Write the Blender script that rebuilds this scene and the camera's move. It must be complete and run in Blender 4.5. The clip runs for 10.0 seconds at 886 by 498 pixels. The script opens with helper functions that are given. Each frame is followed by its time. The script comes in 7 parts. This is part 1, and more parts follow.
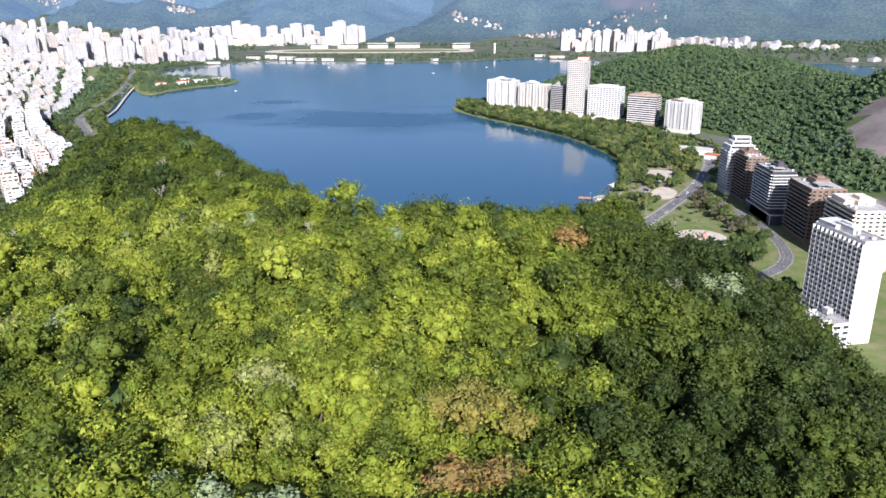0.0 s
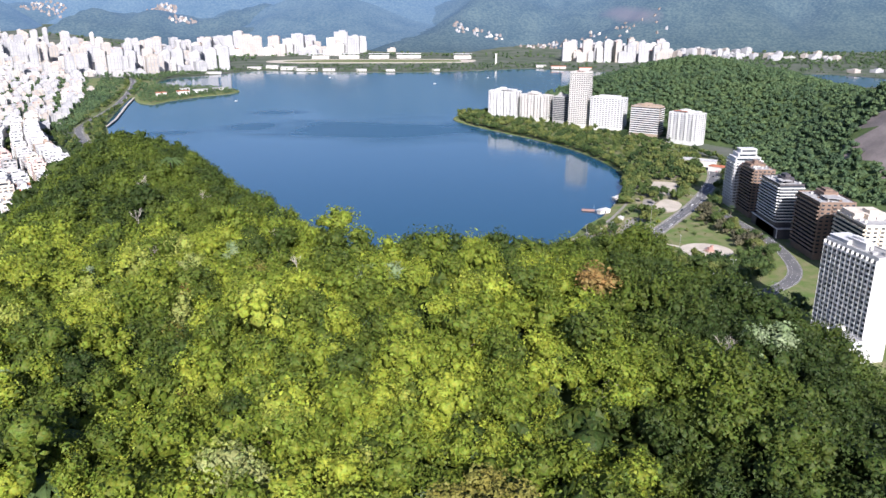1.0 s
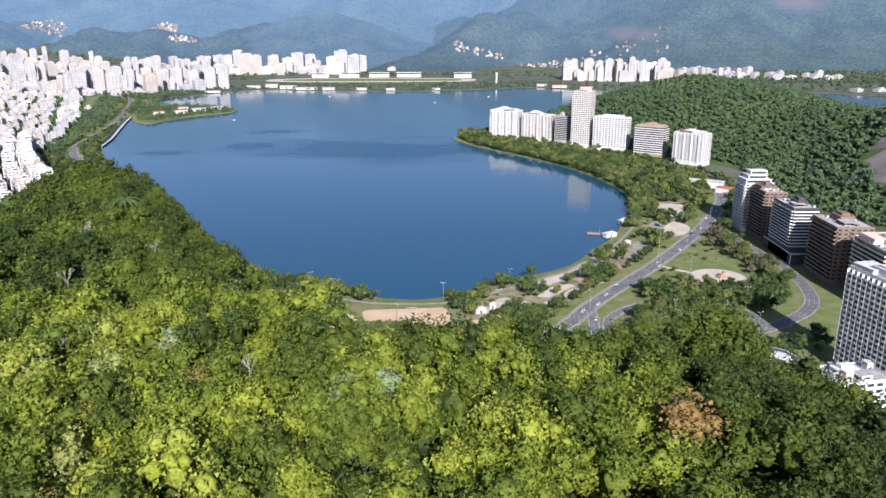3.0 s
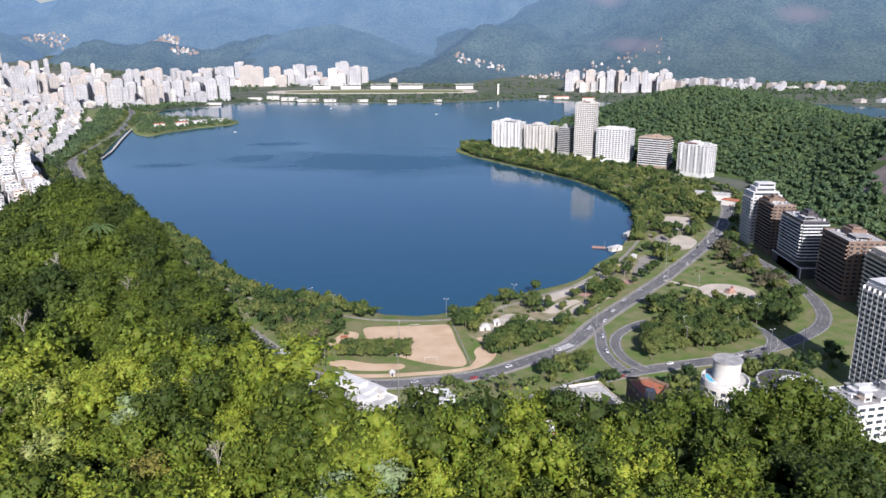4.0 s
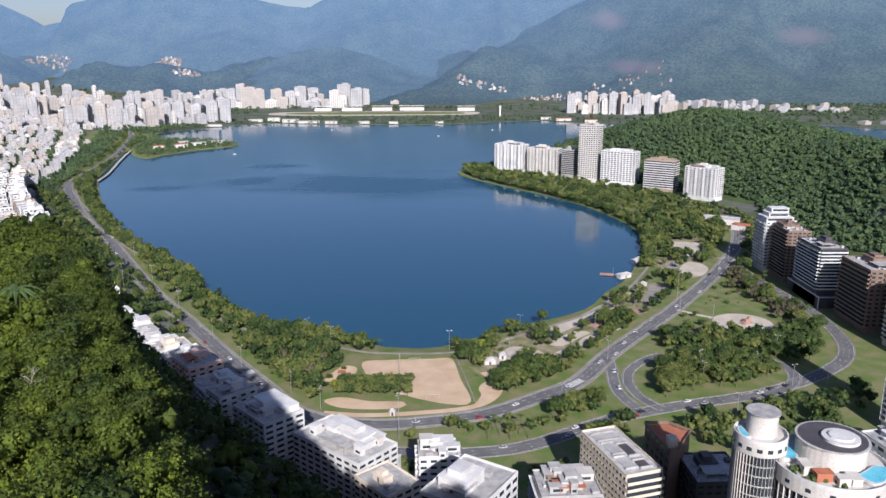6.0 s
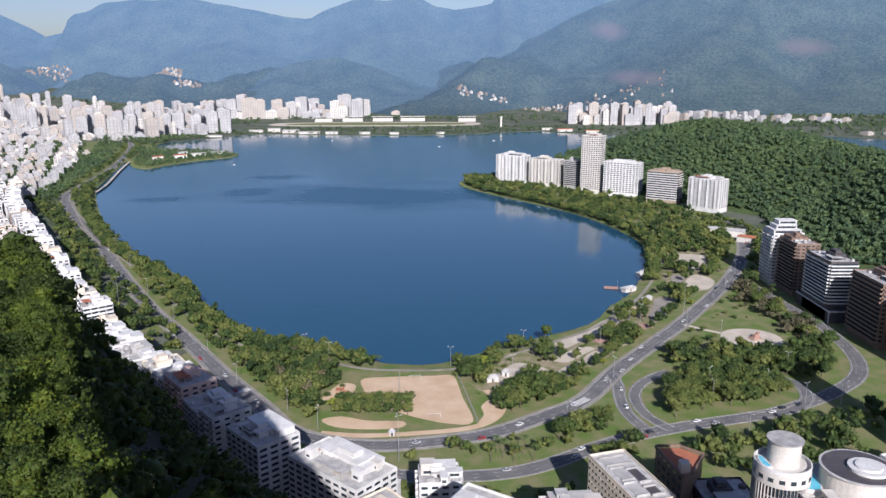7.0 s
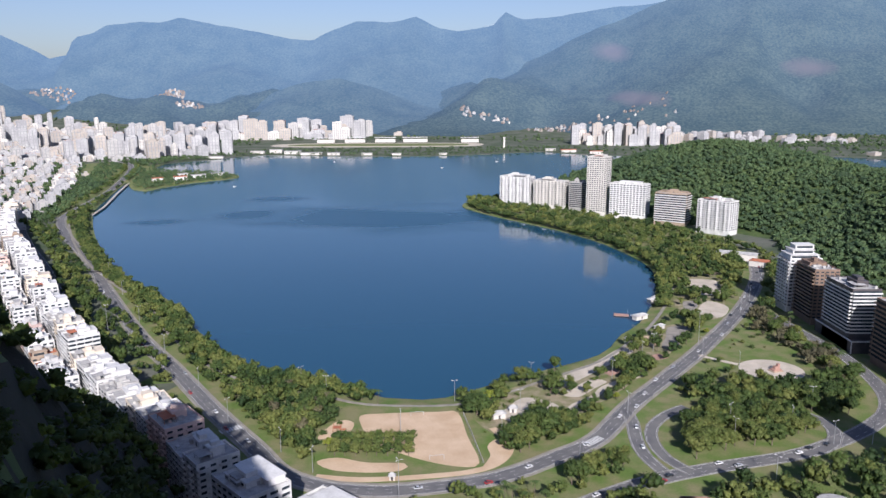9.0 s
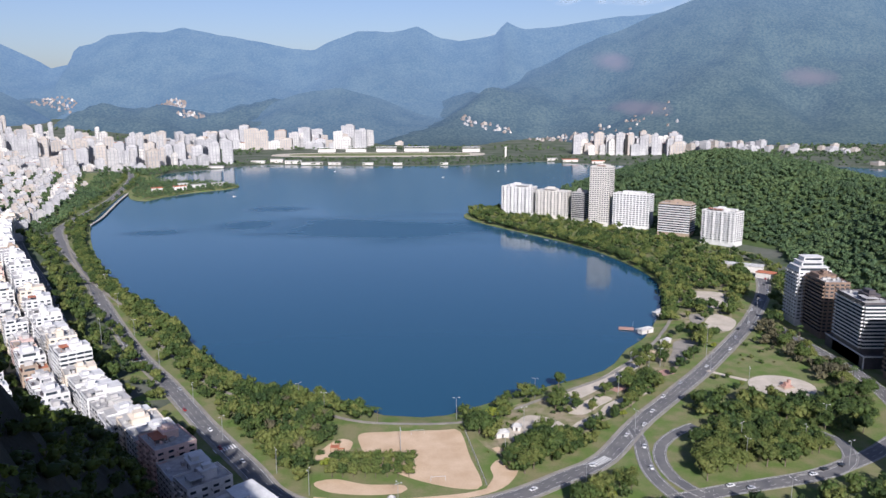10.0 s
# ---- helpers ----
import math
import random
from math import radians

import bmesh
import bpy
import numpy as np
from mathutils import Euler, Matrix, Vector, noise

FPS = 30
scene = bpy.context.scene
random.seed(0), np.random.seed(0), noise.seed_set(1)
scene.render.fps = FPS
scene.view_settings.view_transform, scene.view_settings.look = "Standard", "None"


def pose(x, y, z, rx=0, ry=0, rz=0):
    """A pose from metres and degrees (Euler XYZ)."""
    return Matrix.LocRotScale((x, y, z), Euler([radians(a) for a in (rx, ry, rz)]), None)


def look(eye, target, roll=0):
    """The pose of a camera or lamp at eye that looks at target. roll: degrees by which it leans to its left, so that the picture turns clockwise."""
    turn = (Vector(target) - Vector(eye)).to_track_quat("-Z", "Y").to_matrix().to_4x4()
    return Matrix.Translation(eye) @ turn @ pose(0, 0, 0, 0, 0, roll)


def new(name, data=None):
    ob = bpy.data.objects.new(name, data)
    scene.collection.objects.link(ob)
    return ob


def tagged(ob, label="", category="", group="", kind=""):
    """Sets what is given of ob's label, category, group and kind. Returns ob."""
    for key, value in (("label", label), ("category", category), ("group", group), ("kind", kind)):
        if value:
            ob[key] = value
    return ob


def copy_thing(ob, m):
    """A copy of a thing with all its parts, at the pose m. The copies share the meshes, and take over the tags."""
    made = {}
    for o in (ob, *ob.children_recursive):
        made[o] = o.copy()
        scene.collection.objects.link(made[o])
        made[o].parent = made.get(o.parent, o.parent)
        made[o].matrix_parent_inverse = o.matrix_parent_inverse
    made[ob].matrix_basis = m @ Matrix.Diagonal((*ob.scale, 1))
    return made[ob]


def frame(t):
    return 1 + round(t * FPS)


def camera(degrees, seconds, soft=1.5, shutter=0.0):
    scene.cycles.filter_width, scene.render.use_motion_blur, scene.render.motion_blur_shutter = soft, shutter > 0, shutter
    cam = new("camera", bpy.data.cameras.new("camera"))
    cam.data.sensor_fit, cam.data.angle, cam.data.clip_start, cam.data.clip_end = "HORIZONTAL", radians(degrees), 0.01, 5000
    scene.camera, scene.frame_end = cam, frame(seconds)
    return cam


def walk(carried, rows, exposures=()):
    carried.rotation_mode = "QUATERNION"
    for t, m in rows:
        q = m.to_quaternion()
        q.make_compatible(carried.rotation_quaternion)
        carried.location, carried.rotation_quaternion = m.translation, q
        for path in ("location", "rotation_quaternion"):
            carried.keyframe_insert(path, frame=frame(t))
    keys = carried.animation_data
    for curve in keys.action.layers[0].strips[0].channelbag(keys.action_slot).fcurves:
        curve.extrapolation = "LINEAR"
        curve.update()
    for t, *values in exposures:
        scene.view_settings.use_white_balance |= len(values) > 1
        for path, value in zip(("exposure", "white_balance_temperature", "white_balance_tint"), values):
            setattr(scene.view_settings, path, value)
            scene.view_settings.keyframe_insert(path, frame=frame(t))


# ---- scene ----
cam = camera(60.9, 10.0)
PATH = [
    (0, (0.432, -0.571, 189.339), (0.434, 1.322, 188.694), -0.2),
    (0.5, (0.235, 5.001, 189.055), (0.236, 6.898, 188.422), -0.1),
    (1, (0.063, 10.715, 188.759), (0.063, 12.617, 188.138), -0.1),
    (1.5, (-0.089, 16.585, 188.419), (-0.089, 18.491, 187.811), -0.1),
    (2, (-0.23, 22.536, 188.06), (-0.231, 24.446, 187.464), -0.1),
    (2.5, (-0.408, 28.509, 187.726), (-0.41, 30.422, 187.142), -0.2),
    (2.7, (-0.541, 30.901, 187.678), (-0.54, 32.815, 187.096), -0.1),
    (3.8, (-1.465, 43.918, 187.253), (-1.469, 45.84, 186.701), -0.1),
    (4, (-1.614, 46.261, 187.217), (-1.618, 48.184, 186.669), -0.2),
    (4.5, (-1.93, 52.062, 187.048), (-1.934, 53.989, 186.514), -0.2),
    (5, (-2.212, 57.882, 186.813), (-2.217, 59.813, 186.292), -0.2),
    (5.5, (-2.44, 63.837, 186.538), (-2.446, 65.771, 186.03), -0.2),
    (7, (-3.066, 82.312, 185.18), (-3.075, 84.256, 184.712), -0.2),
    (7.5, (-3.223, 88.382, 184.909), (-3.233, 90.33, 184.454), -0.2),
    (8, (-3.346, 94.405, 184.661), (-3.359, 96.356, 184.219), -0.2),
    (8.5, (-3.44, 100.435, 184.459), (-3.454, 102.388, 184.029), -0.3),
    (9, (-3.561, 106.523, 184.287), (-3.577, 108.479, 183.871), -0.3),
    (9.5, (-3.693, 112.624, 184.14), (-3.711, 114.583, 183.736), -0.3),
    (10, (-3.804, 118.698, 184.027), (-3.823, 120.659, 183.635), -0.3),
]
walk(cam, [(t, look(eye, target, roll)) for t, eye, target, roll in PATH],
     exposures=[(0, 1.02, 6020, 17), (2.5, 0.92, 6020, 17), (4.5, 0.61, 6020, 17), (5.5, 0.5, 6020, 17), (10, 0.57, 6020, 17)])

# ---------------------------------------------------------------- sky and sun
from mathutils import geometry
import itertools

SUN_AZ, SUN_EL = math.atan2(0.12, -0.99), radians(29.8)      # from +y towards +x
world = bpy.data.worlds.new("world")
scene.world = world
world.use_nodes = True
wn, wl = world.node_tree.nodes, world.node_tree.links
sky = wn.new("ShaderNodeTexSky")
sky.sky_type = "NISHITA"
sky.sun_disc = False
sky.sun_elevation, sky.sun_rotation = SUN_EL, SUN_AZ
sky.air_density, sky.dust_density, sky.ozone_density = 1.0, 1.1, 2.2
tone = wn.new("ShaderNodeMix")
tone.data_type, tone.blend_type = "RGBA", "MULTIPLY"
tone.inputs["Factor"].default_value, tone.inputs["B"].default_value = 1.0, (0.93, 0.93, 1.06, 1)
wl.new(sky.outputs[0], tone.inputs["A"])
wl.new(tone.outputs["Result"], wn["Background"].inputs["Color"])
wn["Background"].inputs["Strength"].default_value = 0.066
sun_data = bpy.data.lights.new("sun", "SUN")
sun_data.energy, sun_data.angle, sun_data.color = 5.0, radians(0.6), (1.0, 0.95, 0.87)
sun = new("sun", sun_data)
to_sun = Vector((math.sin(SUN_AZ) * math.cos(SUN_EL), math.cos(SUN_AZ) * math.cos(SUN_EL), math.sin(SUN_EL)))
sun.matrix_basis = look((0, 0, 600), tuple(Vector((0, 0, 600)) - to_sun))


# ---------------------------------------------------------------- materials
def nodes_of(name):
    m = bpy.data.materials.new(name)
    m.use_nodes = True
    return m, m.node_tree.nodes, m.node_tree.links, m.node_tree.nodes["Principled BSDF"]


def surface(name, a, b, size=2.0, rough=0.8, metal=0.0, fine=0.15, bump=0.3, vary=0.0, spec=0.3):
    """Two colours mixed by a coarse noise of that size in metres, with a fine grain and relief; vary: change from piece to piece."""
    m, n, l, p = nodes_of(name)
    pos = n.new("ShaderNodeNewGeometry")
    big, small = n.new("ShaderNodeTexNoise"), n.new("ShaderNodeTexNoise")
    big.inputs["Scale"].default_value, big.inputs["Detail"].default_value = 1 / size, 5
    small.inputs["Scale"].default_value, small.inputs["Detail"].default_value = 1 / max(fine, 0.01), 3
    l.new(pos.outputs["Position"], big.inputs["Vector"])
    l.new(pos.outputs["Position"], small.inputs["Vector"])
    ramp = n.new("ShaderNodeMapRange")
    ramp.inputs["From Min"].default_value, ramp.inputs["From Max"].default_value = 0.35, 0.65
    l.new(big.outputs["Fac"], ramp.inputs["Value"])
    mix = n.new("ShaderNodeMix")
    mix.data_type = "RGBA"
    mix.inputs["A"].default_value, mix.inputs["B"].default_value = (*a, 1), (*b, 1)
    l.new(ramp.outputs["Result"], mix.inputs["Factor"])
    grain = n.new("ShaderNodeMapRange")
    grain.inputs["To Min"].default_value, grain.inputs["To Max"].default_value = 0.75, 1.25
    l.new(small.outputs["Fac"], grain.inputs["Value"])
    hsv = n.new("ShaderNodeHueSaturation")
    l.new(mix.outputs["Result"], hsv.inputs["Color"])
    if vary:
        info = n.new("ShaderNodeObjectInfo")
        each = n.new("ShaderNodeMapRange")
        each.inputs["To Min"].default_value, each.inputs["To Max"].default_value = 1 - vary, 1 + vary
        l.new(info.outputs["Random"], each.inputs["Value"])
        times = n.new("ShaderNodeMath")
        times.operation = "MULTIPLY"
        l.new(each.outputs["Result"], times.inputs[0])
        l.new(grain.outputs["Result"], times.inputs[1])
        l.new(times.outputs[0], hsv.inputs["Value"])
    else:
        l.new(grain.outputs["Result"], hsv.inputs["Value"])
    l.new(hsv.outputs["Color"], p.inputs["Base Color"])
    p.inputs["Roughness"].default_value, p.inputs["Metallic"].default_value = rough, metal
    p.inputs["Specular IOR Level"].default_value = spec
    if bump:
        rel = n.new("ShaderNodeBump")
        rel.inputs["Strength"].default_value, rel.inputs["Distance"].default_value = bump, fine * 0.5
        l.new(small.outputs["Fac"], rel.inputs["Height"])
        l.new(rel.outputs["Normal"], p.inputs["Normal"])
    return m


def foliage(name, a, b, c, by_object=False, patch=22.0, pale=None, grain=0.2):
    """Leaves: each tree has a tint of its own between a, b and c, broken by patches and by each leaf clump."""
    m, n, l, p = nodes_of(name)
    if by_object:
        own = n.new("ShaderNodeMapRange")
        own.inputs["To Min"].default_value, own.inputs["To Max"].default_value = 0.22, 0.8
        l.new(n.new("ShaderNodeObjectInfo").outputs["Random"], own.inputs["Value"])
        src = own.outputs["Result"]
    else:
        att = n.new("ShaderNodeAttribute")
        att.attribute_name = "tint"
        src = att.outputs["Fac"]
    pos = n.new("ShaderNodeNewGeometry")
    noi = n.new("ShaderNodeTexNoise")
    noi.inputs["Scale"].default_value, noi.inputs["Detail"].default_value = 1 / patch, 3
    l.new(pos.outputs["Position"], noi.inputs["Vector"])
    wide = n.new("ShaderNodeMapRange")
    wide.inputs["From Min"].default_value, wide.inputs["From Max"].default_value = 0.3, 0.7
    wide.inputs["To Min"].default_value, wide.inputs["To Max"].default_value = -0.25, 0.25
    l.new(noi.outputs["Fac"], wide.inputs["Value"])
    add = n.new("ShaderNodeMath")
    l.new(src, add.inputs[0])
    l.new(wide.outputs["Result"], add.inputs[1])
    ramp = n.new("ShaderNodeValToRGB")
    stops = ramp.color_ramp.elements
    stops[0].position, stops[0].color = 0.05, (*a, 1)
    stops[1].position, stops[1].color = 1.0, (*(pale or c), 1)
    stops.new(0.45).color = (*b, 1)
    stops.new(0.8).color = (*c, 1)
    l.new(add.outputs[0], ramp.inputs["Fac"])
    leaf = n.new("ShaderNodeMapRange")
    leaf.inputs["To Min"].default_value, leaf.inputs["To Max"].default_value = 0.76, 1.22
    l.new(pos.outputs["Random Per Island"], leaf.inputs["Value"])
    hsv = n.new("ShaderNodeHueSaturation")
    l.new(ramp.outputs["Color"], hsv.inputs["Color"])
    cells = n.new("ShaderNodeTexVoronoi")                 # single leaves within a clump
    cells.inputs["Scale"].default_value = 1 / grain
    l.new(pos.outputs["Position"], cells.inputs["Vector"])
    bw = n.new("ShaderNodeSeparateColor")
    l.new(cells.outputs["Color"], bw.inputs["Color"])
    each = n.new("ShaderNodeMapRange")
    each.inputs["To Min"].default_value, each.inputs["To Max"].default_value = 0.82, 1.18
    l.new(bw.outputs["Red"], each.inputs["Value"])
    prod = n.new("ShaderNodeMath")
    prod.operation = "MULTIPLY"
    l.new(leaf.outputs["Result"], prod.inputs[0])
    l.new(each.outputs["Result"], prod.inputs[1])
    l.new(prod.outputs[0], hsv.inputs["Value"])
    hue = n.new("ShaderNodeMapRange")
    hue.inputs["To Min"].default_value, hue.inputs["To Max"].default_value = 0.472, 0.52
    l.new(bw.outputs["Green"], hue.inputs["Value"])
    l.new(hue.outputs["Result"], hsv.inputs["Hue"])
    rel = n.new("ShaderNodeBump")
    rel.inputs["Strength"].default_value, rel.inputs["Distance"].default_value = 0.8, grain * 0.9
    tuft = n.new("ShaderNodeTexNoise")
    tuft.inputs["Scale"].default_value, tuft.inputs["Detail"].default_value = 0.7 / grain, 3
    l.new(pos.outputs["Position"], tuft.inputs["Vector"])
    l.new(tuft.outputs["Fac"], rel.inputs["Height"])
    l.new(rel.outputs["Normal"], p.inputs["Normal"])
    l.new(hsv.outputs["Color"], p.inputs["Base Color"])
    p.inputs["Roughness"].default_value, p.inputs["Specular IOR Level"].default_value = 0.6, 0.25
    thin = n.new("ShaderNodeBsdfTranslucent")
    l.new(hsv.outputs["Color"], thin.inputs["Color"])
    both = n.new("ShaderNodeMixShader")
    both.inputs["Fac"].default_value = 0.3
    l.new(p.outputs["BSDF"], both.inputs[1])
    l.new(thin.outputs["BSDF"], both.inputs[2])
    l.new(both.outputs["Shader"], n["Material Output"].inputs["Surface"])
    return m


FOREST = ((0.036, 0.06, 0.012), (0.142, 0.19, 0.02), (0.27, 0.32, 0.034))
PALE = (0.27, 0.3, 0.11)
PARK = ((0.032, 0.062, 0.02), (0.075, 0.115, 0.03), (0.155, 0.18, 0.05))
M_FOREST = foliage("forest_leaf", *FOREST, pale=PALE)
M_TREE = foliage("hill_tree_leaf", *FOREST, by_object=True, pale=PALE)
M_PARK = foliage("park_leaf", *PARK, grain=0.5)
M_PTREE = foliage("park_tree_leaf", *PARK, by_object=True, grain=0.5)
M_DRYTREE = foliage("dry_tree_leaf", (0.075, 0.075, 0.045), (0.11, 0.105, 0.06), (0.15, 0.14, 0.075), grain=0.5)
# far leaves: the blue cast of haze is mixed into these greens
M_FARWOOD = foliage("far_wood_leaf", (0.055, 0.095, 0.048), (0.075, 0.125, 0.055), (0.105, 0.16, 0.065), patch=90, grain=1.3)
M_ORANGE = surface("russet_leaf", (0.22, 0.12, 0.035), (0.15, 0.12, 0.035), 1.5, 0.7, fine=0.4)
M_SILVER = surface("silver_leaf", (0.2, 0.24, 0.13), (0.14, 0.2, 0.08), 1.5, 0.7, fine=0.4)
M_BARK = surface("bark", (0.16, 0.13, 0.1), (0.09, 0.07, 0.05), 0.8, 0.9, fine=0.1)
M_DEADWOOD = surface("bleached_twig", (0.4, 0.36, 0.31), (0.28, 0.25, 0.21), 0.8, 0.9, fine=0.1)
M_EARTH = surface("forest_undergrowth", (0.045, 0.075, 0.024), (0.07, 0.1, 0.03), 6, 0.95, fine=0.5)
M_LAWN = surface("lawn", (0.095, 0.15, 0.032), (0.185, 0.175, 0.085), 11, 0.95, fine=0.9)
M_SAND = surface("sand", (0.56, 0.42, 0.29), (0.47, 0.34, 0.22), 12, 0.95, fine=0.4, bump=0.15)
M_PALE = surface("pale_sand", (0.52, 0.46, 0.38), (0.42, 0.37, 0.3), 8, 0.95, fine=0.4, bump=0.15)
M_ASPHALT = surface("asphalt", (0.11, 0.11, 0.115), (0.16, 0.155, 0.15), 9, 0.85, fine=0.3, bump=0.1)
M_PATH = surface("footpath", (0.29, 0.265, 0.23), (0.21, 0.195, 0.17), 5, 0.9, fine=0.3, bump=0.1)
M_KERB = surface("kerb_stone", (0.3, 0.29, 0.27), (0.23, 0.22, 0.2), 2, 0.85, fine=0.2)
M_MARK = surface("road_paint", (0.75, 0.75, 0.72), (0.6, 0.6, 0.57), 2, 0.7, fine=0.2, bump=0)
M_WHITE = surface("white_render", (0.63, 0.62, 0.605), (0.5, 0.495, 0.48), 6, 0.75, fine=0.5, bump=0.1, vary=0.06)
M_CREAM = surface("cream_render", (0.66, 0.58, 0.47), (0.56, 0.49, 0.4), 6, 0.8, fine=0.5, bump=0.1, vary=0.06)
M_GREY = surface("grey_concrete", (0.42, 0.41, 0.39), (0.33, 0.32, 0.31), 5, 0.85, fine=0.5, bump=0.15, vary=0.05)
M_BROWN = surface("brown_cladding", (0.22, 0.15, 0.11), (0.17, 0.12, 0.09), 4, 0.6, fine=0.4, bump=0.1)
M_DARK = surface("dark_cladding", (0.06, 0.055, 0.06), (0.09, 0.08, 0.08), 4, 0.5, fine=0.4, bump=0.1)
M_ROOF = surface("flat_roof_screed", (0.44, 0.43, 0.41), (0.29, 0.285, 0.28), 3, 0.9, fine=0.5, bump=0.2, vary=0.15)
M_TILE = surface("terracotta_tile", (0.42, 0.15, 0.08), (0.32, 0.12, 0.07), 3, 0.85, fine=0.3)
M_COURT = surface("red_court", (0.4, 0.24, 0.19), (0.33, 0.2, 0.16), 5, 0.9, fine=0.3, bump=0.1)
M_PINK = surface("pink_render", (0.62, 0.46, 0.4), (0.54, 0.4, 0.35), 6, 0.8, fine=0.5, bump=0.1, vary=0.06)
M_CREAMW = surface("pale_render", (0.56, 0.53, 0.49), (0.47, 0.45, 0.41), 6, 0.78, fine=0.5, bump=0.1)
M_BROWNP = surface("tan_cladding", (0.36, 0.28, 0.21), (0.3, 0.23, 0.17), 4, 0.7, fine=0.4, bump=0.1)
M_SHRUB = surface("shrub_leaf", (0.035, 0.06, 0.015), (0.06, 0.095, 0.025), 0.8, 0.8, fine=0.25, bump=0.6)
M_POOL = surface("pool_water", (0.1, 0.42, 0.55), (0.16, 0.5, 0.62), 3, 0.08, fine=0.6, bump=0.1)
# rock with the hill's own shade put into its colour
M_CLIFF = surface("shade_dark_cliff", (0.028, 0.026, 0.022), (0.018, 0.02, 0.014), 9, 0.95, fine=0.8, bump=0.6)
M_ROCK = surface("bare_rock", (0.2, 0.17, 0.16), (0.12, 0.105, 0.1), 25, 0.9, fine=1.5, bump=0.6)


def glass_pane(name, tint):
    m, n, l, p = nodes_of(name)
    p.inputs["Base Color"].default_value = (*tint, 1)
    p.inputs["Roughness"].default_value, p.inputs["Specular IOR Level"].default_value = 0.08, 0.6
    return m


M_GLASS = glass_pane("window_glass", (0.035, 0.045, 0.055))


def lake_water():
    m, n, l, p = nodes_of("lake_water")
    pos = n.new("ShaderNodeNewGeometry")
    p.inputs["Base Color"].default_value = (0.016, 0.066, 0.116, 1)
    p.inputs["IOR"].default_value = 1.33
    calm = n.new("ShaderNodeTexNoise")
    calm.inputs["Scale"].default_value, calm.inputs["Detail"].default_value = 1 / 130, 6
    stretch = n.new("ShaderNodeMapping")
    stretch.inputs["Scale"].default_value = (0.6, 1.6, 1)
    l.new(pos.outputs["Position"], stretch.inputs["Vector"])
    l.new(stretch.outputs["Vector"], calm.inputs["Vector"])
    to = n.new("ShaderNodeMapRange")
    to.inputs["From Min"].default_value, to.inputs["From Max"].default_value = 0.42, 0.62
    to.inputs["To Min"].default_value, to.inputs["To Max"].default_value = 0.05, 0.13
    still = None
    for x, y, rx, ry in ((-110, 1195, 175, 105), (-300, 1225, 45, 45), (-305, 1390, 50, 25), (-420, 1160, 38, 20), (60, 1240, 90, 50)):        # becalmed streaks
        at = n.new("ShaderNodeMapping")
        at.inputs["Location"].default_value, at.inputs["Scale"].default_value = (-x / rx, -y / ry, 0), (1 / rx, 1 / ry, 0)
        l.new(pos.outputs["Position"], at.inputs["Vector"])
        ln = n.new("ShaderNodeVectorMath")
        ln.operation = "LENGTH"
        l.new(at.outputs["Vector"], ln.inputs[0])
        if still is None:
            still = ln.outputs["Value"]
        else:
            low = n.new("ShaderNodeMath")
            low.operation = "MINIMUM"
            l.new(still, low.inputs[0])
            l.new(ln.outputs["Value"], low.inputs[1])
            still = low.outputs[0]
    both = n.new("ShaderNodeMath")
    both.operation = "ADD"
    l.new(still, both.inputs[0])
    wind = n.new("ShaderNodeMath")
    wind.operation = "MULTIPLY"
    wind.inputs[1].default_value = 2.4
    l.new(calm.outputs["Fac"], wind.inputs[0])
    l.new(wind.outputs[0], both.inputs[1])
    to.inputs["From Min"].default_value, to.inputs["From Max"].default_value = 1.75, 2.7
    to.inputs["To Min"].default_value, to.inputs["To Max"].default_value = 0.3, 0.1
    l.new(both.outputs[0], to.inputs["Value"])
    l.new(to.outputs["Result"], p.inputs["Roughness"])
    rip = n.new("ShaderNodeTexNoise")
    rip.inputs["Scale"].default_value, rip.inputs["Detail"].default_value = 1 / 1.6, 3
    l.new(pos.outputs["Position"], rip.inputs["Vector"])
    rel = n.new("ShaderNodeBump")
    rel.inputs["Strength"].default_value, rel.inputs["Distance"].default_value = 0.35, 0.06
    l.new(rip.outputs["Fac"], rel.inputs["Height"])
    waves = n.new("ShaderNodeMath")
    waves.operation = "MULTIPLY"
    waves.inputs[1].default_value = 1.2
    l.new(to.outputs["Result"], waves.inputs[0])
    l.new(waves.outputs[0], rel.inputs["Strength"])
    l.new(rel.outputs["Normal"], p.inputs["Normal"])
    return m


M_WATER = lake_water()


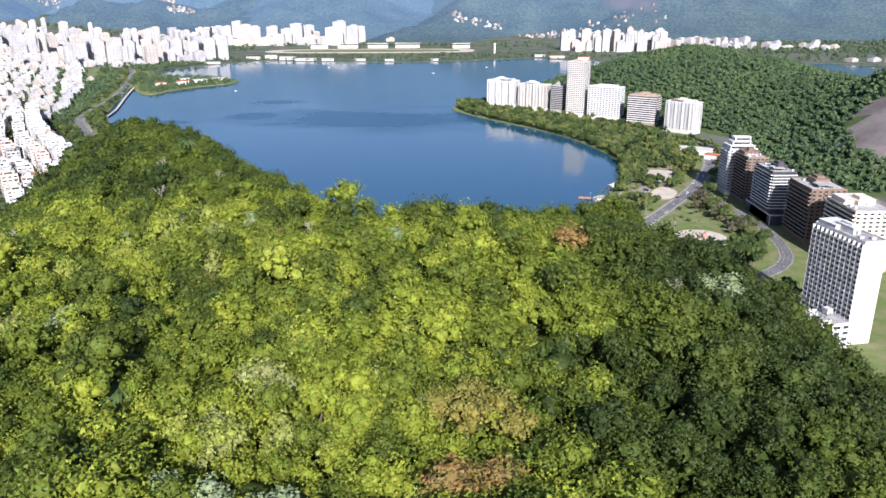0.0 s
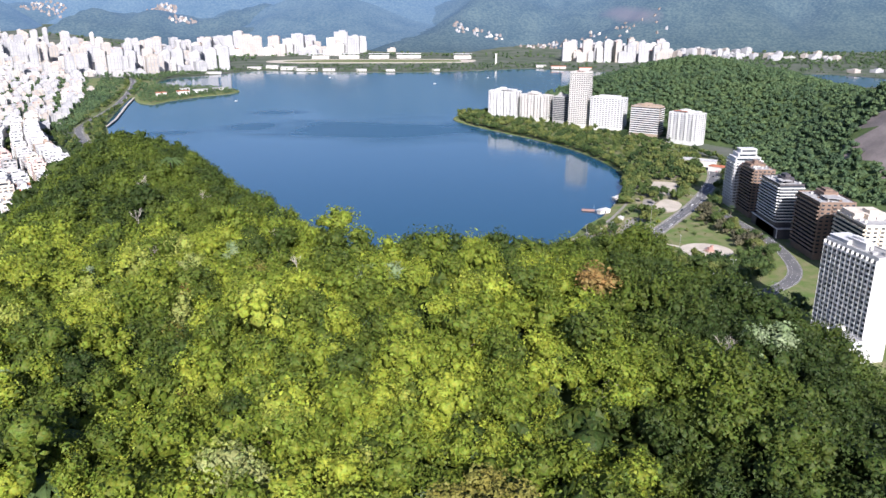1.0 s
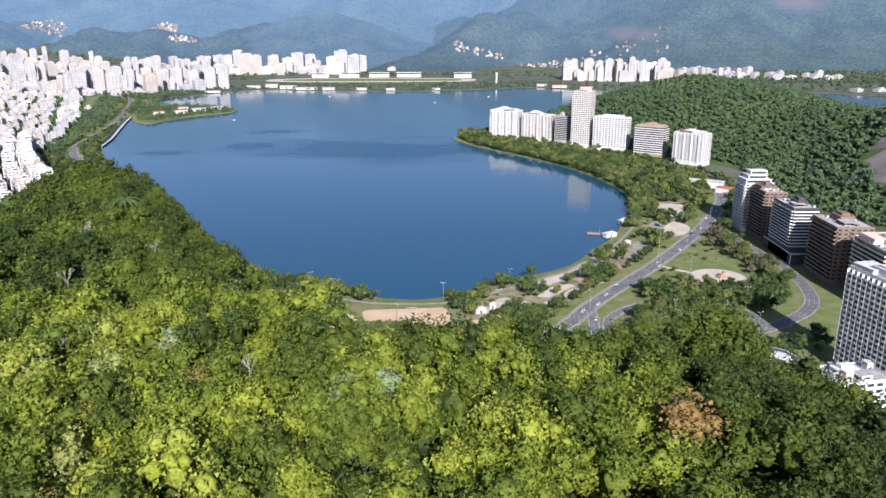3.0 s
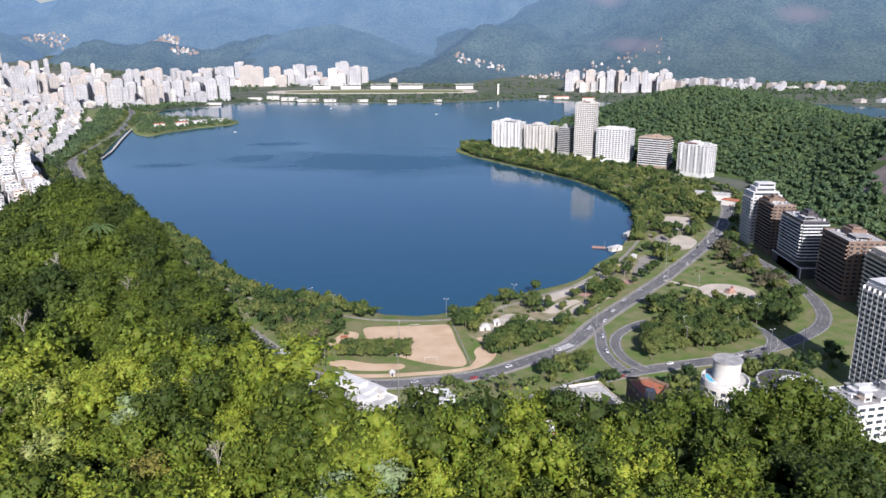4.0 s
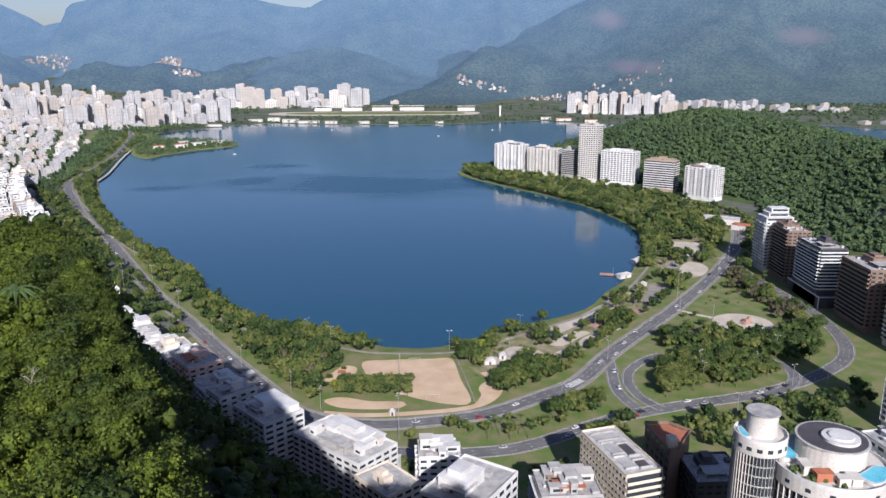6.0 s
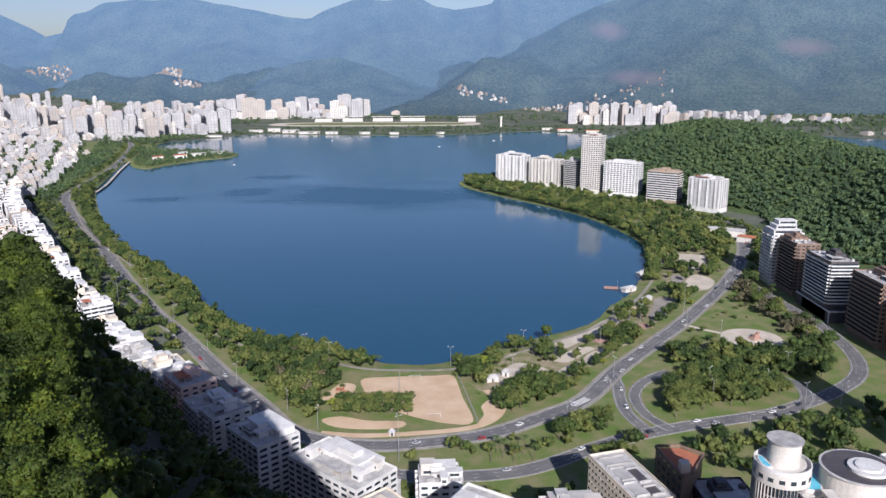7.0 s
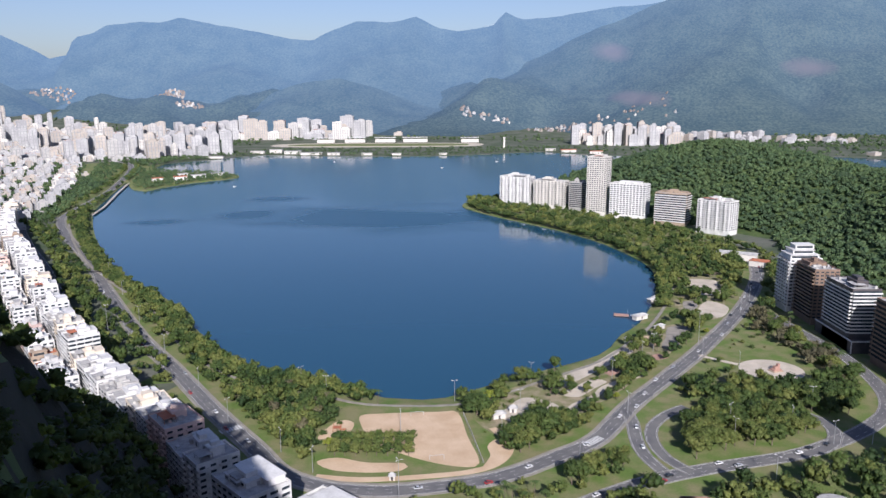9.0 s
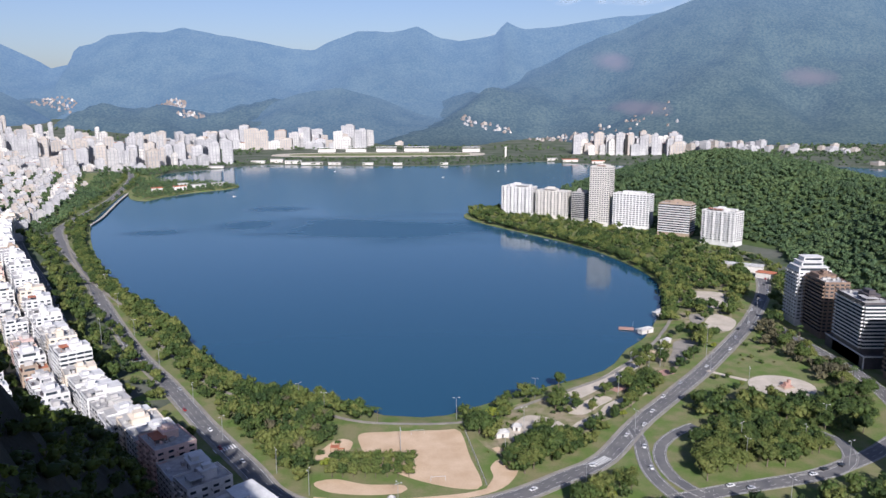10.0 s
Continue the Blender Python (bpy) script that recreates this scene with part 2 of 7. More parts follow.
def distance_mat(name, green, rock, glow, strength, bare=(), foot=0.5):
    """Far mountains, a backdrop: the haze of many kilometres is put in as a blue glow of the surface."""
    m, n, l, p = nodes_of(name)
    pos = n.new("ShaderNodeNewGeometry")
    noi = n.new("ShaderNodeTexNoise")
    noi.inputs["Scale"].default_value, noi.inputs["Detail"].default_value = 1 / 120, 8
    l.new(pos.outputs["Position"], noi.inputs["Vector"])
    ramp = n.new("ShaderNodeMapRange")
    ramp.inputs["From Min"].default_value, ramp.inputs["From Max"].default_value = 0.4, 0.62
    fine = n.new("ShaderNodeTexNoise")
    fine.inputs["Scale"].default_value, fine.inputs["Detail"].default_value = 1 / 11, 4
    l.new(pos.outputs["Position"], fine.inputs["Vector"])
    half = n.new("ShaderNodeMix")
    half.inputs["Factor"].default_value = 0.68
    l.new(noi.outputs["Fac"], half.inputs["A"])
    l.new(fine.outputs["Fac"], half.inputs["B"])
    l.new(half.outputs["Result"], ramp.inputs["Value"])
    rel = n.new("ShaderNodeBump")
    rel.inputs["Strength"].default_value, rel.inputs["Distance"].default_value = 0.5, 5
    l.new(fine.outputs["Fac"], rel.inputs["Height"])
    l.new(rel.outputs["Normal"], p.inputs["Normal"])
    mix = n.new("ShaderNodeMix")
    mix.data_type = "RGBA"
    mix.inputs["A"].default_value, mix.inputs["B"].default_value = (*green, 1), (*rock, 1)
    l.new(ramp.outputs["Result"], mix.inputs["Factor"])
    out = mix.outputs["Result"]
    for x, y, z, rx, rz in bare:                          # patches of bare rock
        at = n.new("ShaderNodeMapping")
        at.inputs["Location"].default_value = (-x / rx, -y / 900, -z / rz)
        at.inputs["Scale"].default_value = (1 / rx, 1 / 900, 1 / rz)
        l.new(pos.outputs["Position"], at.inputs["Vector"])
        ln = n.new("ShaderNodeVectorMath")
        ln.operation = "LENGTH"
        l.new(at.outputs["Vector"], ln.inputs[0])
        sub = n.new("ShaderNodeMath")
        l.new(ln.outputs["Value"], sub.inputs[0])
        l.new(noi.outputs["Fac"], sub.inputs[1])
        edge = n.new("ShaderNodeMapRange")
        edge.inputs["From Min"].default_value, edge.inputs["From Max"].default_value = 1.7, 0.9
        l.new(sub.outputs[0], edge.inputs["Value"])
        cut = n.new("ShaderNodeMix")
        cut.data_type = "RGBA"
        l.new(edge.outputs["Result"], cut.inputs["Factor"])
        l.new(out, cut.inputs["A"])
        cut.inputs["B"].default_value = (0.09, 0.078, 0.07, 1)
        out = cut.outputs["Result"]
    l.new(out, p.inputs["Base Color"])
    p.inputs["Roughness"].default_value, p.inputs["Specular IOR Level"].default_value = 1.0, 0.0
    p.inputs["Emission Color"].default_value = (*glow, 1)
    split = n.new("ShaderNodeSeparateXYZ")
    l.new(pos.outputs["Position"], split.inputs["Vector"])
    haze_glow = n.new("ShaderNodeMapRange")                    # painted haze: what stands further off glows more
    haze_glow.inputs["From Min"].default_value, haze_glow.inputs["From Max"].default_value = 2900, 4600
    haze_glow.inputs["To Min"].default_value, haze_glow.inputs["To Max"].default_value = strength * foot, strength
    l.new(split.outputs["Y"], haze_glow.inputs["Value"])
    l.new(haze_glow.outputs["Result"], p.inputs["Emission Strength"])
    return m


# ---------------------------------------------------------------- mesh helpers
def link_mesh(name, verts, faces, material, parent=None, smooth=False):
    me = bpy.data.meshes.new(name)
    me.from_pydata([tuple(v) for v in verts], [], [tuple(f) for f in faces])
    me.materials.append(material)
    if smooth:
        me.shade_smooth()
    ob = new(name, me)
    if parent:
        ob.parent = parent
    return ob


def part(name, bm, material, parent=None, label=""):
    me = bpy.data.meshes.new(name)
    bm.to_mesh(me)
    bm.free()
    me.materials.append(material)
    ob = new(name, me)
    if parent:
        ob.parent = parent
    return tagged(ob, label)


def thing(name, m, label, category, group=""):
    ob = new(name)
    ob.empty_display_size = 1
    ob.matrix_basis = m
    return tagged(ob, label, category, group)


def add_box(bm, x0, x1, y0, y1, z0, z1):
    v = [bm.verts.new(c) for c in ((x0, y0, z0), (x1, y0, z0), (x1, y1, z0), (x0, y1, z0), (x0, y0, z1), (x1, y0, z1), (x1, y1, z1), (x0, y1, z1))]
    for f in ((3, 2, 1, 0), (4, 5, 6, 7), (0, 1, 5, 4), (1, 2, 6, 5), (2, 3, 7, 6), (3, 0, 4, 7)):
        bm.faces.new([v[i] for i in f])


def boxes(*rows):
    bm = bmesh.new()
    for r in rows:
        add_box(bm, *r)
    return bm


def cyl(bm, x, y, z0, z1, r0, r1, n=10, cap=True):
    lo = [bm.verts.new((x + r0 * math.cos(2 * math.pi * i / n), y + r0 * math.sin(2 * math.pi * i / n), z0)) for i in range(n)]
    hi = [bm.verts.new((x + r1 * math.cos(2 * math.pi * i / n), y + r1 * math.sin(2 * math.pi * i / n), z1)) for i in range(n)]
    for i in range(n):
        bm.faces.new((lo[i], lo[(i + 1) % n], hi[(i + 1) % n], hi[i]))
    if cap:
        bm.faces.new(hi)
        bm.faces.new(lo[::-1])


def limb(bm, a, b, r0, r1, n=5):
    a, b = Vector(a), Vector(b)
    q = (b - a).to_track_quat("Z", "Y").to_matrix()
    ring = lambda c, r: [bm.verts.new(c + q @ Vector((r * math.cos(2 * math.pi * i / n), r * math.sin(2 * math.pi * i / n), 0))) for i in range(n)]
    lo, hi = ring(a, r0), ring(b, r1)
    for i in range(n):
        bm.faces.new((lo[i], lo[(i + 1) % n], hi[(i + 1) % n], hi[i]))
    bm.faces.new(hi)


def spline(points, closed=False, step=12.0):
    """A smooth line through plan points, as a list of 2D vectors."""
    p, out = [Vector(q) for q in points], []
    n = len(p)
    for i in range(n if closed else n - 1):
        a, b, c, d = (p[(i + k) % n] if closed else p[min(max(i + k, 0), n - 1)] for k in (-1, 0, 1, 2))
        m = max(1, int((c - b).length / step))
        for j in range(m):
            t = j / m
            out.append(0.5 * (2 * b + (c - a) * t + (2 * a - 5 * b + 4 * c - d) * t * t + (3 * b - a - 3 * c + d) * t ** 3))
    return out if closed else out + [p[-1]]


def sides(line):
    res = []
    for i, q in enumerate(line):
        d = line[min(i + 1, len(line) - 1)] - line[max(i - 1, 0)]
        d.normalize()
        res.append(Vector((-d.y, d.x)))
    return res


def ribbon(name, line, off0, off1, z, material, thick=0.0, parent=None):
    """A strip along a plan line between two offsets (to its left), with edges as thick as given."""
    nrm, bm = sides(line), bmesh.new()
    rows = []
    for q, s in zip(line, nrm):
        a, b = q + s * off0, q + s * off1
        rows.append([bm.verts.new((a.x, a.y, z)), bm.verts.new((b.x, b.y, z))] + ([bm.verts.new((a.x, a.y, z - thick)), bm.verts.new((b.x, b.y, z - thick))] if thick else []))
    for r, s in zip(rows, rows[1:]):
        bm.faces.new((r[0], s[0], s[1], r[1]))
        if thick:
            bm.faces.new((r[2], s[2], s[0], r[0]))
            bm.faces.new((r[1], s[1], s[3], r[3]))
    bmesh.ops.recalc_face_normals(bm, faces=bm.faces)
    return part(name, bm, material, parent)


def plate(name, points, z, material, thick=0.3, closed_step=3.0, parent=None):
    """A flat area of any outline, a hand's width thick."""
    line = spline(points, True, closed_step)
    if sum(a.x * b.y - b.x * a.y for a, b in zip(line, line[1:] + line[:1])) < 0:
        line.reverse()
    bm = bmesh.new()
    hi = [bm.verts.new((q.x, q.y, z)) for q in line]
    lo = [bm.verts.new((q.x, q.y, z - thick)) for q in line]
    bm.faces.new(hi)
    for i in range(len(line)):
        j = (i + 1) % len(line)
        bm.faces.new((lo[i], lo[j], hi[j], hi[i]))
    bmesh.ops.triangulate(bm, faces=[f for f in bm.faces if len(f.verts) > 4])
    return part(name, bm, material, parent)


# ---------------------------------------------------------------- plan
LAND = 2.5
SHORE = [(-20, 532), (-6, 535), (21, 554), (51, 575), (102, 610), (127, 654), (147, 681), (174, 742), (197, 818), (205, 888), (184, 989),
         (145, 1078), (72, 1187), (32, 1255), (18, 1300), (34, 1350), (110, 1430), (260, 1600), (420, 1740), (640, 1790), (960, 1780),
         (1150, 1900), (1050, 2125), (700, 2180), (454, 2215), (326, 2291), (269, 2345), (100, 2270), (-61, 2220), (-315, 2229), (-532, 2270), (-636, 2141),
         (-720, 2020), (-690, 1868), (-600, 1828), (-515, 1795), (-465, 1752), (-461, 1696), (-522, 1620), (-553, 1551), (-567, 1503), (-607, 1530),
         (-655, 1620), (-610, 1450), (-557, 1267), (-529, 1199), (-456, 1050), (-374, 908), (-332, 846), (-221, 713), (-206, 676), (-148, 600), (-111, 573), (-81, 561), (-43, 535)]
shore = spline(SHORE, True, 14)
SH = np.array([(p.x, p.y) for p in shore])


def inside(px, py, poly):
    """Which of the points lie in the polygon."""
    px, py = np.asarray(px, float), np.asarray(py, float)
    res = np.zeros(px.shape, bool)
    for (x0, y0), (x1, y1) in zip(poly, np.roll(poly, -1, 0)):
        if y0 != y1:
            res ^= ((y0 > py) != (y1 > py)) & (px < (x1 - x0) * (py - y0) / (y1 - y0) + x0)
    return res


def line_dist(px, py, line, closed=False):
    """Distance to a plan line, and on which side (left: plus)."""
    px, py = np.asarray(px, float), np.asarray(py, float)
    best, side = np.full(px.shape, 1e9), np.ones(px.shape)
    pts = list(line) + ([line[0]] if closed else [])
    for (x0, y0), (x1, y1) in zip(pts, pts[1:]):
        dx, dy = x1 - x0, y1 - y0
        t = np.clip(((px - x0) * dx + (py - y0) * dy) / (dx * dx + dy * dy), 0, 1)
        d = np.hypot(px - x0 - t * dx, py - y0 - t * dy)
        s = np.sign(dx * (py - y0) - dy * (px - x0))
        near = d < best - 1e-6
        best, side = np.where(near, d, best), np.where(near, s, side)
    return best, side


# brow of the wooded hill from which the slope falls to the lake side
BROW = [(190, 6), (110, 46), (72, 70), (42, 87), (28, 93), (15, 94), (5, 94), (-9, 95), (-15, 101), (-20, 110), (-24.5, 118.5), (-30.5, 133), (-37, 143), (-50, 166), (-61, 186), (-90, 238), (-130, 262), (-210, 280), (-420, 270)]

# where that slope ends, behind the houses
FOOT = [(520, 200), (330, 320), (250, 335), (150, 305), (90, 285), (20, 295), (-40, 322), (-92, 362), (-116, 391), (-139, 423), (-163, 455), (-187, 486), (-210, 517), (-237, 554), (-272, 606), (-345, 700), (-480, 790), (-800, 840)]


def smooth01(t):
    t = np.clip(t, 0, 1)
    return t * t * (3 - 2 * t)


def wobble(x, y, s, k=1.0):
    return k * (np.sin(x / s + 1.3) * np.cos(y / s * 0.9 + 0.4) + 0.5 * np.sin(x / s * 2.3 + y / s * 1.7))


def height(x, y):
    """The ground's height: flat by the lake, the wooded hill, the hill behind the apartment towers, and the rise inland."""
    x, y = np.asarray(x, float), np.asarray(y, float)
    d, side = line_dist(x, y, BROW)
    out = np.where(side < 0, d, -d)                      # plus: past the brow
    top = 157.5 + wobble(x, y, 17, 1.0)
    top = top - 0.42 * np.clip(x - 22, 0, 300) - 0.45 * np.clip(x - 41, 0, 300)
    top = top + 3.2 * np.exp(-((x - 21) ** 2 + (y - 74) ** 2) / 220.0) + 1.3 * np.exp(-((x - 6) ** 2 + (y - 90) ** 2) / 260.0)
    top = top - 0.03 * np.clip(-x - 25, 0, 300) - 0.01 * np.clip(y - 120, 0, 200) - 0.1 * np.clip(8 - y, 0, 400)
    top = top - 0.55 * np.clip(-x - 55 - 0.3 * (y - 100), 0, 200)
    top = top + 5.0 * np.exp(-((x + 90) ** 2 + (y - 210) ** 2) / 1900.0) + 2.4 * np.exp(-((x + 46) ** 2 + (y - 173) ** 2) / 420.0) - 2.6 * np.exp(-((x + 7) ** 2 + (y - 95) ** 2) / 36.0)
    top = np.maximum(top - smooth01((-x - 4) / 9) * (0.2 + 0.077 * np.clip(y - 92, 0, 300)), LAND)
    df, fside = line_dist(x, y, FOOT)
    way = np.where(fside < 0, 1.0, np.clip(out, 0, 1e4) / (np.clip(out, 0, 1e4) + df + 1e-6))
    bend = 1.0 - 0.5 * smooth01((-x - 75) / 45) * (1 - 1.2 * smooth01((-x - 160) / 70))
    steep = 1 - (1 - way) ** bend
    lip = smooth01(out / 12) * 20.0 * np.clip(1 - way, 0, 1) * np.clip((top - 40) / 100, 0, 1)
    h = np.where((fside < 0) & (out > 0), LAND, top - lip + (LAND - top) * steep)
    spur = 27 * np.exp(-((x + 119) / 32) ** 2 - ((y - 274) / 20) ** 2) + 8.8 * np.exp(-((x + 162) / 36) ** 2 - ((y - 375) / 40) ** 2)
    h = np.maximum(h + np.where(fside < 0, 0.0, spur * smooth01(df / 22) * smooth01((out + 4) / 20)), LAND)
    # wooded hill behind the towers
    crest = np.interp(x, (120, 200, 265, 340, 400, 450, 500, 550, 630, 700, 767, 850), (0, 12, 39, 69, 88, 95, 88, 75, 60, 37, 14, 0))
    crest = crest * np.clip(1 - (y - 1440) / 380, 0, 1)
    rise = 0.31 * np.clip((x - 78) * 0.72 + (y - 1306) * 0.69 - 32, 0, 1e4)
    hill = crest * rise / (crest ** 6 + rise ** 6 + 1e-3) ** (1 / 6) * (1 + 0.04 * wobble(x, y, 60))
    u, v = (x - 720) / 330, (y - 880) / 330
    hill = np.maximum(hill, 140 * smooth01(1.12 - np.hypot(u, v)) * (1 + 0.06 * wobble(x, y, 45)))
    far = 55 * smooth01((-x - 950) / 900) * smooth01((y - 2050) / 500) + np.clip((y - 2830) / 1870, 0, 1) * 70 + np.clip((x - 2000) / 1500, 0, 1) * 90
    return np.maximum(h, LAND + hill + far)


def edge_of_brow(x, y):
    d, s = line_dist(x, y, BROW)
    return np.where(s < 0, d, -d)


# ---------------------------------------------------------------- ground and lake
def build_ground():
    pts = [(p.x, p.y) for p in shore]
    edge = [(i, (i + 1) % len(pts)) for i in range(len(pts))]
    cand = []
    rng = random.Random(3)

    def grid(x0, x1, y0, y1, s, hole=None):
        for i in range(int((x1 - x0) / s) + 1):
            for j in range(int((y1 - y0) / s) + 1):
                x, y = x0 + i * s + (j % 2) * s / 2, y0 + j * s
                if hole and hole[0] < x < hole[1] and hole[2] < y < hole[3]:
                    continue
                cand.append((x + rng.uniform(-0.1, 0.1) * s, y + rng.uniform(-0.1, 0.1) * s))
    near, mid = (-260, 210, -60, 440), (-800, 1200, -160, 2000)
    grid(*near, 9)
    grid(*mid, 34, near)
    grid(-4700, 4700, -600, 4700, 190, mid)
    c = np.array(cand)
    keep = ~inside(c[:, 0], c[:, 1], SH)
    d, _ = line_dist(c[:, 0], c[:, 1], SH[::2], True)
    c = c[keep & (d > 4)]
    allp = pts + [tuple(q) for q in c]
    co, _, faces, _, _, _ = geometry.delaunay_2d_cdt([Vector(q) for q in allp], edge, [], 0, 1e-4)
    xy = np.array([(q.x, q.y) for q in co])
    z = height(xy[:, 0], xy[:, 1])
    n = len(pts)
    z[:n] = 0.9
    cen = np.array([xy[list(f)].mean(0) for f in faces])
    wet = inside(cen[:, 0], cen[:, 1], SH)
    faces = [f for f, w in zip(faces, wet) if not w]
    verts = [(a[0], a[1], b) for a, b in zip(xy, z)]
    base = len(verts)
    verts += [(p.x, p.y, -2.0) for p in shore]
    faces += [(i, (i + 1) % n, base + (i + 1) % n, base + i) for i in range(n)]
    g = link_mesh("ground", verts, faces, M_LAWN)
    tagged(g, "grassy ground of the valley and wooded hills round the lake", "ground", kind="structure")
    me = g.data
    me.materials.append(M_EARTH)
    me.materials.append(M_CITY)
    me.materials.append(M_ROCK)
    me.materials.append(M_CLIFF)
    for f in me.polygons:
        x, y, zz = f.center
        # past the brow: cliff rock painted darker for the shade there
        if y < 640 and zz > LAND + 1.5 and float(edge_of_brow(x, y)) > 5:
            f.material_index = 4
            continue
        f.material_index = 3 if (abs((x - 505) / 55) ** 2 + abs((y - 800) / 85) ** 2 < 1 or abs((x - 415) / 30) ** 2 + abs((y - 640) / 40) ** 2 < 1) else 1 if zz > LAND + 1.5 and y < 2400 else (2 if (y > 2000 or x < -190 - (y - 560) * 0.62 or x > 340) else 0)
    return g


M_CITY = surface("town_ground", (0.12, 0.125, 0.1), (0.05, 0.075, 0.035), 60, 0.95, fine=4, bump=0)
build_ground()

lake = link_mesh("water", [(-1400, 300, 0), (1600, 300, 0), (1600, 2600, 0), (-1400, 2600, 0)], [(0, 1, 2, 3)], M_WATER)
tagged(lake, "wide dark blue lake with a calm, faintly rippled surface", "lake", kind="structure")

# ---------------------------------------------------------------- far mountains
RIDGE = [(-0.8, 0.075), (-0.61, 0.082), (-0.6, 0.095), (-0.585, 0.093), (-0.575, 0.075), (-0.545, 0.062), (-0.52, 0.05), (-0.505, 0.04), (-0.48, 0.045), (-0.472, 0.066), (-0.445, 0.07),
         (-0.43, 0.078), (-0.385, 0.086), (-0.36, 0.084), (-0.335, 0.088), (-0.29, 0.077), (-0.23, 0.069), (-0.2, 0.064), (-0.17, 0.06), (-0.165, 0.064), (-0.135, 0.074), (-0.115, 0.08),
         (-0.075, 0.079), (-0.04, 0.088), (-0.015, 0.075), (0.01, 0.07), (0.055, 0.074), (0.07, 0.09), (0.09, 0.082), (0.13, 0.086), (0.2, 0.097), (0.3, 0.11), (0.8, 0.12)]
BIG = [(-0.8, 0.0), (-0.02, 0.0), (0.05, 0.012), (0.12, 0.04), (0.19, 0.075), (0.25, 0.1), (0.31, 0.12), (0.38, 0.128), (0.44, 0.14), (0.5, 0.15), (0.53, 0.129), (0.57, 0.127), (0.66, 0.132), (0.8, 0.14)]
MIDDLE = [(-0.8, 0.03), (-0.63, 0.034), (-0.59, 0.022), (-0.54, -0.004), (-0.5, -0.03), (-0.3, -0.03), (-0.24, -0.012), (-0.19, 0.006), (-0.14, 0.014), (-0.1, 0.002), (-0.04, -0.02), (0.03, -0.035), (0.1, -0.04), (0.8, -0.04)]


def mountains(name, label, y_top, y_foot, profile, material, rough, seed, x_lim):
    """A mountain chain as relief: the crest's rise for each slope x/y from the lake's near shore, running down to its foot with spurs and gullies."""
    xs = np.linspace(-x_lim, x_lim, 210)
    k, rise = np.array([p[0] for p in profile]), np.array([p[1] for p in profile])
    rows = 36
    verts, faces = [], []
    for j in range(rows):
        f = j / (rows - 1)
        for s in xs:
            y = y_foot + (y_top - y_foot) * f
            x = s * y_top * (0.86 + 0.14 * f)
            crest = np.interp(s, k, rise) * y_top + 184
            prof = f ** 1.25
            n1 = noise.fractal(Vector((x / 520 + seed, y / 520, seed)), 1.0, 2.0, 5)
            n2 = noise.ridged_multi_fractal(Vector((x / 900 + seed, y / 1500, 2 * seed)), 0.9, 2.1, 4, 1.0, 2.0) - 1.0
            z = LAND + crest * prof + (n1 * 60 + n2 * 55) * rough * math.sin(math.pi * min(f * 0.93, 1)) + n1 * 9 * f
            verts.append((x, y, max(z, LAND - 3)))
    m = len(xs)
    for j in range(rows - 1):
        for i in range(m - 1):
            faces.append((j * m + i, j * m + i + 1, (j + 1) * m + i + 1, (j + 1) * m + i))
    ob = link_mesh(name, verts, faces, material, smooth=True)
    return tagged(ob, label, "mountain", kind="structure")


# last colour: emission that stands in for haze
GREEN, SCRUB, HAZE_GLOW = (0.022, 0.036, 0.03), (0.062, 0.08, 0.06), (0.31, 0.54, 0.97)
M_MOUNT = distance_mat("far_mountain", GREEN, SCRUB, HAZE_GLOW, 0.29)
M_MOUNT_BIG = distance_mat("wooded_mountain", GREEN, SCRUB, HAZE_GLOW, 0.26, ((1555, 3720, 268, 105, 42), (775, 3720, 360, 85, 50), (800, 3380, 142, 105, 32)), 0.27)
M_MOUNT_MID = distance_mat("wooded_foothill", GREEN, SCRUB, HAZE_GLOW, 0.27)
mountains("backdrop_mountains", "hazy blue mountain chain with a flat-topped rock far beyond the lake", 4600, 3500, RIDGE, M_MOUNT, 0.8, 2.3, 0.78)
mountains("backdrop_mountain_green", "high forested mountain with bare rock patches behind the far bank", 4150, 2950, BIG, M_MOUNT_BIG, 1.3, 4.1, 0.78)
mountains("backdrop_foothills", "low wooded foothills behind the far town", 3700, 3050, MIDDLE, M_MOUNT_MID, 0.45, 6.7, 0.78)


def cloud_mat():
    m, n, l, p = nodes_of("cloud")
    thin = n.new("ShaderNodeBsdfTransparent")
    # sunlit white of the puffs is put in as emission
    white = n.new("ShaderNodeEmission")
    white.inputs["Color"].default_value, white.inputs["Strength"].default_value = (0.72, 0.82, 0.93, 1), 0.62
    mix = n.new("ShaderNodeMixShader")
    mix.inputs["Fac"].default_value = 0.07
    l.new(thin.outputs[0], mix.inputs[1])
    l.new(white.outputs[0], mix.inputs[2])
    l.new(mix.outputs[0], n["Material Output"].inputs["Surface"])
    return m


def cloud(x, z, length, tall, seed, count):
    """A soft bank of many overlapping thin puffs behind the crest."""
    rng = random.Random(seed)
    bm = bmesh.new()
    for k in range(count):
        u = rng.uniform(-1, 1)
        r = tall * rng.uniform(0.25, 0.75) * (1.1 - 0.6 * abs(u))
        at = Matrix.Translation((x + u * length / 2, 4640 + rng.uniform(-30, 30), z + rng.gauss(0, 0.3) * tall * (1.1 - abs(u)))) @ Matrix.Diagonal((rng.uniform(1.4, 3.0), 0.5, 0.8, 1))
        bmesh.ops.create_icosphere(bm, subdivisions=2, radius=r, matrix=at)
    tagged(part("backdrop_cloud", bm, M_CLOUD), "thin white cloud bank over the mountain crest", "cloud", kind="structure")


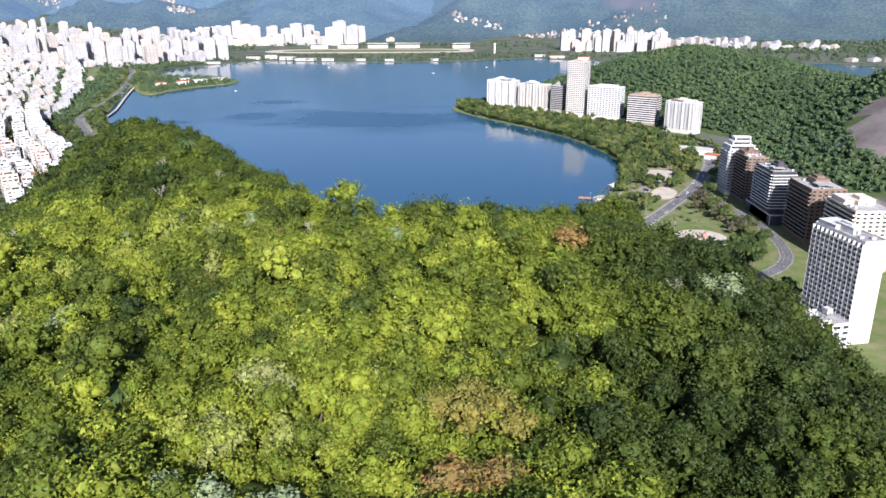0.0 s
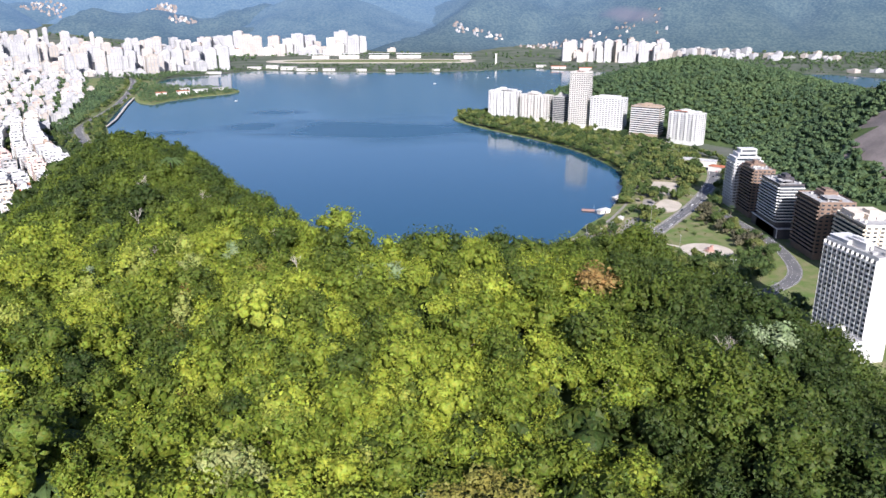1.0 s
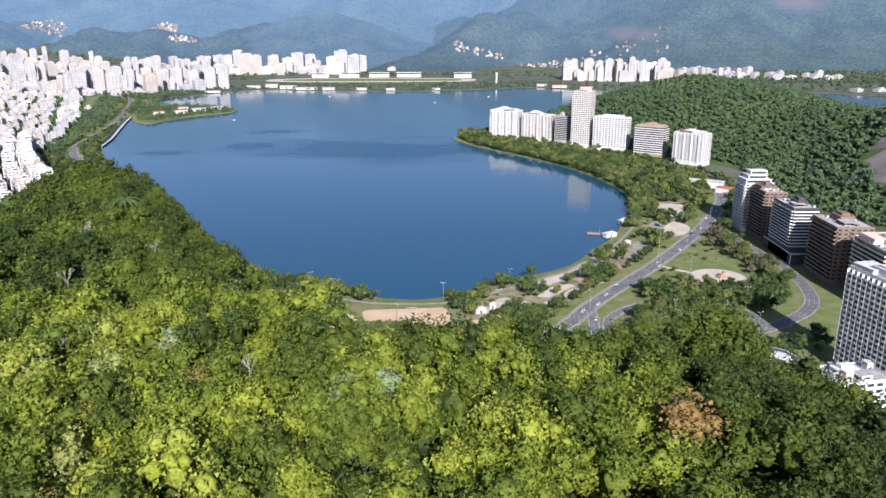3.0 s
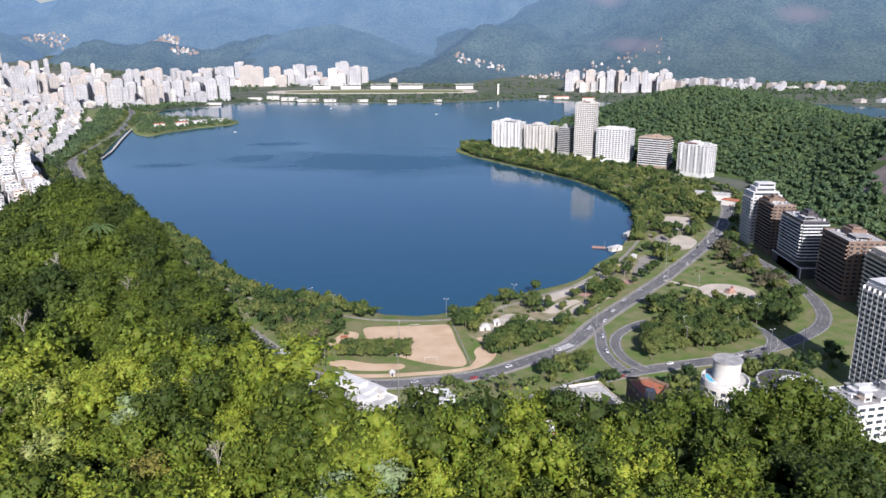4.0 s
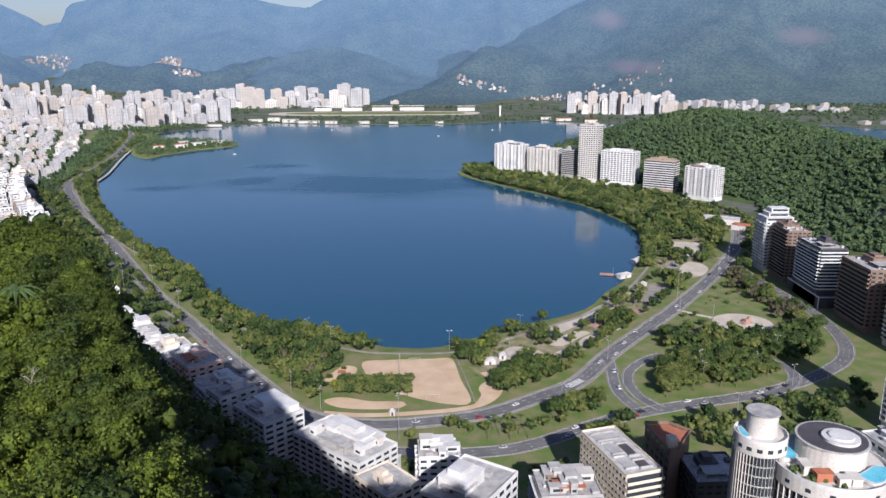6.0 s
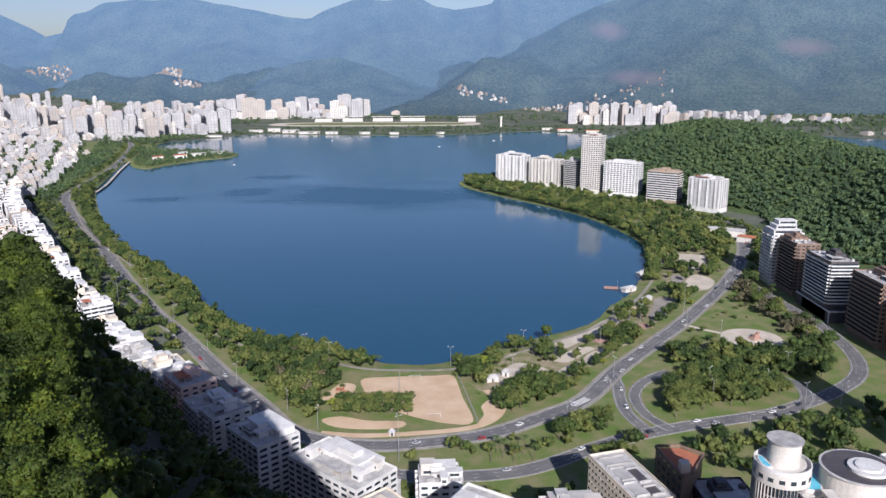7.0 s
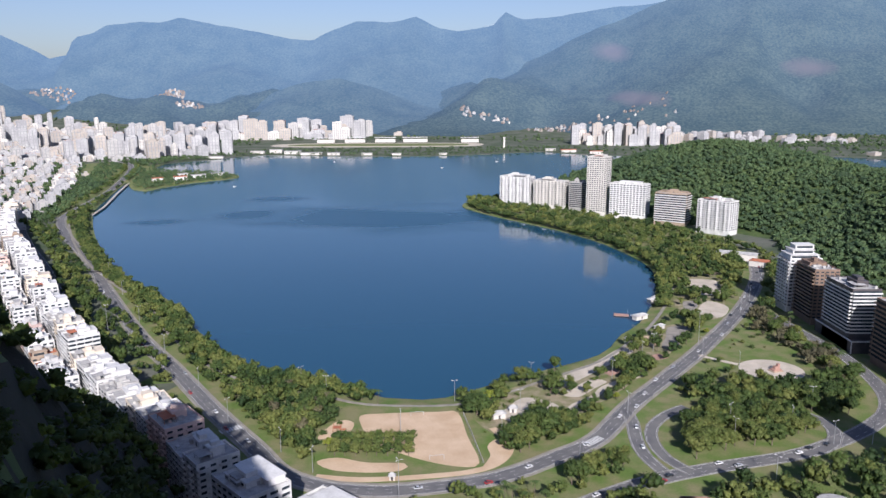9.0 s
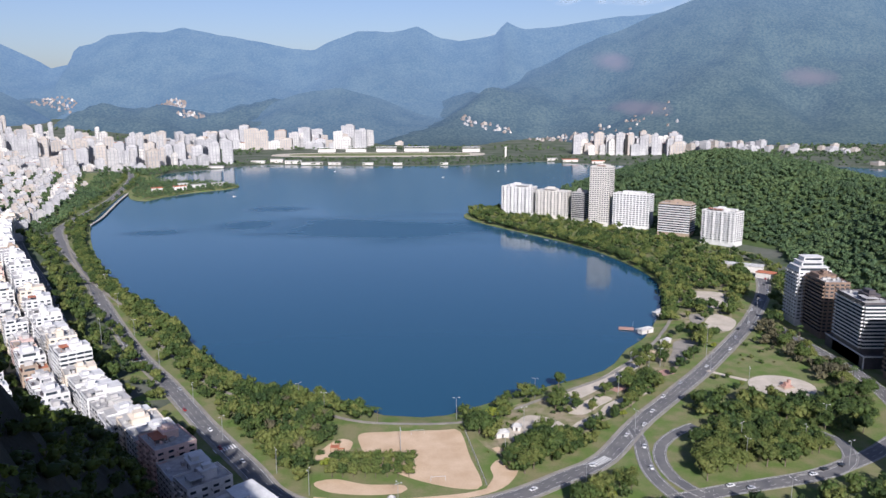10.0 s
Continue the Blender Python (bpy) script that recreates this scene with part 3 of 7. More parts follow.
M_CLOUD = cloud_mat()
for x, z, length, tall, seed, count in ((1390, 725, 1100, 60, 1, 26), (640, 735, 150, 55, 2, 10), (270, 535, 110, 34, 3, 8)):
    cloud(x, z, length, tall, seed, count)


# ---------------------------------------------------------------- trees
def leaf_cloud(rng, lumps, count, size):
    """Leaf clumps as small triangles over a set of lumps (x, y, z, rx, ry, rz). Returns vertices and faces."""
    w = np.array([l[3] * l[4] + l[4] * l[5] + l[3] * l[5] for l in lumps])
    pick = rng.choice(len(lumps), count, p=w / w.sum())
    L = np.array(lumps)[pick]
    d = rng.normal(size=(count, 3))
    d[:, 2] = np.where(d[:, 2] < -0.35, -d[:, 2], d[:, 2])
    d /= np.linalg.norm(d, axis=1, keepdims=True)
    c = L[:, :3] + d * L[:, 3:6] * rng.uniform(0.78, 1.26, (count, 1))
    nrm = d + rng.normal(scale=0.7, size=(count, 3)) + np.array((0, 0, 0.25))
    nrm /= np.linalg.norm(nrm, axis=1, keepdims=True)
    t = np.cross(nrm, rng.normal(size=(count, 3)))
    t /= np.linalg.norm(t, axis=1, keepdims=True)
    b = np.cross(nrm, t)
    s = size * rng.uniform(0.6, 1.4, (count, 1))
    v = np.stack([c - t * s, c + t * s * 0.55 - b * s * 0.75, c + t * s * 0.55 + b * s * 0.75], 1).reshape(-1, 3)
    f = np.arange(3 * count).reshape(-1, 3)
    return v, np.column_stack([f, f[:, 2]])


def ball(rng, l, scale=0.66, n=6, m=3):
    """A rough inner core of one lump, so that the crown is not see-through."""
    v, f = [], []
    for j in range(1, m + 1):
        a = math.pi * j / (m + 1)
        for i in range(n):
            p = 2 * math.pi * (i + j * 0.5) / n
            k = scale * rng.uniform(0.66, 1.14)
            v.append((l[0] + k * l[3] * math.sin(a) * math.cos(p), l[1] + k * l[4] * math.sin(a) * math.sin(p), l[2] + k * l[5] * math.cos(a)))
    top, low = len(v), len(v) + 1
    v += [(l[0], l[1], l[2] + scale * l[5]), (l[0], l[1], l[2] - scale * l[5])]
    for i in range(n):
        k = (i + 1) % n
        f.append((top, i, k, k))
        for j in range(m - 1):
            f.append((j * n + i, (j + 1) * n + i, (j + 1) * n + k, j * n + k))
        f.append((low, (m - 1) * n + k, (m - 1) * n + i, (m - 1) * n + i))
    return np.array(v), np.array(f)


def crown_shape(seed, width, tall, lumps, count, size, flat=1.0, core=(0.66, 6, 3), lump=1.0):
    """A crown of that width and height over a trunk; its foot is at z = 0. Faces with a doubled last corner are triangles."""
    rng = np.random.default_rng(seed)
    ls = [(0, 0, tall * 0.6, width * 0.34, width * 0.34, tall * 0.3 * flat)]
    for i in range(lumps):
        a = 2 * math.pi * (i + rng.uniform(-0.3, 0.3)) / lumps
        r = width * rng.uniform(0.14 if lump < 1 else 0.2, 0.38)
        k = rng.uniform(0.14, 0.27) * width * lump
        k2 = k * rng.uniform(0.65, 1.35)
        ls.append((r * math.cos(a), r * math.sin(a), tall * (rng.uniform(0.4, 0.82) if lump >= 1 else rng.uniform(-0.1, 0.1) + 0.84 - 0.32 * (r / width / 0.38) ** 1.6), k, k2, k * rng.uniform(0.6, 1.15) * flat))
    v, f = leaf_cloud(rng, ls, count, size)
    for l in ls:
        bv, bf = ball(rng, l, *core)
        f = np.vstack([f, bf + len(v)])
        v = np.vstack([v, bv])
    return v, f, ls


def trunk_shape(ls, tall, thick, bare=False):
    bm = bmesh.new()
    limb(bm, (0, 0, -0.8), (0.04 * tall, 0.02 * tall, tall * 0.55), thick, thick * 0.6, 6)
    for l in ls[1:5]:
        limb(bm, (0.03 * tall, 0.015 * tall, tall * 0.36), (l[0] * 0.8, l[1] * 0.8, l[2]), thick * 0.45, thick * 0.15, 4)
    return bm


def quads_to_faces(f):
    return [tuple(q) if q[3] != q[2] else tuple(q[:3]) for q in f.tolist()]


def build_mesh(name, v, f, material, tint=None):
    """A mesh from arrays; tint: one number for each vertex."""
    me = bpy.data.meshes.new(name)
    me.from_pydata(v.tolist(), [], quads_to_faces(f))
    me.materials.append(material)
    me.polygons.foreach_set("use_smooth", np.ones(len(me.polygons), bool))
    if tint is not None:
        att = me.attributes.new("tint", "FLOAT", "POINT")
        att.data.foreach_set("value", np.asarray(tint, np.float32))
    return me


def scatter(name, label, category, spots, kinds, material, seed, kind="stuff", tone=None):
    """One mesh of many plants: spots of x, y, z, scale; kinds: crown shapes."""
    rng = np.random.default_rng(seed)
    vs, fs, ts, base = [], [], [], 0
    for x, y, z, s in spots:
        v, f, _ = kinds[rng.integers(len(kinds))]
        a = rng.uniform(0, 2 * math.pi)
        ca, sa = math.cos(a), math.sin(a)
        k = s * rng.uniform(0.9, 1.1)
        w = np.stack([(v[:, 0] * ca - v[:, 1] * sa) * s, (v[:, 0] * sa + v[:, 1] * ca) * s, v[:, 2] * k], 1) + (x, y, z)
        vs.append(w)
        fs.append(f + base)
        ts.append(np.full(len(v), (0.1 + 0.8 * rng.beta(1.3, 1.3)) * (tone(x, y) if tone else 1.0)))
        base += len(v)
    me = build_mesh(name, np.vstack(vs), np.vstack(fs), material, np.concatenate(ts))
    return tagged(new(name, me), label, category, kind=kind)


def make_tree(shape, tall, thick, leaf_mat, label, category="tree", group="", name="tree"):
    v, f, ls = shape
    t = thing(name, Matrix.Identity(4), label, category, group)
    part("trunk", trunk_shape(ls, tall, thick), M_BARK, t)
    crown = new("crown", build_mesh("crown", v, f, leaf_mat))
    crown.parent = t
    return t


NEAR_KINDS = [crown_shape(11 + i, wd, tl, n, 560, 0.13, core=(0.74, 5, 2), lump=0.9) for i, (wd, tl, n) in enumerate(((3.7, 6.2, 9), (3.2, 5.8, 8), (4.4, 6.4, 10), (3.0, 6.3, 8), (3.9, 5.4, 9)))]
HALF_KINDS = [crown_shape(41 + i, wd, tl, n, 190, 0.24, core=(0.8, 5, 2), lump=0.9) for i, (wd, tl, n) in enumerate(((4.0, 6.2, 6), (3.5, 5.8, 5), (4.7, 6.2, 7)))]
FAR_KINDS = [crown_shape(51 + i, wd, tl, 2, 34, 0.85, core=(0.9, 5, 2)) for i, (wd, tl) in enumerate(((9, 8), (8, 7.4), (10, 7.8), (7.4, 8.6)))]


def jitter_spots(x0, x1, y0, y1, step, seed, keep):
    rng = np.random.default_rng(seed)
    gx, gy = np.meshgrid(np.arange(x0, x1, step), np.arange(y0, y1, step))
    x = gx.ravel() + rng.uniform(-0.45, 0.45, gx.size) * step + (np.round(gy.ravel() / step) % 2) * step / 2
    y = gy.ravel() + rng.uniform(-0.45, 0.45, gx.size) * step
    ok = keep(x, y)
    return x[ok], y[ok]


def brow_out(x, y):
    d, s = line_dist(x, y, BROW)
    return np.where(s < 0, d, -d)


def tree_tone(x, y):
    """Darker kinds of tree, with shade also put into the tint, on the right shoulder and along the far ridge."""
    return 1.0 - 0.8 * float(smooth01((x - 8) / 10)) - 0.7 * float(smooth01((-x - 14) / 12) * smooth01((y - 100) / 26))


def forest():
    rng = np.random.default_rng(5)
    near = lambda x, y: (np.abs(x) < 14 + 0.62 * np.maximum(y, 12)) & (brow_out(x, y) < 4.5) & (y > 27) & ((y < 106) | ((brow_out(x, y) > -13) & (y < 200))) & (x > -62) & (x < 58)
    x, y = jitter_spots(-66, 60, 12, 202, 2.15, 8, near)
    z = height(x, y) - 0.8 + rng.uniform(-1.0, 0.9, len(x))
    s = (0.78 + 0.42 * rng.uniform(0, 1, len(x)) ** 1.6) * (1 + 0.12 * np.sin(x / 5.0) * np.cos(y / 6.0))
    s = np.where(rng.uniform(0, 1, len(x)) < 0.04, s * 1.3, s)
    spots = np.stack([x, y, z, s], 1)
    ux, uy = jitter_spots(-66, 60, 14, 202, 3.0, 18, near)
    scatter("undergrowth", "leafy undergrowth between the trees of the hilltop", "bushes", np.stack([ux, uy, height(ux, uy) - 0.5, rng.uniform(0.42, 0.56, len(ux))], 1), FAR_KINDS, M_FOREST, 28, tone=lambda a, b: 0.55 * tree_tone(a, b))
    order = rng.permutation(len(spots))
    core = (spots[:, 0] > -20) & (spots[:, 0] < 9) & (spots[:, 1] > 24) & (spots[:, 1] < 92)
    single = [i for i in order if core[i]][:165]
    rest = np.array([i for i in range(len(spots)) if i not in set(single)])
    scatter("hill_forest", "dense sunlit broadleaf forest covering the hilltop", "forest", spots[rest], NEAR_KINDS, M_FOREST, 6, tone=tree_tone)
    protos = [make_tree(k, 6.6, 0.14, M_TREE, "leafy green broadleaf tree in the hilltop forest", group="hilltop trees") for k in NEAR_KINDS]
    for n, i in enumerate(single):
        px, py, pz, ps = spots[i]
        t = protos[n % 5] if n < 5 else copy_thing(protos[n % 5], Matrix.Identity(4))
        t.matrix_basis = Matrix.Translation((px, py, pz)) @ Matrix.Rotation(rng.uniform(0, 6.28), 4, "Z") @ Matrix.Diagonal((ps, ps, ps, 1))
    half = lambda x, y: ~near(x, y) & (brow_out(x, y) < 4) & (y > 20) & (y < 215) & (x > -100) & (x < 70) & (np.abs(x) < 22 + 0.7 * y)
    x, y = jitter_spots(-104, 74, 18, 216, 2.75, 19, half)
    scatter("ridge_forest", "broadleaf forest along the ridge of the hill", "forest", np.stack([x, y, height(x, y) - 0.4, rng.uniform(0.65, 1.15, len(x))], 1), HALF_KINDS, M_FOREST, 17, tone=tree_tone)
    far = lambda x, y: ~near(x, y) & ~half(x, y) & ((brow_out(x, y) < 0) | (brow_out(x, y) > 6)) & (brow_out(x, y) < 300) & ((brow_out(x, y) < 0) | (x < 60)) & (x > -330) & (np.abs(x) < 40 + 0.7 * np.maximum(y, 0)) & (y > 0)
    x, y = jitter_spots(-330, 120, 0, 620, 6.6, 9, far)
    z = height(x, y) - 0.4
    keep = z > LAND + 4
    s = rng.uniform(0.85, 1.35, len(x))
    # tone 0.1: shade of the slope is put into the leaf tint
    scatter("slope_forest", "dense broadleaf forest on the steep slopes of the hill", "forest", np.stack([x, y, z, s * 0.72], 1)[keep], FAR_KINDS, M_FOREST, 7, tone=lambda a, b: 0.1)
    rear = lambda x, y: ~near(x, y) & ~half(x, y) & ~far(x, y) & (brow_out(x, y) < 0)
    x, y = jitter_spots(-190, 170, -110, 130, 8.5, 23, rear)
    scatter("back_forest", "broadleaf forest on the back of the hill", "forest", np.stack([x, y, height(x, y) - 0.6, rng.uniform(0.85, 1.2, len(x))], 1), FAR_KINDS, M_FOREST, 24)
    # hill behind the towers and the rise on the far bank
    bare = lambda x, y: (((x - 505) / 55) ** 2 + ((y - 800) / 85) ** 2 < 1) | (((x - 415) / 30) ** 2 + ((y - 640) / 40) ** 2 < 1)
    wood = lambda x, y: (height(x, y) > LAND + 1.2) & ~inside(x, y, SH) & (y > 560) & ~bare(x, y) & (x < 0.64 * y - 10)
    x, y = jitter_spots(40, 1000, 560, 1800, 8.4, 10, lambda a, b: wood(a, b) & ((b < 1500) | (np.sin(a * 3.1 + b * 1.7) > 0.3)))
    scatter("far_wood", "dark green woods on the hill behind the apartment towers", "forest", np.stack([x, y, height(x, y) - 3.0, rng.uniform(1.0, 1.5, len(x))], 1), FAR_KINDS, M_FARWOOD, 11)
    print("TREES", len(spots), int(keep.sum()), len(x))


forest()


# ---------------------------------------------------------------- roads, paths and park ground
Z0 = LAND + 0.03
AVENUE = [(-1250, 2260), (-900, 2080), (-786, 1960), (-644, 1535), (-581, 1240), (-556, 1161), (-480, 1030), (-400, 911), (-317, 774), (-238, 649), (-188, 581), (-140, 513), (-105, 467),
          (-86, 441), (-64, 428), (-42, 424), (-22, 425), (19, 436), (52, 458), (75, 477), (103, 520), (138, 566), (178, 620), (245, 722), (300, 830), (330, 930)]
BACK_ROAD = [(-34, 398), (-16, 394), (9, 395), (28, 398), (46, 406), (68, 420), (92, 433), (125, 445), (170, 458), (198, 472), (224, 489), (248, 512), (262, 545), (268, 600), (262, 660), (258, 700)]
BRANCH = [(98, 512), (98, 497), (95, 476), (95, 458), (101, 437)]
LOOP = [(134, 517), (121, 508), (108, 492), (103, 474), (105, 455), (113, 441)]
TURN_ROAD = [(166, 456), (184, 462), (197, 472), (204, 486), (203, 500), (192, 512), (176, 520)]
FRONT = [(-690, 1330), (-606, 1150), (-520, 1010), (-425, 872), (-347, 750), (-275, 640), (-230, 578), (-196, 532), (-170, 498)]
avenue, back_road, branch, loop_road, turn_road, front = (spline(p, False, 7) for p in (AVENUE, BACK_ROAD, BRANCH, LOOP, TURN_ROAD, FRONT))


def road(name, line, width, label, lanes=2, kerb=True, z=Z0):
    r = ribbon(name, line, -width / 2, width / 2, z, M_ASPHALT, 0.3)
    tagged(r, label, "road", kind="structure")
    if kerb:
        for s in (-1, 1):
            k = ribbon("kerb", line, s * width / 2, s * (width / 2 + 0.35), z + 0.14, M_KERB, 0.4, r)
    nrm = sides(line)
    for k in range(1, lanes):
        off = -width / 2 + width * k / lanes
        bm, run = bmesh.new(), 0.0
        for i in range(len(line) - 1):
            a, b = line[i] + nrm[i] * off, line[i + 1] + nrm[i + 1] * off
            d = (b - a).normalized()
            s = Vector((-d.y, d.x)) * 0.06
            a2 = a + d * 3.0
            bm.faces.new([bm.verts.new((q.x, q.y, z + 0.012)) for q in (a - s, a2 - s, a2 + s, a + s)])
        part("lane_line", bm, M_MARK, r)
    for s in (-1, 1):
        ribbon("edge_line", line, s * (width / 2 - 0.5), s * (width / 2 - 0.64), z + 0.012, M_MARK, 0.0, r)
    return r


road("road_avenue", avenue, 9.6, "three-lane grey asphalt avenue along the lake", 3)
road("road_back", back_road, 9.6, "three-lane asphalt road past the park", 3, z=Z0 + 0.02)
road("road_branch", branch, 7, "curved asphalt slip road", 2, z=Z0 + 0.04)
road("road_loop", loop_road, 6.5, "curved asphalt loop under the park trees", 1, z=Z0 + 0.06)
road("road_turn", turn_road, 7, "asphalt turning loop", 1, z=Z0 + 0.08)
road("road_front", front, 7, "narrow asphalt frontage road before the apartment houses", 2, z=Z0 + 0.02)
for off, wd in ((-6.7, 1.3), (5.3, 1.5)):
    p = ribbon("pavement", avenue, off, off + wd, Z0 + 0.12, M_PATH, 0.3)
    tagged(p, "pale paved walk beside the avenue", "pavement", kind="structure")


def ground_patch(name, pts, material, label, z=Z0, category="ground"):
    return tagged(plate(name, pts, z, material), label, category, kind="structure")


def shifted(line, off, i0=0, i1=None):
    return [q + s * off for q, s in zip(line, sides(line))][i0:i1]


shore_walk = [Vector(q) for q in ((-540, 1150), (-470, 1020), (-400, 905), (-345, 830), (-235, 690), (-222, 660), (-165, 585), (-118, 548), (-84, 537), (-62, 525), (-40, 520), (0, 521), (28, 536), (58, 560), (98, 592), (130, 634), (152, 668), (182, 730), (208, 800), (222, 880), (205, 985), (168, 1070), (96, 1190))]
tagged(ribbon("path_shore", spline(shore_walk, False, 8), -1.3, 1.3, Z0 + 0.03, M_PATH, 0.2), "pale footpath along the lake shore", "path", kind="structure")
ground_patch("ground_sports_field", [(-54, 506), (-40, 509), (-10, 511), (1, 510), (6, 480), (11, 450), (0, 447), (-20, 455), (-38, 468), (-47, 480), (-52, 492)], M_SAND, "large bare sand sports field", Z0 + 0.02, "sports field")
ground_patch("ground_sand_left", [(-74, 478), (-66, 499), (-57, 497), (-58, 484), (-66, 470)], M_SAND, "worn sandy play ground beside a hedge", Z0 + 0.015)
ground_patch("ground_sand_hedge", [(-70, 452), (-62, 444), (-45, 441), (-27, 443), (-26, 450), (-45, 451), (-60, 456)], M_SAND, "worn sandy ground before a hedge", Z0 + 0.017)
ground_patch("ground_court", [(41, 531), (57, 524), (62, 508), (50, 500), (34, 497), (24, 505), (30, 516)], M_PALE, "pale sand play ground among trees", Z0 + 0.02)
ground_patch("ground_court_b", [(226, 815), (252, 812), (246, 786), (240, 762), (219, 762), (222, 790)], M_PALE, "pale sand play ground among trees", Z0 + 0.02)
ground_patch("ground_court_c", [(205, 716), (222, 740), (232, 720), (216, 692), (203, 700)], M_PALE, "pale paved yard by the lake", Z0 + 0.02)
ground_patch("ground_parking", [(166, 666), (181, 668), (171, 641), (156, 618), (149, 622), (158, 644)], M_PATH, "small grey paved yard by the lake shore", Z0 + 0.03)
ground_patch("ground_yard", [(200, 738), (212, 738), (204, 716), (195, 696), (186, 696), (193, 716)], M_PATH, "grey paved yard among park trees", Z0 + 0.03)
ground_patch("ground_brown", [(139, 646), (149, 642), (147, 630), (144, 622), (136, 627)], M_SAND, "bare brown earth beside the yard", Z0 + 0.02)
M_WORN = surface("worn_grass", (0.29, 0.24, 0.165), (0.12, 0.145, 0.045), 8, 0.95, fine=0.8)
ground_patch("ground_worn", [(8, 515), (34, 545), (60, 562), (105, 602), (140, 645), (166, 672), (183, 664), (152, 610), (106, 547), (84, 522), (60, 497), (26, 478)], M_WORN, "worn grass and bare earth under the park trees", Z0 + 0.004)
ground_patch("ground_worn_far", [(186, 700), (205, 800), (216, 870), (240, 880), (268, 850), (236, 740), (214, 690)], M_WORN, "worn grass and bare earth among lakeside trees", Z0 + 0.004)
ground_patch("ground_dry_shore", [(58, 555), (70, 566), (96, 592), (118, 618), (126, 612), (104, 586), (80, 560), (64, 546)], M_PALE, "dry sandy strip along the lake shore", Z0 + 0.01)
ground_patch("ground_dry_walk", [(64, 536), (74, 548), (88, 560), (96, 556), (86, 545), (74, 532)], M_PALE, "worn sandy ground between the trees", Z0 + 0.015)
ground_patch("ground_bare_track", [(13, 446), (22, 452), (26, 466), (21, 476), (16, 468), (17, 458)], M_SAND, "bare earth patch beside the track", Z0 + 0.012)
ground_patch("ground_plaza", [(208 + 20.5 * math.cos(a), 576 + 19 * math.sin(a)) for a in [k * math.pi / 8 for k in range(16)]], M_PALE, "round gravel plaza with a monument", Z0 + 0.04, "plaza")
tagged(ribbon("path_plaza", spline([(170, 604), (180, 594), (190, 586)], False, 4), -2, 2, Z0 + 0.02, M_PALE, 0.2), "sandy path to the round plaza", "path", kind="structure")
tagged(ribbon("path_park", spline([(62, 507), (70, 520), (84, 533), (92, 546), (104, 556), (122, 568)], False, 4), -2.2, 2.2, Z0 + 0.02, M_PALE, 0.2), "winding pale path through the park", "path", kind="structure")
tagged(ribbon("path_track", spline([(-68, 437), (-45, 434), (-15, 437), (8, 442), (22, 452), (28, 470), (20, 490)], False, 4), -2, 2.4, Z0 + 0.02, M_SAND, 0.2), "worn earth track round the sports field", "path", kind="structure")
for c in ((139, 600, 12, 8), (103, 572, 9, 6)):
    ground_patch("ground_ball_court", [(c[0] + dx * c[2] / 2 - dy * 2, c[1] + dy * c[3] / 2 + dx * 3) for dx, dy in ((-1, -1), (0, -1.02), (1, -1), (1.02, 0), (1, 1), (0, 1.02), (-1, 1), (-1.02, 0))], M_COURT, "faded red ball court", Z0 + 0.04, "sports court")
for n in range(9):
    for (cx, cy, dx, dy, wx, wy) in ((-123, 489, 0.81, 0.58, -0.58, 0.81), (72, 474, 0.75, 0.66, -0.66, 0.75)):
        k = (n - 4) * 1.5
        m = Matrix(((dx, wx, 0, cx + dx * k), (dy, wy, 0, cy + dy * k), (0, 0, 1, Z0 + 0.02), (0, 0, 0, 1)))
        s = part("crossing_stripe", boxes((-0.4, 0.4, -2.6, 2.6, 0, 0.012)), M_MARK)
        s.matrix_basis = m
        tagged(s, "white painted zebra crossing stripe", "road marking", kind="structure")


# ---------------------------------------------------------------- buildings
def window_mesh(wd, ht, frame_mat):
    bm = bmesh.new()
    t = 0.1
    add_box(bm, -wd / 2, wd / 2, -0.06, 0.04, t, ht - t)
    nf = len(bm.faces)
    for r in ((-wd / 2 - 0.06, wd / 2 + 0.06, -0.14, 0.04, -0.05, t), (-wd / 2, wd / 2, -0.12, 0.04, ht - t, ht), (-wd / 2, -wd / 2 + t, -0.12, 0.04, t, ht - t), (wd / 2 - t, wd / 2, -0.12, 0.04, t, ht - t)):
        add_box(bm, *r)
    for i, f in enumerate(bm.faces):
        f.material_index = 0 if i < nf else 1
    me = bpy.data.meshes.new("window")
    bm.to_mesh(me)
    bm.free()
    me.materials.append(M_GLASS)
    me.materials.append(frame_mat)
    return me


def box_mesh(name, r, material):
    bm = boxes(r)
    me = bpy.data.meshes.new(name)
    bm.to_mesh(me)
    bm.free()
    me.materials.append(material)
    return me


def put(name, me, parent, m):
    ob = new(name, me)
    ob.parent = parent
    ob.matrix_basis = m
    return ob


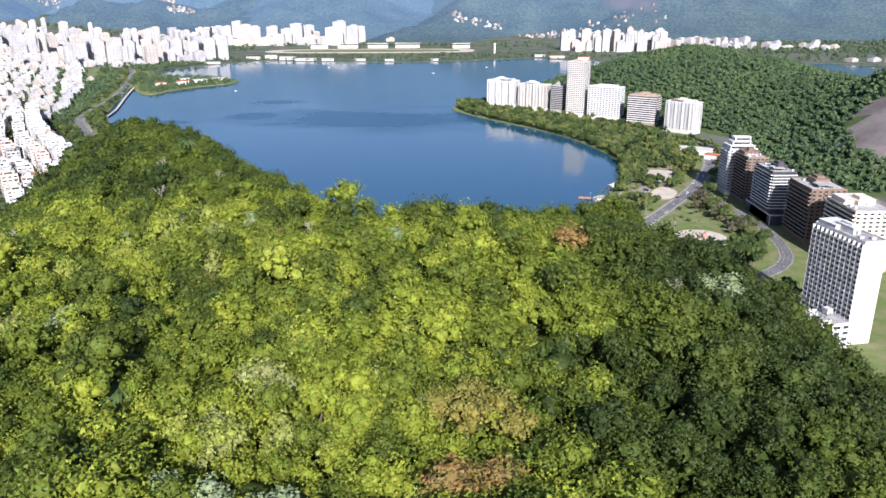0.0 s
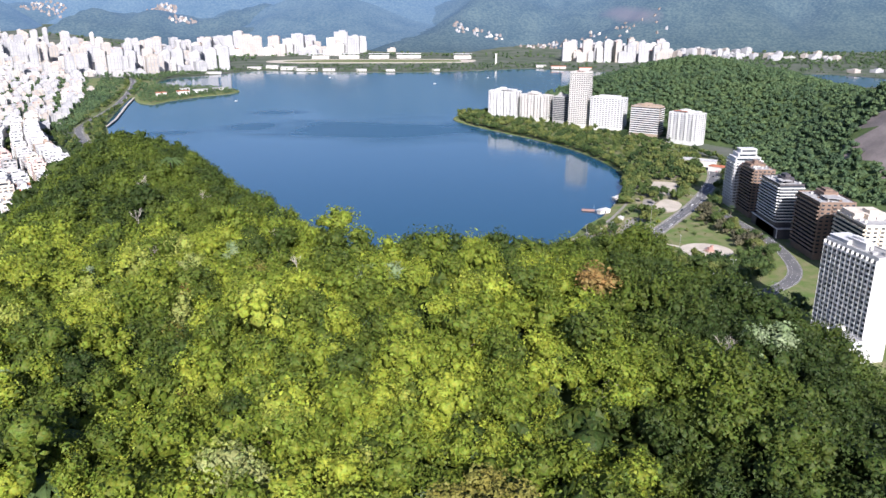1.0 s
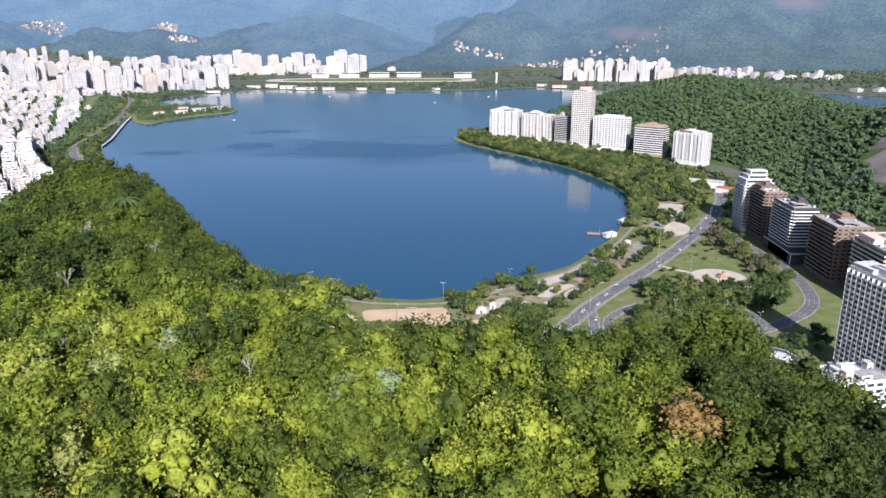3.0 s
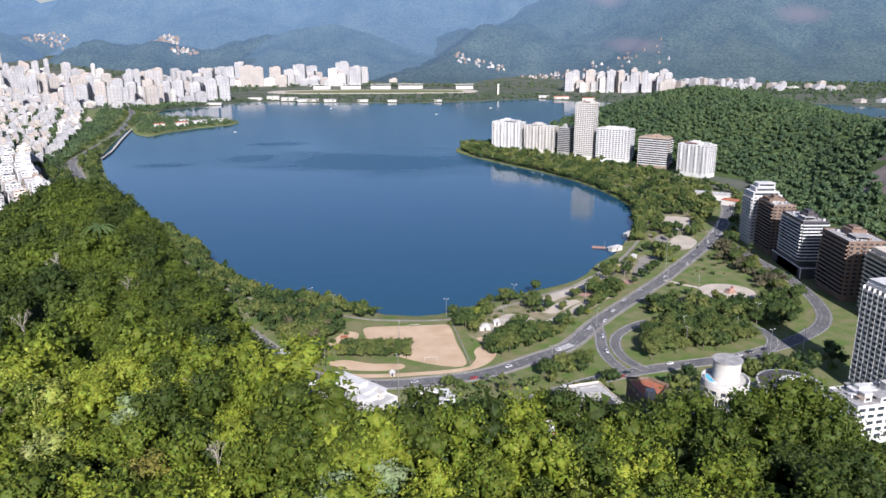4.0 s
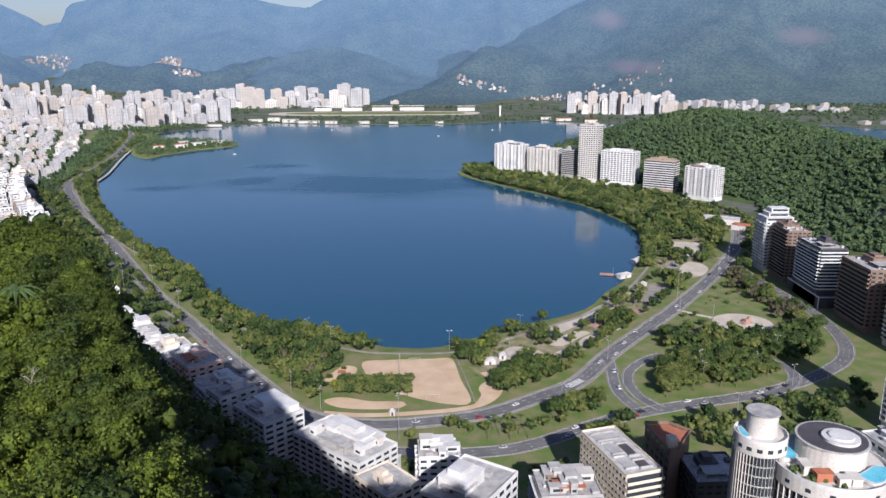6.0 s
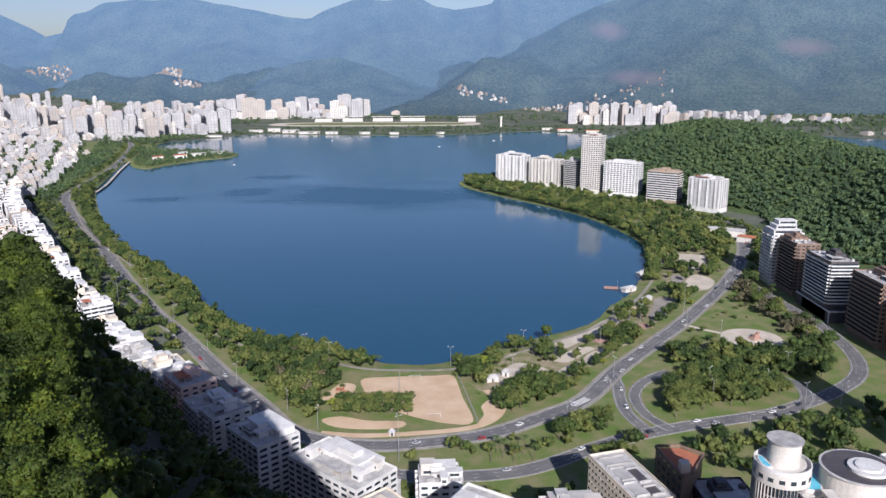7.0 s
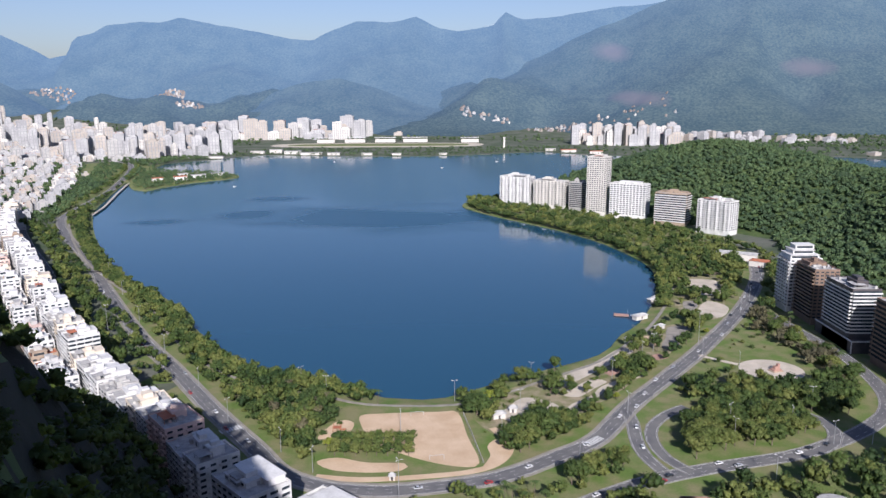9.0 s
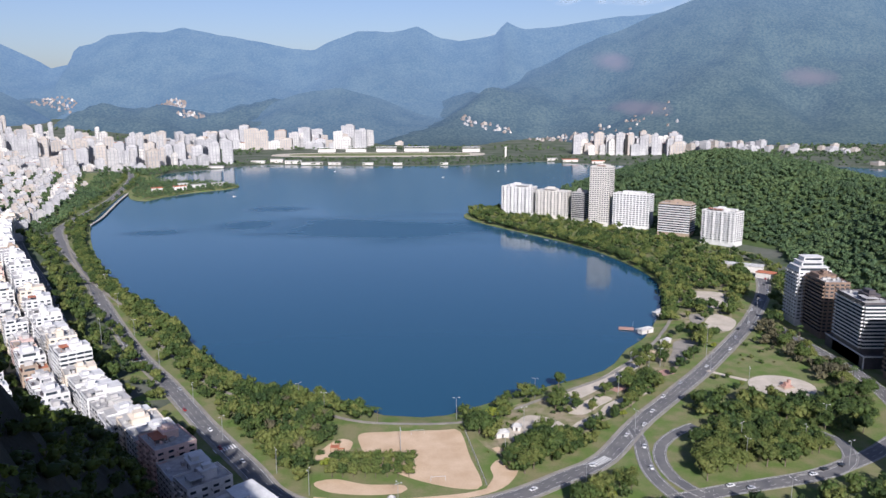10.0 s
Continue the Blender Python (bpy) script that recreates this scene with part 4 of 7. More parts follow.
def facade(t, w, d, z0, z1, storeys, bays, style, wall, face, rng, mesh_cache, single=True):
    """One side of a house. face 0: front (-y), 1: right (+x), 2: back (+y), 3: left (-x). Windows, balconies or bands, storey by storey."""
    length = w if face in (0, 2) else d
    depth = d if face in (0, 2) else w
    turn = Matrix.Rotation(face * math.pi / 2, 4, "Z") @ Matrix.Translation((0, -depth / 2, 0))
    sh = (z1 - z0) / storeys
    bay = length / bays
    key = (style, round(bay, 2), round(sh, 2), wall.name, round(length, 1))
    loose = []
    for k in range(storeys):
        z = z0 + k * sh
        if not single:
            cw = bay * (0.9 if style == "bands" else 0.55)
            for b in range(bays):
                loose.append((-length / 2 + (b + 0.5) * bay, z + sh * 0.3, cw, sh * 0.5))
            continue
        if style == "bands":
            if key not in mesh_cache:
                bm = boxes((-length / 2, length / 2, -1.5, 0, 0, 0.22), (-length / 2, length / 2, -1.5, -1.36, 0.22, sh * 0.42), (-length / 2, -length / 2 + 0.14, -1.36, 0, 0.22, sh * 0.42), (length / 2 - 0.14, length / 2, -1.36, 0, 0.22, sh * 0.42))
                me = bpy.data.meshes.new("balcony")
                bm.to_mesh(me)
                bm.free()
                me.materials.append(wall)
                mesh_cache[key] = me, box_mesh("window", (-length / 2 + 0.4, length / 2 - 0.4, -0.05, 0.02, 0.25, sh * 0.85), M_GLASS)
            put("balcony", mesh_cache[key][0], t, turn @ Matrix.Translation((0, 0, z)))
            put("window", mesh_cache[key][1], t, turn @ Matrix.Translation((0, 0, z)))
            continue
        for b in range(bays):
            x = -length / 2 + (b + 0.5) * bay
            at = turn @ Matrix.Translation((x, 0, z + sh * 0.3))
            if style == "grid":
                if key not in mesh_cache:
                    mesh_cache[key] = window_mesh(bay * 0.72, sh * 0.55, wall)
            elif style == "balcony" and b % 2 == 0:
                if (key, "b") not in mesh_cache:
                    bm = boxes((-bay * 0.46, bay * 0.46, -1.3, 0, -0.25 * sh, -0.25 * sh + 0.2), (-bay * 0.46, bay * 0.46, -1.3, -1.2, -0.25 * sh + 0.2, sh * 0.1), (-bay * 0.46, -bay * 0.46 + 0.1, -1.2, 0, -0.25 * sh + 0.2, sh * 0.1), (bay * 0.46 - 0.1, bay * 0.46, -1.2, 0, -0.25 * sh + 0.2, sh * 0.1))
                    me = bpy.data.meshes.new("balcony")
                    bm.to_mesh(me)
                    bm.free()
                    me.materials.append(wall)
                    mesh_cache[(key, "b")] = me
                put("balcony", mesh_cache[(key, "b")], t, at)
                if key not in mesh_cache:
                    mesh_cache[key] = window_mesh(min(bay * 0.7, 2.6), sh * 0.5, wall)
            else:
                if key not in mesh_cache:
                    mesh_cache[key] = window_mesh(min(bay * 0.6, 2.0), sh * 0.45, wall)
            put("window", mesh_cache[key], t, at)
    if loose:
        bm = boxes(*[(x - cw / 2, x + cw / 2, -0.1, -0.003, z, z + h) for x, z, cw, h in loose])
        ob = part("rear_glazing", bm, M_GLASS, t)
        ob.matrix_basis = turn
        tagged(ob, kind="stuff")
    if loose and style != "grid" and face in (0, 1) and storeys > 4:
        wide = length * (0.96 if style == "bands" else 0.44)
        mid = 0 if style == "bands" else length * 0.2
        rows = []
        for k in range(1, storeys):
            z = z0 + k * sh
            rows += [(mid - wide / 2, mid + wide / 2, -1.4, -0.11, z - 0.1, z + 0.12), (mid - wide / 2, mid + wide / 2, -1.4, -1.28, z + 0.12, z + 1.05)]
        ob = part("balcony_front", boxes(*rows), wall, t)
        ob.matrix_basis = turn
        tagged(ob, kind="stuff")


def roof_things(t, w, d, z1, wall, rng, busy=1.0, tank=True):
    """Parapet, roof deck and what stands on a flat roof."""
    p = 0.25
    part("roof", boxes((-w / 2 + p, w / 2 - p, -d / 2 + p, d / 2 - p, z1 - 0.05, z1 + 0.12)), M_ROOF, t)
    part("parapet", boxes((-w / 2, w / 2, -d / 2, -d / 2 + p, z1 - 0.05, z1 + 1.0), (-w / 2, w / 2, d / 2 - p, d / 2, z1 - 0.05, z1 + 1.0), (-w / 2, -w / 2 + p, -d / 2 + p, d / 2 - p, z1 - 0.05, z1 + 1.0), (w / 2 - p, w / 2, -d / 2 + p, d / 2 - p, z1 - 0.05, z1 + 1.0)), wall, t)
    if tank:
        a, b = w * rng.uniform(0.28, 0.5), d * rng.uniform(0.25, 0.45)
        x, y = rng.uniform(-0.2, 0.2) * (w - a), rng.uniform(-0.2, 0.25) * (d - b)
        h = rng.uniform(2.6, 4.6)
        pent = part("penthouse", boxes((x - a / 2, x + a / 2, y - b / 2, y + b / 2, z1 + 0.1, z1 + h), (x - a / 2 - 0.3, x + a / 2 + 0.3, y - b / 2 - 0.3, y + b / 2 + 0.3, z1 + h, z1 + h + 0.22)), wall, t)
        part("water_tank", boxes((x - a * 0.3, x + a * 0.25, y - b * 0.3, y + b * 0.3, z1 + h + 0.22, z1 + h + rng.uniform(1.4, 2.6))), wall, t)
        part("door", boxes((x - 0.5, x + 0.5, y - b / 2 - 0.08, y - b / 2 - 0.003, z1 + 0.15, z1 + 2.2)), M_DARK, pent)
    if tank and rng.random() < 0.6:
        a, b, h = w * rng.uniform(0.55, 0.85), d * rng.uniform(0.3, 0.5), rng.uniform(2.4, 3.2)
        part("upper_storey", boxes((-a / 2, a / 2, d / 2 - b - 0.6, d / 2 - 0.6, z1 + 0.1, z1 + h), (-a / 2 - 0.4, a / 2 + 0.4, d / 2 - b - 1.4, d / 2 - 0.3, z1 + h, z1 + h + 0.2)), wall, t)
    for k in range(int(busy * rng.uniform(2, 5))):
        x, y = rng.uniform(-0.42, 0.42) * w, rng.uniform(-0.42, 0.42) * d
        s = rng.uniform(0.6, 1.6)
        part("roof_unit", boxes((x - s, x + s, y - s * 0.7, y + s * 0.7, z1 + 0.12, z1 + rng.uniform(0.9, 2.3))), rng.choice([M_ROOF, M_GREY, wall]), t)
    if busy > 0.8 and rng.random() < 0.7:
        x, y = rng.uniform(-0.2, 0.2) * w, -0.22 * d
        part("awning", boxes((x - w * 0.22, x + w * 0.22, y - d * 0.16, y + d * 0.16, z1 + 2.5, z1 + 2.65), *[(x + sx * w * 0.2 - 0.08, x + sx * w * 0.2 + 0.08, y + sy * d * 0.14 - 0.08, y + sy * d * 0.14 + 0.08, z1 + 0.1, z1 + 2.5) for sx in (-1, 1) for sy in (-1, 1)]), rng.choice([M_ROOF, M_GREY, M_ROOF, M_GREY, M_TILE]), t)


def apartment(x, y, rot, w, d, z0, z1, storeys, bays, style, wall, label, seed, front=(0, 3), band_wall=None, busy=1.0, name="apartment_building", group="", cache=None, tank=True):
    """A flat-roofed block: front: the sides with single windows and balconies."""
    rng = random.Random(seed)
    cache = {} if cache is None else cache
    t = thing(name, pose(x, y, 0, 0, 0, rot), label, "building", group)
    part("wall", boxes((-w / 2, w / 2, -d / 2, d / 2, min(z0, LAND) - 2, z1)), wall, t)
    base = z0 + min(4.5, (z1 - z0) * 0.12)
    for f in range(4):
        n = bays[0] if f in (0, 2) else bays[1]
        if n:
            facade(t, w, d, base, z1, storeys, n, style[f] if isinstance(style, (list, tuple)) else style, band_wall or wall, f, rng, cache, f in front)
    roof_things(t, w, d, z1, wall, rng, busy, tank)
    return t


CACHE = {}
# white and beige houses at the foot of the hill
apartment(65.8, 338, 17.3, 15.5, 36, LAND, 35.5, 10, (4, 14), ["bands", "grid", "grid", "grid"], M_CREAM, "beige concrete slab block with a flat grey roof", 1, (0, 3), cache=CACHE, busy=0.3, tank=False)
slab = bpy.data.objects["apartment_building"]
for x0, x1, y0, y1 in ((-5, -0.5, -13, -5), (0.8, 5, -14, -9), (-4.5, 0, -2, 6), (1.2, 5, -5, 4), (-5, 4.5, 9, 14)):
    part("roof_bay", boxes((x0, x1, y0, y1, 35.63, 35.8)), M_DARK if x0 > 0 else M_GREY, slab)
    part("roof_beam", boxes((x0 - 0.5, x1 + 0.5, y0 - 0.7, y0 - 0.2, 35.63, 36.5), (x0 - 0.5, x1 + 0.5, y1 + 0.2, y1 + 0.7, 35.63, 36.5)), M_ROOF, slab)
apartment(4.8, 280, -33, 20, 26, LAND, 57, 16, (5, 6), "grid", M_WHITE, "tall white rendered apartment block with a flat roof", 2, (0, 1), cache=CACHE)
apartment(-6, 338.5, 4, 15.5, 14, LAND, 36, 11, (4, 4), "balcony", M_WHITE, "narrow white apartment block with a cluttered roof terrace", 3, (0, 3), cache=CACHE)
apartment(-24.5, 318, -48, 19.7, 15.7, LAND, 35, 11, (5, 4), "grid", M_CREAM, "beige apartment block with a bare screed roof", 4, (0, 1), cache=CACHE, busy=0.5)
apartment(-45, 354, -40, 40, 22, LAND, 32, 10, (9, 5), "grid", M_WHITE, "broad white apartment block with stepped roof terraces", 5, (0, 1), cache=CACHE, busy=2.4)
apartment(-81, 374, -46, 26, 20, LAND, 36, 11, (6, 4), "grid", M_WHITE, "white apartment block with a roof full of aerials and tanks", 6, (0, 1), cache=CACHE, busy=2.0)
apartment(43, 325, 4, 23, 19, LAND, 29, 9, (6, 5), "bands", M_GREY, "grey apartment block with planted white roof terraces", 7, (0, 3), band_wall=M_WHITE, cache=CACHE, busy=1.6)
apartment(20, 305, -10, 12, 14, LAND, 22, 7, (3, 4), "grid", M_GREY, "low grey apartment block below the hill", 8, (0,), cache=CACHE)
apartment(200, 371, 12, 30, 20, LAND, 22, 5, (6, 4), "grid", M_WHITE, "low white building with roof plant beside a tower block", 9, (0, 3), cache=CACHE, busy=2.0)
apartment(176, 352, 12, 14, 14, LAND, 17, 4, (3, 3), "grid", M_WHITE, "small white building with a flat roof", 10, (0, 3), cache=CACHE, busy=1.0)


def stepped_terrace(x, y, rot, w, d, z0, steps, wall, label, seed):
    """Roof terraces that step down towards one side."""
    rng = random.Random(seed)
    t = thing("terrace_house", pose(x, y, 0, 0, 0, rot), label, "building")
    for k in range(steps):
        a = w * (1 - k / steps)
        part("storey", boxes((-w / 2, -w / 2 + a, -d / 2 + 0.8 * k, d / 2 - 0.6 * k, (LAND - 2) if k == 0 else z0 + 3 * (k - 1), z0 + 3 * k), (-w / 2 - 0.2, -w / 2 + a + 0.2, -d / 2 + 0.8 * k - 0.2, d / 2 - 0.6 * k + 0.2, z0 + 3 * k, z0 + 3 * k + 0.25)), wall, t)
        for j in range(3):
            xx = -w / 2 + a * (0.2 + 0.3 * j)
            part("window", boxes((xx - 0.8, xx + 0.8, -d / 2 + 0.8 * k - 0.05, -d / 2 + 0.8 * k - 0.003, z0 + 3 * k - 2.2, z0 + 3 * k - 0.8)), M_GLASS, t)
    part("awning", boxes((w * 0.1, w * 0.42, -d * 0.3, d * 0.1, z0 + 2.6, z0 + 2.75), (w * 0.1, w * 0.13, -d * 0.3, -d * 0.27, z0, z0 + 2.6), (w * 0.39, w * 0.42, -d * 0.3, -d * 0.27, z0, z0 + 2.6)), M_TILE, t)
    return t


def roof_rooms(t, w, d, z1, wall, seed, count):
    """Small rooms, pergolas and tanks built on a roof over the years."""
    rng = random.Random(seed)
    for k in range(count):
        x, y = rng.uniform(-0.38, 0.38) * w, rng.uniform(-0.38, 0.38) * d
        a, b, h = rng.uniform(1.2, 3.2), rng.uniform(1.2, 2.8), rng.uniform(2.0, 4.8)
        kind = rng.random()
        if kind < 0.55:
            room = part("roof_room", boxes((x - a, x + a, y - b, y + b, z1 + 0.12, z1 + h), (x - a - 0.25, x + a + 0.25, y - b - 0.25, y + b + 0.25, z1 + h, z1 + h + 0.16)), rng.choice([wall, M_WHITE, M_ROOF, M_CREAMW]), t)
            part("window", boxes((x - a * 0.6, x + a * 0.6, y - b - 0.05, y - b - 0.003, z1 + 0.8, z1 + 1.9)), M_GLASS, room)
        elif kind < 0.8:
            part("pergola", boxes((x - a, x + a, y - b, y + b, z1 + 2.4, z1 + 2.52), *[(x + p * a * 0.9 - 0.07, x + p * a * 0.9 + 0.07, y + q * b * 0.9 - 0.07, y + q * b * 0.9 + 0.07, z1 + 0.12, z1 + 2.4) for p in (-1, 1) for q in (-1, 1)]), rng.choice([M_GREY, M_TILE, M_ROOF, M_BROWNP]), t)
        else:
            bm = bmesh.new()
            cyl(bm, x, y, z1 + 0.12, z1 + 1.7, 0.9, 0.85, 12)
            part("tank", bm, rng.choice([M_GREY, M_ROOF, M_CREAMW]), t)


def near_house(x, y):
    return min((o for o in bpy.data.objects if o.name.startswith("apartment_building")), key=lambda o: (o.matrix_basis.translation.xy - Vector((x, y))).length)


for x, y, w, d, z1, wall, n in ((-45, 354, 40, 22, 32, M_WHITE, 16), (-81, 374, 26, 20, 36, M_WHITE, 11), (-6, 338.5, 15.5, 14, 36, M_WHITE, 6), (43, 325, 23, 19, 29, M_GREY, 9), (200, 371, 30, 20, 22, M_WHITE, 8)):
    roof_rooms(near_house(x, y), w, d, z1, wall, int(x + 900), n)
stepped_terrace(-31, 350, -20, 14, 16, 24, 3, M_WHITE, "white house with stepped terraces and a red awning", 4)

# lake-front row, one house after another
ROW = spline([(-81, 374), (-106, 401), (-130, 430), (-155, 461), (-179, 490), (-203, 520), (-231, 555), (-268, 605), (-318, 675), (-372, 755), (-440, 855), (-530, 985), (-640, 1190)], False, 3.0)


def along(line, start):
    """Walks a plan line by metres: place and direction."""
    acc = [0.0]
    for a, b in zip(line, line[1:]):
        acc.append(acc[-1] + (b - a).length)
    def at(s):
        i = min(max(int(np.searchsorted(acc, s)) - 1, 0), len(line) - 2)
        d = (line[i + 1] - line[i]).normalized()
        return line[i] + d * (s - acc[i]), d
    return at, acc[-1]


def town_house(x, y, rot, w, d, z1, wall, label, seed):
    """A small house of the dense quarter: stepped top storey, terrace, tanks and clutter on its roof."""
    rng = random.Random(seed)
    t = thing("apartment_building", pose(x, y, 0, 0, 0, rot), label, "building", "lakeside apartment houses")
    part("wall", boxes((-w / 2, w / 2, -d / 2, d / 2, LAND - 2, z1)), wall, t)
    st = max(3, int((z1 - LAND) / 3.1))
    sh = (z1 - LAND) / st
    rows = []
    for k in range(st):
        z = LAND + k * sh
        for f in range(3):
            length, n = (w, max(3, int(w / 3.4))) if f == 0 else (d, max(3, int(d / 3.8)))
            for b in range(n):
                u = -length / 2 + (b + 0.5) * length / n
                c = length / n * 0.3
                rows.append((u - c, u + c, -d / 2 - 0.08, -d / 2 - 0.003, z + 1.0, z + 2.3) if f == 0 else (w / 2 + 0.003, w / 2 + 0.08, u - c, u + c, z + 1.0, z + 2.3) if f == 1 else (-w / 2 - 0.08, -w / 2 - 0.003, u - c, u + c, z + 1.0, z + 2.3))
    tagged(part("glazing", boxes(*rows), M_GLASS, t), kind="stuff")
    if rng.random() < 0.6:
        stack = part("balcony_front", boxes(*[(w / 2 + 0.09, w / 2 + 1.3, -d * 0.42, d * 0.42, LAND + k * sh - 0.1, LAND + k * sh + 0.95) for k in range(1, st)]), wall, t)
        tagged(stack, kind="stuff")
    p = 0.2
    part("parapet", boxes((-w / 2, w / 2, -d / 2, -d / 2 + p, z1 - 0.05, z1 + 0.9), (-w / 2, w / 2, d / 2 - p, d / 2, z1 - 0.05, z1 + 0.9), (-w / 2, -w / 2 + p, -d / 2 + p, d / 2 - p, z1 - 0.05, z1 + 0.9), (w / 2 - p, w / 2, -d / 2 + p, d / 2 - p, z1 - 0.05, z1 + 0.9)), wall, t)
    part("roof", boxes((-w / 2 + p, w / 2 - p, -d / 2 + p, d / 2 - p, z1 - 0.05, z1 + 0.1)), rng.choices([M_ROOF, M_GREY, M_COURT, M_TILE], (6, 2, 0.8, 0.8))[0], t)
    a, b, h = w * rng.uniform(0.5, 0.85), d * rng.uniform(0.4, 0.7), rng.uniform(2.6, 3.2)
    ox, oy = rng.uniform(-0.45, 0.45) * (w - a), rng.uniform(-0.4, 0.45) * (d - b)
    top = part("upper_storey", boxes((ox - a / 2, ox + a / 2, oy - b / 2, oy + b / 2, z1 + 0.1, z1 + h), (ox - a / 2 - 0.35, ox + a / 2 + 0.35, oy - b / 2 - 0.35, oy + b / 2 + 0.35, z1 + h, z1 + h + 0.2)), wall, t)
    part("glazing", boxes((ox - a * 0.4, ox + a * 0.4, oy - b / 2 - 0.06, oy - b / 2 - 0.003, z1 + 0.5, z1 + 2.3), (ox + a / 2 + 0.003, ox + a / 2 + 0.06, oy - b * 0.4, oy + b * 0.3, z1 + 0.5, z1 + 2.3)), M_GLASS, top)
    e = rng.uniform(0.25, 0.4)
    part("water_tank", boxes((ox - a * e, ox + a * (e - 0.2), oy - b * 0.3, oy + b * 0.25, z1 + h + 0.2, z1 + h + rng.uniform(1.6, 3.4))), rng.choice([wall, M_ROOF, M_GREY]), t)
    clutter = []
    for k in range(rng.randint(2, 5)):
        cx, cy, c = rng.uniform(-0.4, 0.4) * w, rng.uniform(-0.42, 0.42) * d, rng.uniform(0.5, 1.3)
        clutter.append((cx - c, cx + c, cy - c * 0.7, cy + c * 0.7, z1 + 0.1, z1 + rng.uniform(0.9, 2.4)))
    part("roof_unit", boxes(*clutter), rng.choice([M_GREY, M_ROOF, M_DARK, M_BROWNP]), t)
    if rng.random() < 0.4 and y < 700:
        cx = rng.choice((-1, 1)) * w * 0.26
        part("awning", boxes((cx - w * 0.2, cx + w * 0.2, -d * 0.46, -d * 0.2, z1 + 2.3, z1 + 2.42), *[(cx + q * w * 0.18 - 0.07, cx + q * w * 0.18 + 0.07, -d * 0.44, -d * 0.42, z1 + 0.1, z1 + 2.3) for q in (-1, 1)]), rng.choice([M_TILE, M_ROOF, M_BROWNP, M_GREY]), t)
    return t


def row_of_houses():
    """Lake front and the quarter behind it: pairs of rows back to back, with planted streets between the pairs."""
    at, total = along(ROW, 0)
    rng = random.Random(21)
    count, streets = 0, []
    for k, back in enumerate((0, 20, 45, 62, 88, 105, 131, 148, 174, 191, 217, 234, 260, 277)):
        s = 27.0 if k == 0 else 165 + 24 * k
        while s < total - 10:
            w, d = (rng.uniform(13, 22), rng.uniform(17, 20)) if k == 0 else (rng.uniform(11, 19), rng.uniform(13, 16.5))
            q, dr = at(s + w / 2)
            side = Vector((dr.y, -dr.x))                       # towards the lake
            c = q - side * back
            s += w + rng.uniform(0.5, 1.6)
            if k == 0 and count < 4:
                z1 = (34, 31, 36, 33)[count]
            elif k == 0:
                z1 = rng.uniform(21, 32)
            else:
                z1 = rng.choice((rng.uniform(10, 16), rng.uniform(13, 22), rng.uniform(16, 27)))
            if float(height(c.x, c.y)) > LAND + 8 or c.x < -0.66 * (c.y - 100) - 40 or (k and rng.random() < 0.07):
                continue
            rot = math.degrees(math.atan2(dr.y, dr.x)) + 180 + rng.uniform(-3, 3)
            wall = rng.choices([M_WHITE, M_CREAM, M_GREY, M_PINK, M_BROWNP], (8, 1.6, 0.8, 0.5, 0.5))[0]
            near = k == 0 and c.y < 450
            style = rng.choice(["balcony", "bands", "grid", "balcony"])
            word = {"white_render": "white rendered", "cream_render": "cream rendered", "grey_concrete": "grey", "pink_render": "pale pink", "tan_cladding": "tan"}[wall.name]
            kind = {"balcony": "with balconies", "bands": "with long balcony bands", "grid": "with rows of windows"}[style]
            if k == 0:
                apartment(c.x, c.y, rot, w, d, LAND, z1, max(3, int(z1 / 3.2)), (max(3, int(w / 3.6)), max(3, int(d / 4)) if near else 4), style, wall,
                          word + " apartment house " + kind + " in a dense row", 100 + count, (0, 1) if near else (), cache=CACHE, busy=1.5 if c.y < 700 else 0.8, group="lakeside apartment houses")
            else:
                town_house(c.x, c.y, rot, w, d, z1, wall, word + " low apartment house with a cluttered roof terrace", 400 + count)
                if k % 2 and rng.random() < 0.55:
                    e = c - side * (d / 2 + 4.5)
                    streets.append((e.x, e.y, LAND - 0.3, rng.uniform(0.8, 1.3)))
            count += 1
    print("ROW HOUSES", count)
    return streets


STREET_TREES = row_of_houses()

# towers on the bay
R_LABEL = "apartment block by the park road"
white_block = apartment(287, 717, 0, 26, 22, LAND, 47, 14, (6, 5), ["balcony", "grid", "grid", "balcony"], M_WHITE, "white " + R_LABEL + " with balconies and stepped roof", 31, (0, 3), cache=CACHE, busy=2, tank=False)
for k, (x0, x1, y0, y1, z) in enumerate(((-12, 11, -9, 9, 47.1), (-9, 8, -6, 8, 50.6), (-6, 9, -3, 7, 54.1))):
    part("upper_storey", boxes((x0, x1, y0, y1, z, z + 3.1), (x0 - 0.5, x1 + 0.5, y0 - 0.8, y1 + 0.3, z + 3.1, z + 3.4)), M_WHITE, white_block)
    part("window", boxes((x0 + 1, x1 - 1, y0 - 0.06, y0 - 0.003, z + 0.6, z + 2.4)), M_GLASS, white_block)
apartment(287.5, 687, 0, 19, 31, LAND, 46, 14, (5, 1), ["balcony", "grid", "grid", "bands"], M_BROWN, "brown " + R_LABEL + " with shaded balcony bands", 32, (0, 3), cache=CACHE, busy=2)
apartment(285.5, 630, 0, 20, 37, LAND + 9, 46.5, 12, (5, 1), ["bands", "grid", "grid", "bands"], M_DARK, "black-glazed " + R_LABEL + " with white balcony bands", 33, (0, 3), band_wall=M_WHITE, cache=CACHE, busy=3)
